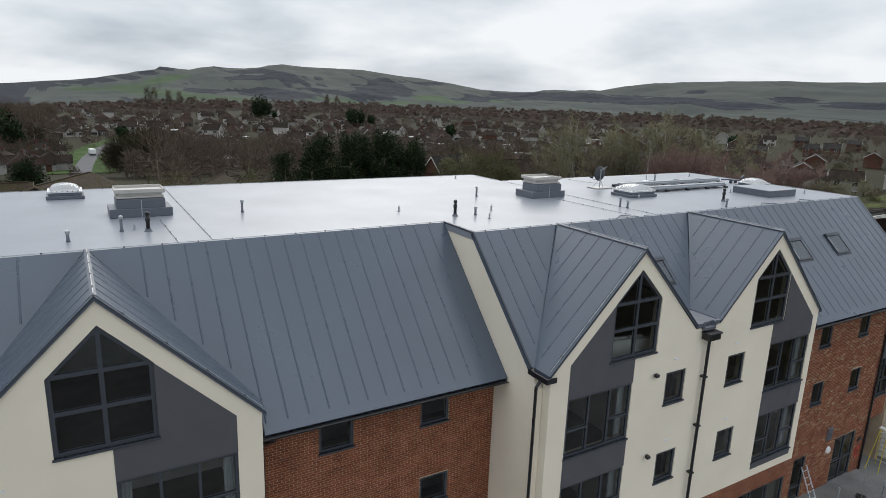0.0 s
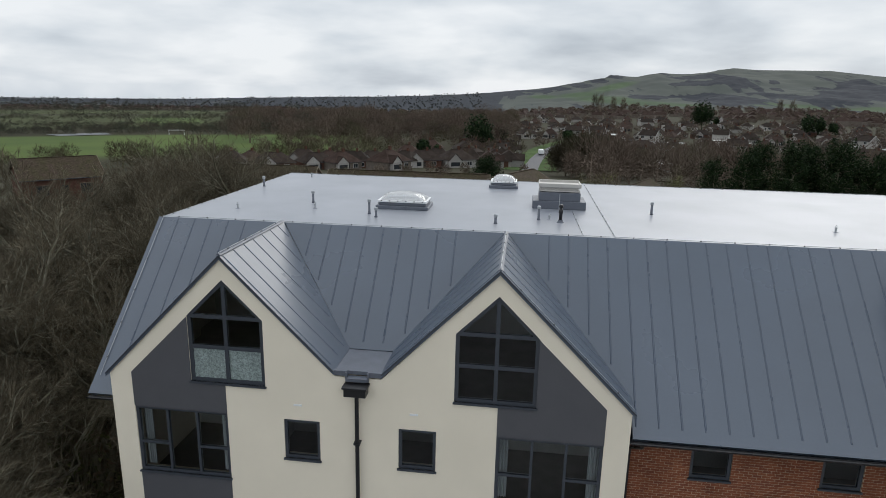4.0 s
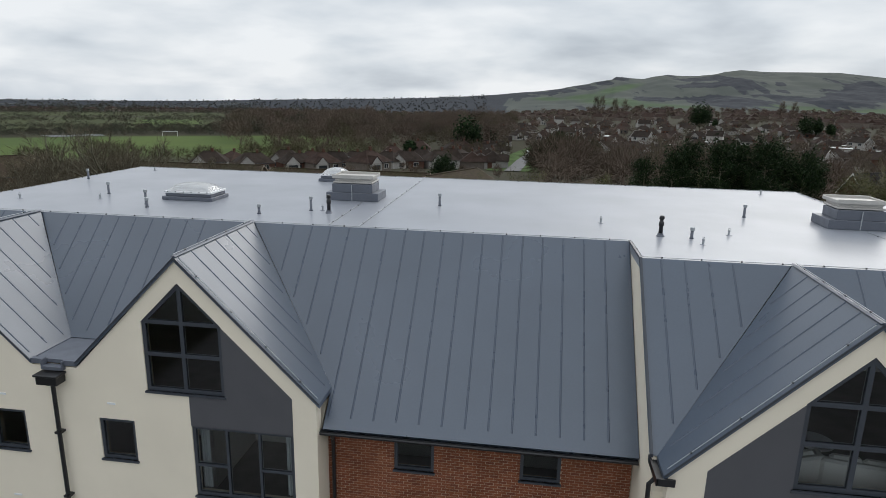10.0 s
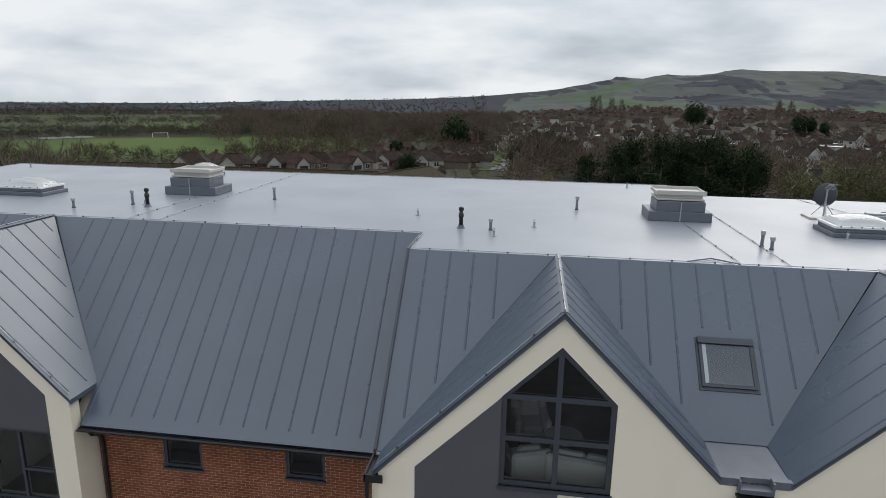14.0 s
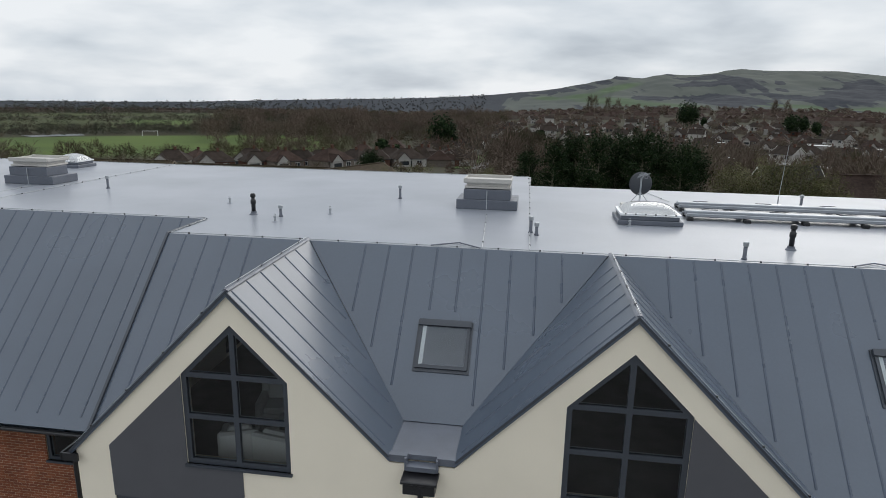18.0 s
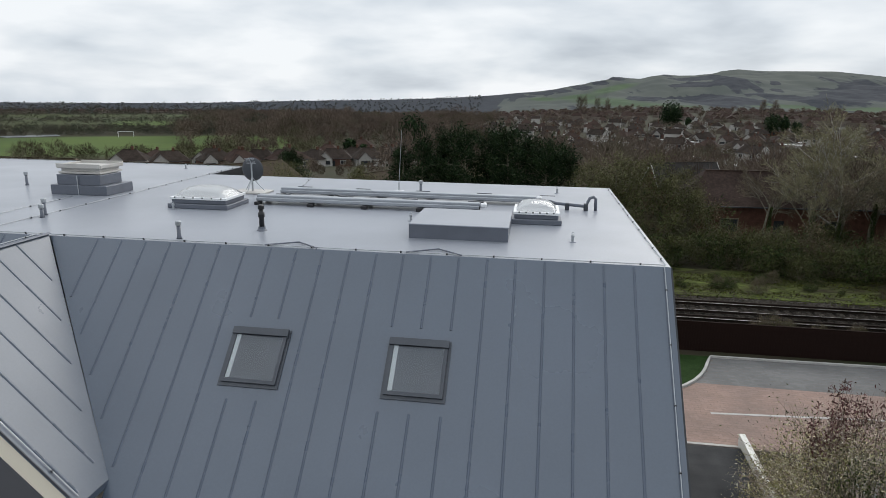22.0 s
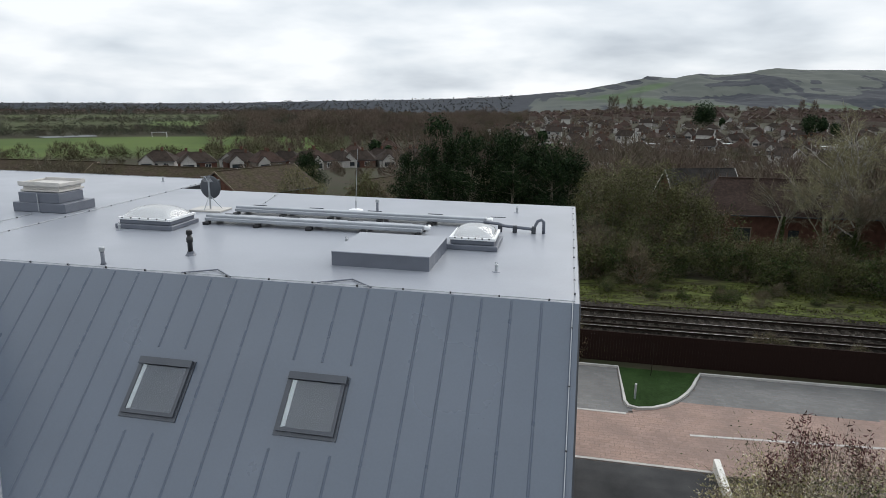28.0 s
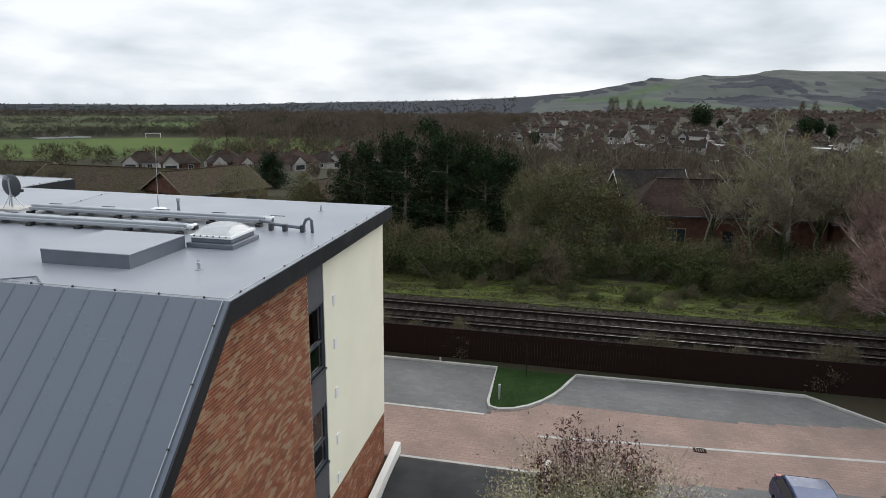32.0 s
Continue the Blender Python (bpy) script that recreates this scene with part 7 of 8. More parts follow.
def dwelling(name, label, w, d, hw, hr, hip, wall_m, roof_m, bay=True, far=False, group="houses of the estate", barge=None, stack=True):
    """A house w wide along x, d deep along y, front towards -y; hip: how far the ridge stops short of the ends."""
    t = thing(name, label, "house", group=group)
    o = 0.35
    part("wall", boxes((-w / 2, w / 2, -d / 2, d / 2, -1.0, hw)), wall_m, t)
    r = w / 2 - hip
    zr, ze = hw + hr, hw - 0.05
    vs = [(-w / 2 - o, -d / 2 - o, ze), (w / 2 + o, -d / 2 - o, ze), (w / 2 + o, d / 2 + o, ze), (-w / 2 - o, d / 2 + o, ze), (-r - (o if hip == 0 else 0), 0, zr), (r + (o if hip == 0 else 0), 0, zr)]
    fs = [(0, 1, 5, 4), (2, 3, 4, 5), (3, 0, 4), (1, 2, 5), (3, 2, 1, 0)]
    if hip == 0:
        fs = [(0, 1, 5, 4), (2, 3, 4, 5), (3, 2, 1, 0)]
        n = len(vs)
        vs += [(-w / 2, -d / 2, hw), (-w / 2, d / 2, hw), (-w / 2, 0, zr - 0.12), (w / 2, -d / 2, hw), (w / 2, d / 2, hw), (w / 2, 0, zr - 0.12)]
    roof_ob = mesh_ob("roof", vs, fs, roof_m, t)
    if hip == 0:
        part("gable", plate([(-d / 2, hw), (d / 2, hw), (0, zr - 0.15)], [], lambda u, v, q: (-w / 2 + q, u, v), 0.2), wall_m, t)
        part("gable", plate([(-d / 2, hw), (d / 2, hw), (0, zr - 0.15)], [], lambda u, v, q: (w / 2 - 0.2 + q, u, v), 0.2), wall_m, t)
        for s in (-1, 1):
            x = s * (w / 2 + o)
            part("bargeboard", plate([(-d / 2 - o, ze - 0.02), (0, zr + 0.03), (d / 2 + o, ze - 0.02), (d / 2 + o, ze - 0.2), (0, zr - 0.17), (-d / 2 - o, ze - 0.2)], [], lambda u, v, q, x=x: (x - 0.02 + q, u, v), 0.05), barge or M_BARGE, roof_ob)
    if stack:
        part("chimney", boxes((r * 0.5 - 0.35, r * 0.5 + 0.35, -0.3, 0.3, zr - 0.5, zr + 0.9), (r * 0.5 - 0.42, r * 0.5 + 0.42, -0.37, 0.37, zr + 0.78, zr + 0.9)), M_HWALL[1], t)
    if not far:
        part("ridge_tiles", boxes((-r, r, -0.12, 0.12, zr - 0.05, zr + 0.06)), roof_m, roof_ob)
        part("gutter", boxes((-w / 2 - o, w / 2 + o, -d / 2 - o - 0.08, -d / 2 - o, ze - 0.08, ze + 0.03)), M_FASCIA, t)
    floors = 0 if far else 2 if hw > 4 else 1
    if far:
        part("window", boxes(*((x - 0.8, x + 0.8, -d / 2 - 0.04, -d / 2 + 0.05, 0.9 + f * 2.6, 2.1 + f * 2.6) for x in (-w * 0.27, w * 0.27) for f in range(2 if hw > 4 else 1))), M_HWIN, t)
    for f in range(floors):
        for x in (-w * 0.27, w * 0.27):
            z = 0.9 + f * 2.6
            wf = part("window", boxes((x - 0.85, x + 0.85, -d / 2 - 0.06, -d / 2 + 0.05, z - 0.08, z + 1.28)), barge or M_BARGE, t)
            part("pane", boxes((x - 0.75, x - 0.04, -d / 2 - 0.08, -d / 2 - 0.05, z, z + 1.2)), M_HWIN, wf)
            part("pane", boxes((x + 0.04, x + 0.75, -d / 2 - 0.08, -d / 2 - 0.05, z, z + 1.2)), M_HWIN, wf)
    part("door", boxes((-0.45, 0.45, -d / 2 - 0.06, -d / 2 + 0.05, 0, 2.05)), M_HWIN, t)
    if bay and hip and far:
        part("front_bay", boxes((-w * 0.4, -w * 0.16, -d / 2 - 0.8, -d / 2 + 0.1, 0.0, hw + 0.7)), M_HWALL[0], t, "white front bay")
    if bay and hip and not far:
        # projecting front gable with a white face
        bw, bp = w * 0.40, 1.1
        x = -w * 0.24
        bx = part("front_bay", boxes((x - bw / 2, x + bw / 2, -d / 2 - bp, -d / 2 + 0.1, -1, hw)), M_HWALL[0], t)
        zb = hw + bw * 0.5 * 0.95
        part("bay_gable", plate([(x - bw / 2, hw - 0.02), (x + bw / 2, hw - 0.02), (x, zb)], [], lambda u, v, q: (u, -d / 2 - bp + q, v), 0.15), M_HWALL[0], t)
        yb = -d / 2 - bp - 0.25
        mesh_ob("bay_roof", [(x - bw / 2 - 0.3, yb, hw - 0.25), (x, yb, zb + 0.1), (x + bw / 2 + 0.3, yb, hw - 0.25), (x - bw / 2 - 0.3, -d / 2 + 1.6, hw - 0.25), (x, -d / 2 + 2.6, zb + 0.1), (x + bw / 2 + 0.3, -d / 2 + 1.6, hw - 0.25)],
                [(0, 1, 4, 3), (1, 2, 5, 4)], roof_m, t)
        part("bay_window", boxes((x - bw * 0.36, x + bw * 0.36, -d / 2 - bp - 0.04, -d / 2 - bp + 0.05, 0.9, 2.1)), M_HWIN, t)
    return t


HR = random.Random(77)
kinds = [dwelling("bungalow", "brown-roofed bungalow with a white front gable", 10.5, 8.5, 2.7, 3.0, 3.4, M_HWALL[0], M_TILE[0]),
         dwelling("bungalow", "red-brown hipped bungalow with pale walls", 9.5, 8.5, 2.7, 3.1, 3.6, M_HWALL[2], M_TILE[1]),
         dwelling("house", "two-storey house with white walls and a brown gable roof", 8.5, 7.5, 5.0, 2.7, 0, M_HWALL[0], M_TILE[0]),
         dwelling("house", "two-storey brick house with a grey roof", 8.0, 7.5, 5.0, 2.5, 0, M_HWALL[1], M_TILE[2]),
         dwelling("bungalow", "bungalow with a dark hipped roof", 11, 8, 2.7, 2.8, 3.0, M_HWALL[1], M_TILE[0])]
kinds += [dwelling("bungalow", "distant brown-roofed bungalow with white walls", 10.5, 8.5, 2.7, 3.0, 3.4, M_HWALL[0], M_TILE[0], far=True),
          dwelling("bungalow", "distant red-brown hipped bungalow", 9.5, 8.5, 2.7, 3.1, 3.6, M_HWALL[2], M_TILE[1], far=True),
          dwelling("house", "distant gabled house with white walls", 8.5, 7.5, 5.0, 2.7, 0, M_HWALL[0], M_TILE[0], far=True),
          dwelling("house", "distant brick house with a grey roof", 8.0, 7.5, 5.0, 2.5, 0, M_HWALL[1], M_TILE[2], far=True),
          dwelling("bungalow", "distant bungalow with a dark hipped roof", 11, 8, 2.7, 2.8, 3.0, M_HWALL[1], M_TILE[0], far=True)]
used_k = set()


def place_house(k, x, y, rz, s=1.0):
    m = pose(x, y, float(land_height(x, y)), 0, 0, rz) @ Matrix.Diagonal((s, s, s, 1))
    o = copy_thing(kinds[k], Matrix.Identity(4)) if k in used_k else kinds[k]
    used_k.add(k)
    o.matrix_basis = m
    return o


def polar(az, r):
    a = radians(az)
    return EYE[0] + r * math.sin(a), EYE[1] + r * math.cos(a)


count = 0
house_spots = []
# curved rows of the estate
for r, az0, az1 in ((203, -9, -1.5), (224, -15, -1), (248, -9, 0), (240, 7, 44), (268, 4, 46), (300, -2, 46), (334, -3, 46), (370, -3, 46), (410, -3, 46), (452, -3, 46), (498, -3, 46), (548, -3, 46), (604, -3, 46)):
    step = math.degrees((10.5 if r < 230 else 13.0 if r < 420 else 15.0) / r)
    az = az0 + HR.uniform(0, step)
    while az < az1:
        if not (-2.2 < az < 4.6 and r < 345) and HR.random() < (0.85 if r < 460 else 0.7):
            house_spots.append((az, r + 10 * math.sin(az * 0.11 + r) + HR.uniform(-4, 4), HR.choice((0, 0, 0, 1, 1, 1, 4, 4, 4, 2) if az > 0 else (0, 1, 0, 4)), -az + HR.choice((0, 0, 25, -25, 90, 180)) + HR.uniform(-8, 8)))
        az += step
for az, r, k, rz in ((-26.6, 197, 0, 20), (-24.7, 203, 1, -30), (-22.9, 184, 4, 35), (-20.3, 206, 0, 15), (-18.1, 206, 1, 40), (-15.9, 200, 4, 10), (-14.2, 204, 0, 22), (-12.8, 186, 1, 60), (-11.2, 205, 0, -25), (-9.6, 207, 4, 15), (-17.0, 187, 1, 45), (-19.3, 190, 4, 40)):
    house_spots.insert(0, (az, r, k, rz))
for r in (222, 243, 266, 290, 316):
    for az in (-4.9, -3.3, -1.9):
        house_spots.insert(0, (az + HR.uniform(-0.3, 0.3), r + HR.uniform(-3, 3), HR.choice((0, 1, 4)), HR.choice((75, 90, 100))))
# terraces farther east
for r in (190, 222, 258, 300, 345, 400, 470):
    step = math.degrees(9.5 / r)
    az = 46 + HR.uniform(0, step)
    while az < 76:
        if HR.random() < 0.6:
            house_spots.insert(0, (az, r + HR.uniform(-3, 3), HR.choice((2, 3, 2, 3, 0)), -az + HR.choice((0, 0, 90)) + HR.uniform(-4, 4)))
        az += step
for az, r, k, rz in house_spots[:600]:
    x, y = polar(az, r)
    if y > 80:
        place_house(k if r < 415 else k + 5, x, y, rz, HR.uniform(0.9, 1.05))
# nearer houses just beyond the line
terr = dwelling("terraced_house", "long brown mossy tiled roof over brick walls", 19, 9, 2.2, 2.6, 0, M_HWALL[1], M_TILE[3], bay=False, group="long roofs beyond the railway", barge=M_TIMBER, stack=False)
terr.matrix_basis = pose(-24.5, 57.5, 0.4, 0, 0, 1)
o = copy_thing(terr, Matrix.Identity(4))
o.matrix_basis = pose(-47, 61, 0.1, 0, 0, 4)
g1 = dwelling("brick_house", "brick house with a broad mossy tiled gable roof", 10.5, 9.0, 2.9, 2.3, 0, M_HWALL[1], M_TILE[3], bay=False, group="long roofs beyond the railway", barge=M_TIMBER, stack=False)
g1.matrix_basis = pose(-11.9, 56.7, 0.4, 0, 0, 64)
o = copy_thing(g1, Matrix.Identity(4))
o.matrix_basis = pose(3.2, 60.2, 0.4, 0, 0, 64) @ Matrix.Diagonal((0.75, 0.62, 0.82, 1))
w1 = copy_thing(g1, Matrix.Identity(4))
w1.matrix_basis = pose(-73, 60, -0.4, 0, 0, 50) @ Matrix.Diagonal((0.9, 0.8, 1.05, 1))
red = dwelling("brick_house", "red brick house with a red-brown tiled roof behind bare trees", 17, 8, 3.4, 2.9, 2.5, M_HWALL[1], M_TILE[1], bay=False, group="houses behind the trees", barge=M_TIMBER, stack=False)
red.matrix_basis = pose(44.5, 54.5, 0.4, 0, 0, 4)
for x, y, rz, s in ((61.9, 55.6, 4, 1.0), (82, 60, -3, 1.0), (102, 62, 0, 1.0)):
    o = copy_thing(red, Matrix.Identity(4))
    o.matrix_basis = pose(x, y, 0.1, 0, 0, rz) @ Matrix.Diagonal((s, s, s, 1))

dark_bush = evergreen(61, 5.0, 3.2)
dark_bush.matrix_basis = pose(-16.4, 82, -0.6)
M_PALELEAF = twig_mat("pale_olive_leaves", [(0.17, 0.17, 0.075), (0.12, 0.125, 0.05), (0.21, 0.20, 0.10), (0.10, 0.09, 0.05)])
mound(62, (-2.8, 48.8, 4.0), (3.0, 2.4, 2.7), (-2.6, 49.5, 0.3), 60, 70, [M_OLIVE, M_PALELEAF], "large shrub with pale olive leaves before the houses", "bush", ls=(0.10, 0.22), lift=0.1, twigm=M_TWIGG, group="shrubs before the houses", ntw=30, cs=(0.3, 0.6))

white = dwelling("house", "house with white-edged gables behind the brick terrace", 8.5, 7.0, 3.6, 2.6, 0, M_HWALL[1], M_TILE[2], bay=False, group="houses behind the trees", stack=False)
white.matrix_basis = pose(39.2, 66.5, 0.3, 0, 0, 24) @ Matrix.Diagonal((1, 0.5, 0.95, 1))

# lane with grass verges and a white van
M_LANE = material("lane_tarmac", (0.11, 0.11, 0.115), 0.9, vary=0.1)
M_GREEN = material("verge_grass", (0.055, 0.095, 0.025), 0.95, vary=0.2, scale=0.1, fine=0.15, fine_scale=2, spec=0.1)


def ribbon(name, w, z, mat, label, pts):
    vs, fs = [], []
    for i, (x, y) in enumerate(pts):
        a, b = Vector(pts[max(i - 1, 0)]), Vector(pts[min(i + 1, len(pts) - 1)])
        d = (b - a).normalized()
        for s in (-1, 1):
            px, py = x - d.y * s * w / 2, y + d.x * s * w / 2
            vs.append((px, py, float(land_height(px, py)) + z))
    fs = [(2 * i, 2 * i + 1, 2 * i + 3, 2 * i + 2) for i in range(len(pts) - 1)]
    return tagged(mesh_ob(name, vs, fs, mat), label, "road", kind="structure")


lane = [polar(0.1 + k / 14 + 3.2 * (k / 14) ** 2, 200 + k * 10.5) for k in range(15)]
ribbon("verge", 17, 0.25, M_GREEN, "green verge along the lane", lane)
ribbon("road", 5.0, 0.32, M_LANE, "grey estate lane", lane)
van = thing("van", "white van on the estate lane", "van", (*lane[6], float(land_height(*lane[6])) + 0.35), 5)
part("body", boxes((-0.95, 0.95, -2.6, 1.6, 0.45, 2.3), (-0.95, 0.95, 1.6, 2.5, 0.45, 1.3), bevel=0.12), M_WHITE, van)
part("windscreen", boxes((-0.85, 0.85, 1.55, 1.75, 1.3, 2.0), bevel=0.03), M_HWIN, van)
part("bumper", boxes((-0.95, 0.95, -2.72, -2.6, 0.4, 0.7)), M_BLACK, van)
for s in (-1, 1):
    for y in (-1.7, 1.6):
        part("wheel", boxes((s * 0.85 - 0.12, s * 0.85 + 0.12, y - 0.33, y + 0.33, 0, 0.66), bevel=0.1), M_BLACK, van)

# white goal and a grey court on the playing field
def on_land(x, y):
    return (x, y, float(land_height(x, y)) + 0.05)


goal = thing("football_goal", "white football goal frame on the playing field", "goal", on_land(-188.6, 290.6), 24)
for s in (-1, 1):
    part("post", boxes((s * 3.66 - 0.09, s * 3.66 + 0.09, -0.09, 0.09, 0, 2.44)), M_WHITE, goal)
part("crossbar", boxes((-3.75, 3.75, -0.09, 0.09, 2.44, 2.62)), M_WHITE, goal)
M_COURT = material("grey_court", (0.17, 0.18, 0.19), 0.9, vary=0.1)
court = mesh_ob("court", [(cx, cy, float(land_height(cx, cy)) + 0.3) for cx, cy in ((-246, 270), (-232, 262), (-219, 282), (-232, 296))], [(0, 1, 2, 3)], M_COURT)
tagged(court, "grey hard court beside the playing field", "court", kind="structure")
# flat pale garages between the estate's houses
M_PALEROOF = material("pale_flat_roof", (0.50, 0.50, 0.49), 0.8, vary=0.1, random_amt=0.25)
gar = thing("garage", "low garage block with a pale flat roof", "garage", group="garages of the estate")
part("wall", boxes((-5.5, 5.5, -2.6, 2.6, -1, 2.2)), M_HWALL[1], gar)
part("roof", boxes((-5.7, 5.7, -2.8, 2.8, 2.2, 2.42)), M_PALEROOF, gar)
for k in range(4):
    part("door", boxes((-5.2 + k * 2.65, -2.75 + k * 2.65, -2.66, -2.58, 0, 2.0)), M_HWALL[0], gar)
GR = random.Random(6)
for k in range(40):
    az, r = GR.uniform(7, 44), GR.uniform(215, 420)
    x, y = polar(az, r)
    o = gar if k == 0 else copy_thing(gar, Matrix.Identity(4))
    o.matrix_basis = pose(*on_land(x, y), 0, 0, -az + GR.choice((0, 0, 12, -15, 85))) @ Matrix.Diagonal((GR.uniform(0.6, 1.5), 1, GR.uniform(0.9, 1.2), 1))

# ---- woods and garden trees, far off ----
def wood(name, spots, mat, label, n, wtw, seed, trunk=True, squash=1.0, round_=False, spray=1.0):
    """Many leafless crowns of fine slivers, as one mass. spots: x, y, height."""
    rng = np.random.RandomState(seed)
    V, F, T, o = [], [], [], 0
    for x, y, h in spots:
        tone = rng.uniform()
        z0 = float(land_height(x, y)) - 0.3
        cw = h * rng.uniform(0.30, 0.46) * squash
        k = n
        u = rng.normal(size=(k, 3))
        u /= np.linalg.norm(u, axis=1)[:, None]
        rad = rng.uniform(0.25, 1.0, (k, 1)) ** 0.5
        c = np.array([x, y, z0 + h * 0.60])
        lump = 1 + 0.28 * np.sin(u[:, :1] * 5 + rng.uniform(0, 6)) * np.cos(u[:, 1:2] * 4 + rng.uniform(0, 6))
        p = c + u * rad * np.array([cw, cw, h * 0.42]) * lump
        d = u + np.array([0, 0, 0.55]) + rng.normal(scale=0.4, size=(k, 3))
        d /= np.linalg.norm(d, axis=1)[:, None]
        s = np.cross(d, rng.normal(size=(k, 3)))
        s /= np.linalg.norm(s, axis=1)[:, None] + 1e-9
        L = h * rng.uniform(0.10, 0.22, (k, 1)) * spray
        w = wtw * rng.uniform(0.6, 1.4, (k, 1))
        if round_:
            # short broad sprays that lie along the rounded crown
            d = np.cross(u, rng.normal(size=(k, 3))) + rng.normal(scale=0.35, size=(k, 3))
            d /= np.linalg.norm(d, axis=1)[:, None]
            s = np.cross(d, u + rng.normal(scale=0.45, size=(k, 3)))
            s /= np.linalg.norm(s, axis=1)[:, None] + 1e-9
            L, w = wtw * rng.uniform(1.6, 3.6, (k, 1)), wtw * rng.uniform(0.7, 1.6, (k, 1))
        V.append(np.stack([p - s * w, p + s * w, p + d * L], 1).reshape(-1, 3))
        T.append(np.full(3 * k, tone))
        F.append(np.arange(3 * k).reshape(-1, 3) + o)
        o += 3 * k
        if trunk:
            r = h * 0.018
            V.append(np.array([(x - r, y - r, z0), (x + r, y - r, z0), (x, y + r, z0), (x, y, z0 + h * 0.75)]))
            T.append(np.full(4, 0.5))
            F.append(np.array([(0, 1, 3), (1, 2, 3), (2, 0, 3)]) + o)
            o += 4
    V, F = np.concatenate(V), np.concatenate(F)
    me = bpy.data.meshes.new(name)
    me.vertices.add(len(V))
    me.vertices.foreach_set("co", V.ravel().astype(np.float32))
    me.loops.add(F.size)
    me.loops.foreach_set("vertex_index", F.ravel().astype(np.int32))
    me.polygons.add(len(F))
    me.polygons.foreach_set("loop_start", np.arange(0, F.size, 3, dtype=np.int32))
    me.update(calc_edges=True)
    me.attributes.new("tone", "FLOAT", "POINT").data.foreach_set("value", np.concatenate(T).astype(np.float32))
    me.materials.append(mat)
    return tagged(new(name, me), label, "woods", kind="stuff")


WR = random.Random(99)


def field_of(n, az0, az1, r0, r1, h0, h1, power=1.0):
    out = []
    for k in range(n):
        x, y = polar(WR.uniform(az0, az1), r0 + (r1 - r0) * WR.random() ** power)
        if y > 56:
            out.append((x, y, WR.uniform(h0, h1)))
    return out


def tone_mat(name, colours):
    """Every tree of a mass has its own tone out of a row of colours."""
    m = twig_mat(name, colours)
    n, l = m.node_tree.nodes, m.node_tree.links
    rp = next(x for x in n if x.bl_idname == "ShaderNodeValToRGB")
    rp.color_ramp.interpolation = "LINEAR"
    at = n.new("ShaderNodeAttribute")
    at.attribute_name = "tone"
    l.new(at.outputs["Fac"], rp.inputs[0])
    return m


M_WOOD = tone_mat("far_brown_woods", [(0.078, 0.062, 0.050), (0.120, 0.089, 0.069), (0.098, 0.075, 0.060), (0.145, 0.113, 0.087), (0.106, 0.094, 0.065), (0.128, 0.097, 0.077)])
M_WOODG = tone_mat("far_olive_woods", [(0.082, 0.076, 0.043), (0.066, 0.059, 0.035), (0.098, 0.090, 0.048), (0.074, 0.064, 0.039)])
M_LANETREE = tone_mat("dense_olive_twigs", [(0.066, 0.060, 0.035), (0.054, 0.047, 0.030), (0.076, 0.066, 0.038), (0.062, 0.054, 0.033)])
M_HEDGE = tone_mat("far_hedges", [(0.062, 0.066, 0.043), (0.082, 0.075, 0.054), (0.076, 0.063, 0.051), (0.058, 0.064, 0.046)])
# bluish grey here is distance haze mixed into the twig colours
M_HAZEWOOD = tone_mat("distant_hazed_woods", [(0.062, 0.070, 0.072), (0.082, 0.087, 0.084), (0.070, 0.073, 0.077), (0.098, 0.098, 0.090)])
wood("garden_trees", field_of(170, 2, 46, 150, 300, 5, 9) + field_of(120, 5, 46, 84, 190, 6, 9.5) + field_of(26, 46, 75, 150, 300, 4, 8) + field_of(12, -24, 0, 120, 175, 2.0, 3.4) + field_of(40, -24, 0, 212, 300, 5, 9), M_WOOD, "bare brown trees between the houses", 420, 0.06, 1)
wood("olive_garden_trees", field_of(45, 4, 50, 130, 300, 5, 10) + field_of(8, 50, 75, 130, 300, 4, 8) + field_of(14, -22, 0, 215, 300, 6, 10), M_WOODG, "olive-twigged trees between the houses", 420, 0.06, 2)
wood("lane_tree", [(*polar(az, r), h) for az, r, h in ((3.2, 172, 9.5), (4.5, 168, 11), (5.9, 172, 11), (7.1, 178, 9), (9.4, 190, 8))], M_LANETREE, "broad olive-brown bare trees beside the lane", 5200, 0.055, 22, squash=1.35)
wood("estate_trees", field_of(760, -4, 76, 300, 760, 4, 8), M_WOOD, "bare brown trees across the estate", 170, 0.22, 3, squash=1.2, round_=True)
def copse(n, az0, az1, r0, r1, h0, h1, ragged=6.0):
    """Trees in uneven drifts that thin out towards the west and the front."""
    out = []
    while len(out) < n:
        az, r = WR.uniform(az0 - ragged, az1), r0 + (r1 - r0) * WR.random()
        q = noise.noise(Vector((az * 0.35, r * 0.012, 4.4)))
        if WR.random() < min(1, max(0.0, (az - az0 + ragged) / ragged)) ** 1.4 * min(1, 0.3 + (r - r0) / 120) * (0.65 + q):
            x, y = polar(az, r)
            out.append((x, y, WR.uniform(h0, h1) * (0.85 + 0.5 * q) * (1.25 if WR.random() < 0.07 else 1)))
    return out


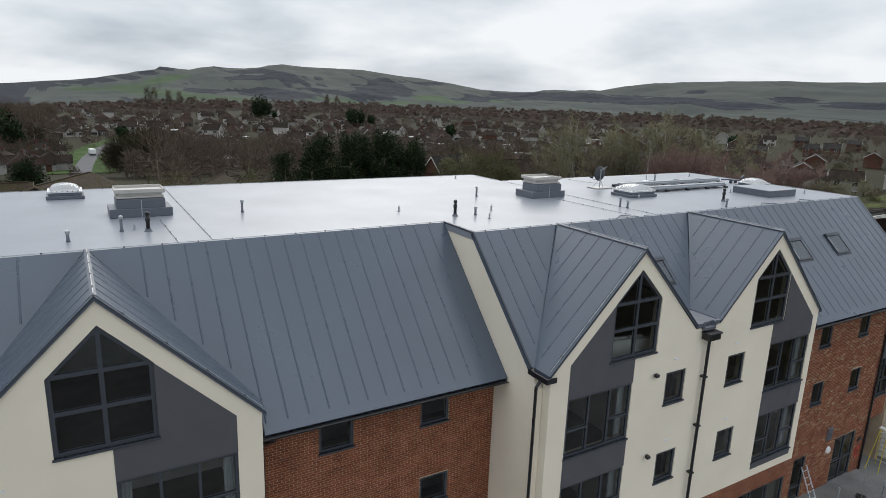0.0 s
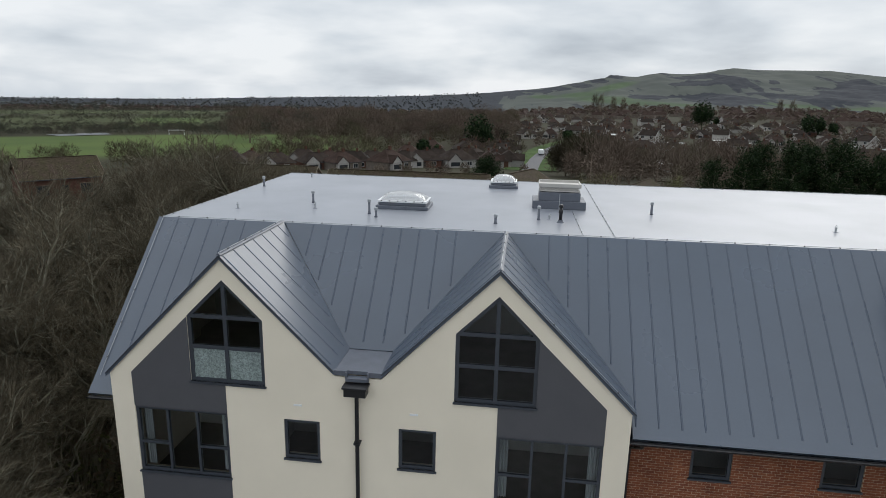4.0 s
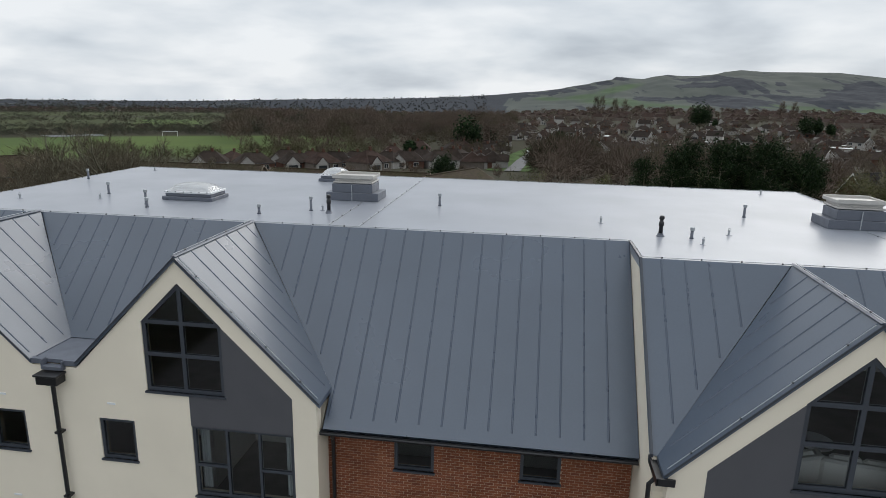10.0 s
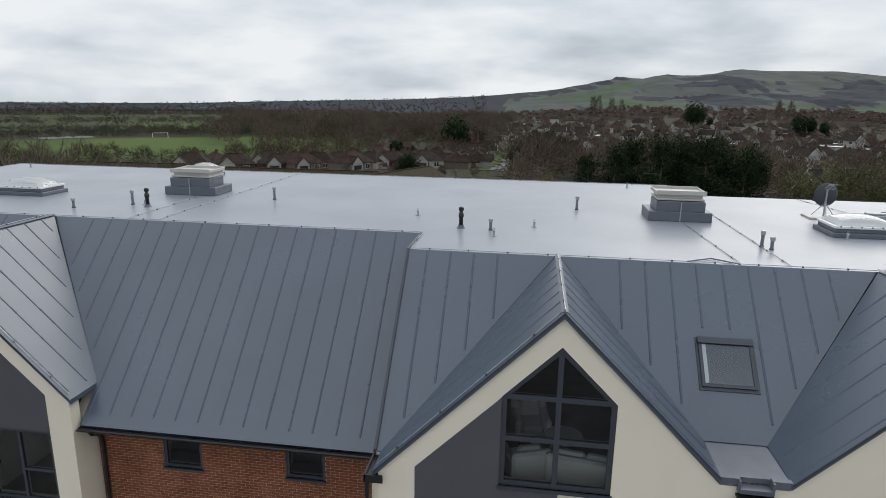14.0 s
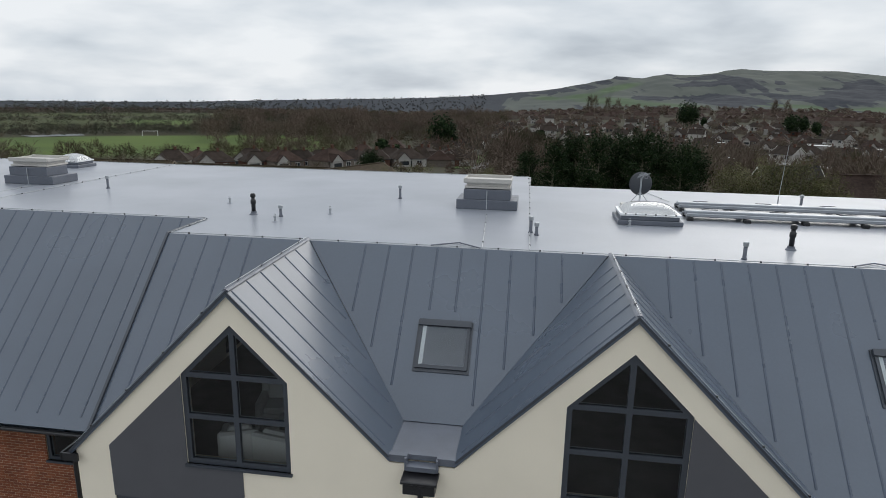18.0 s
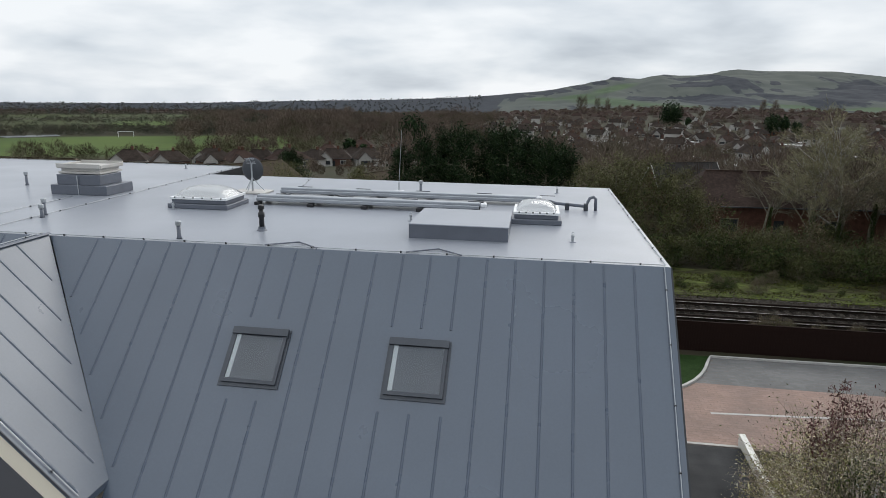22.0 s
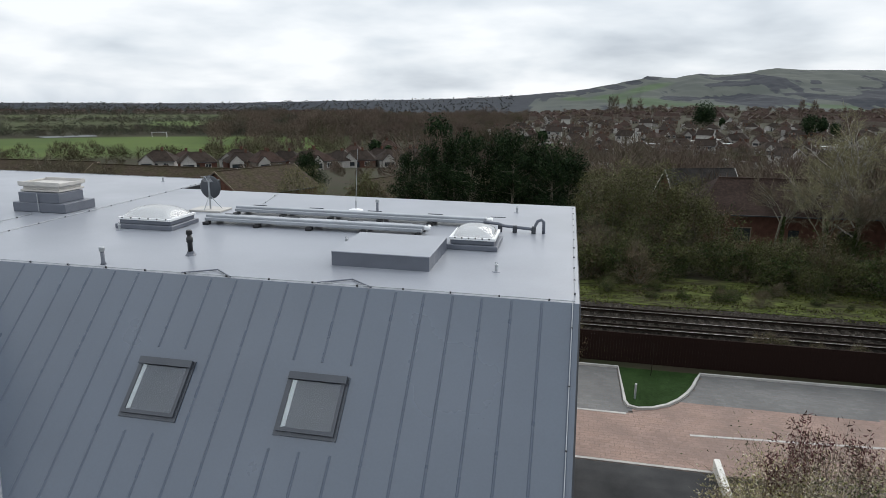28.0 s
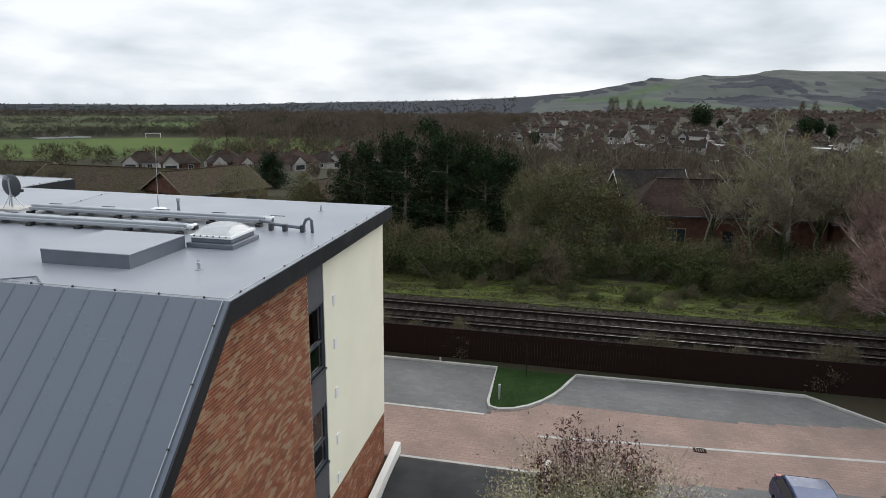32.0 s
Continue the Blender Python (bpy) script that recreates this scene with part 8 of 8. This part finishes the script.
wood("woodland", copse(1000, -21, -1, 285, 860, 7, 13), M_WOOD, "brown leafless woodland", 760, 0.13, 4, squash=1.35, spray=0.45)
wood("olive_woodland", copse(110, -20, -1, 275, 700, 6, 13), M_WOODG, "olive-tinted trees in the woodland", 760, 0.13, 14, squash=1.35, spray=0.45)
wood("far_woodland", field_of(1000, -22, 76, 760, 1300, 5, 9), M_WOOD, "distant brown woodland", 110, 0.5, 5, squash=1.5, round_=True)
hedges = []
for r, az0, az1, hh in ((372, -58, -14, 5), (388, -58, -14, 7), (404, -58, -16, 6), (420, -58, -20, 4.5), (508, -58, -24, 2.6), (440, -58, -36, 1.8), (650, -58, -20, 4), (690, -58, -20, 5), (790, -58, -20, 5), (975, -58, -20, 7), (1000, -58, -20, 8), (1080, -58, -18, 8), (1160, -58, -18, 9), (1260, -58, -18, 9), (1360, -58, -18, 10)):
    az = az0
    while az < az1:
        x, y = polar(az, r + WR.uniform(-4, 4))
        if noise.noise(Vector((az * 0.5, r * 0.1, 2.2))) > -0.28:
            hedges.append((x, y, hh * WR.uniform(0.45, 1.0) if WR.random() < 0.85 else hh * WR.uniform(1.1, 2.0)))
        az += math.degrees(2.6 * max(1, r / 500) / r) * WR.uniform(0.6, 1.4)
wood("hedgerow_trees", hedges, M_HEDGE, "dark hedgerow trees between green fields", 260, 0.17, 6, trunk=False, squash=1.7, spray=0.5)
wood("field_trees", field_of(40, -52, -21, 208, 245, 4.5, 8) + field_of(10, -24, -14, 225, 262, 5, 8), M_WOODG, "bare trees along the playing field", 420, 0.075, 7, squash=1.4)
darks = [(*polar(az, r), h) for az, r, h in ((-4.6, 271, 16), (-3.9, 276, 11), (-2.4, 300, 9), (14.5, 515, 22), (14.8, 520, 18), (14.2, 522, 17), (15.6, 560, 8), (22.2, 480, 15), (23.0, 486, 13), (23.9, 480, 10), (70, 250, 10), (71, 248, 11), (72.5, 250, 11), (-9.5, 246, 7), (-8.2, 243, 5), (31, 380, 9), (55, 400, 9), (3.5, 330, 7))]
wood("dark_conifers", darks, M_EVER, "dark evergreen trees among the houses", 800, 0.42, 8, squash=0.85, round_=True)
wood("poplars", [(*polar(az, 800 + WR.uniform(-20, 20)), WR.uniform(19, 24)) for az in (5.75, 6.25, 7.3, 8.15, 20.15, 21.05)], M_WOOD, "row of tall slim bare poplars", 420, 0.16, 9, squash=0.33)
wood("skyline_trees", field_of(1500, -62, -4, 1380, 2780, 3, 8), M_HAZEWOOD, "distant hedges and copses", 80, 0.5, 10, trunk=False, squash=1.5, round_=True)
# far houses, too many to tell apart
vs, fs = [], []
for az, r in [(WR.uniform(-2, 75), WR.uniform(680, 1150)) for k in range(560)] + [(WR.uniform(-46, -18), WR.uniform(1180, 1290)) for k in range(160)]:
    x, y = polar(az, r)
    z = float(land_height(x, y))
    a = WR.uniform(0, 3.14)
    w, d, h = WR.uniform(4, 7), WR.uniform(3.5, 5), WR.uniform(2.6, 5)
    o = len(vs)
    for u, v, q in ((-w, -d, -1), (w, -d, -1), (w, d, -1), (-w, d, -1), (-w, -d, h), (w, -d, h), (w, d, h), (-w, d, h), (-w * 0.7, 0, h + 3), (w * 0.7, 0, h + 3)):
        vs.append((x + u * math.cos(a) - v * math.sin(a), y + u * math.sin(a) + v * math.cos(a), z + q))
    fs += [tuple(o + i for i in f) for f in ((0, 1, 5, 4), (1, 2, 6, 5), (2, 3, 7, 6), (3, 0, 4, 7), (4, 5, 9, 8), (6, 7, 8, 9), (5, 6, 9), (7, 4, 8))]
me_ob = mesh_ob("far_houses", vs, fs, M_HWALL[2])
me_ob.data.materials.append(M_TILE[1])
me_ob.data.polygons.foreach_set("material_index", [0 if i % 8 < 4 else 1 for i in range(len(fs))])
tagged(me_ob, "distant houses with brown roofs", "houses", kind="stuff")
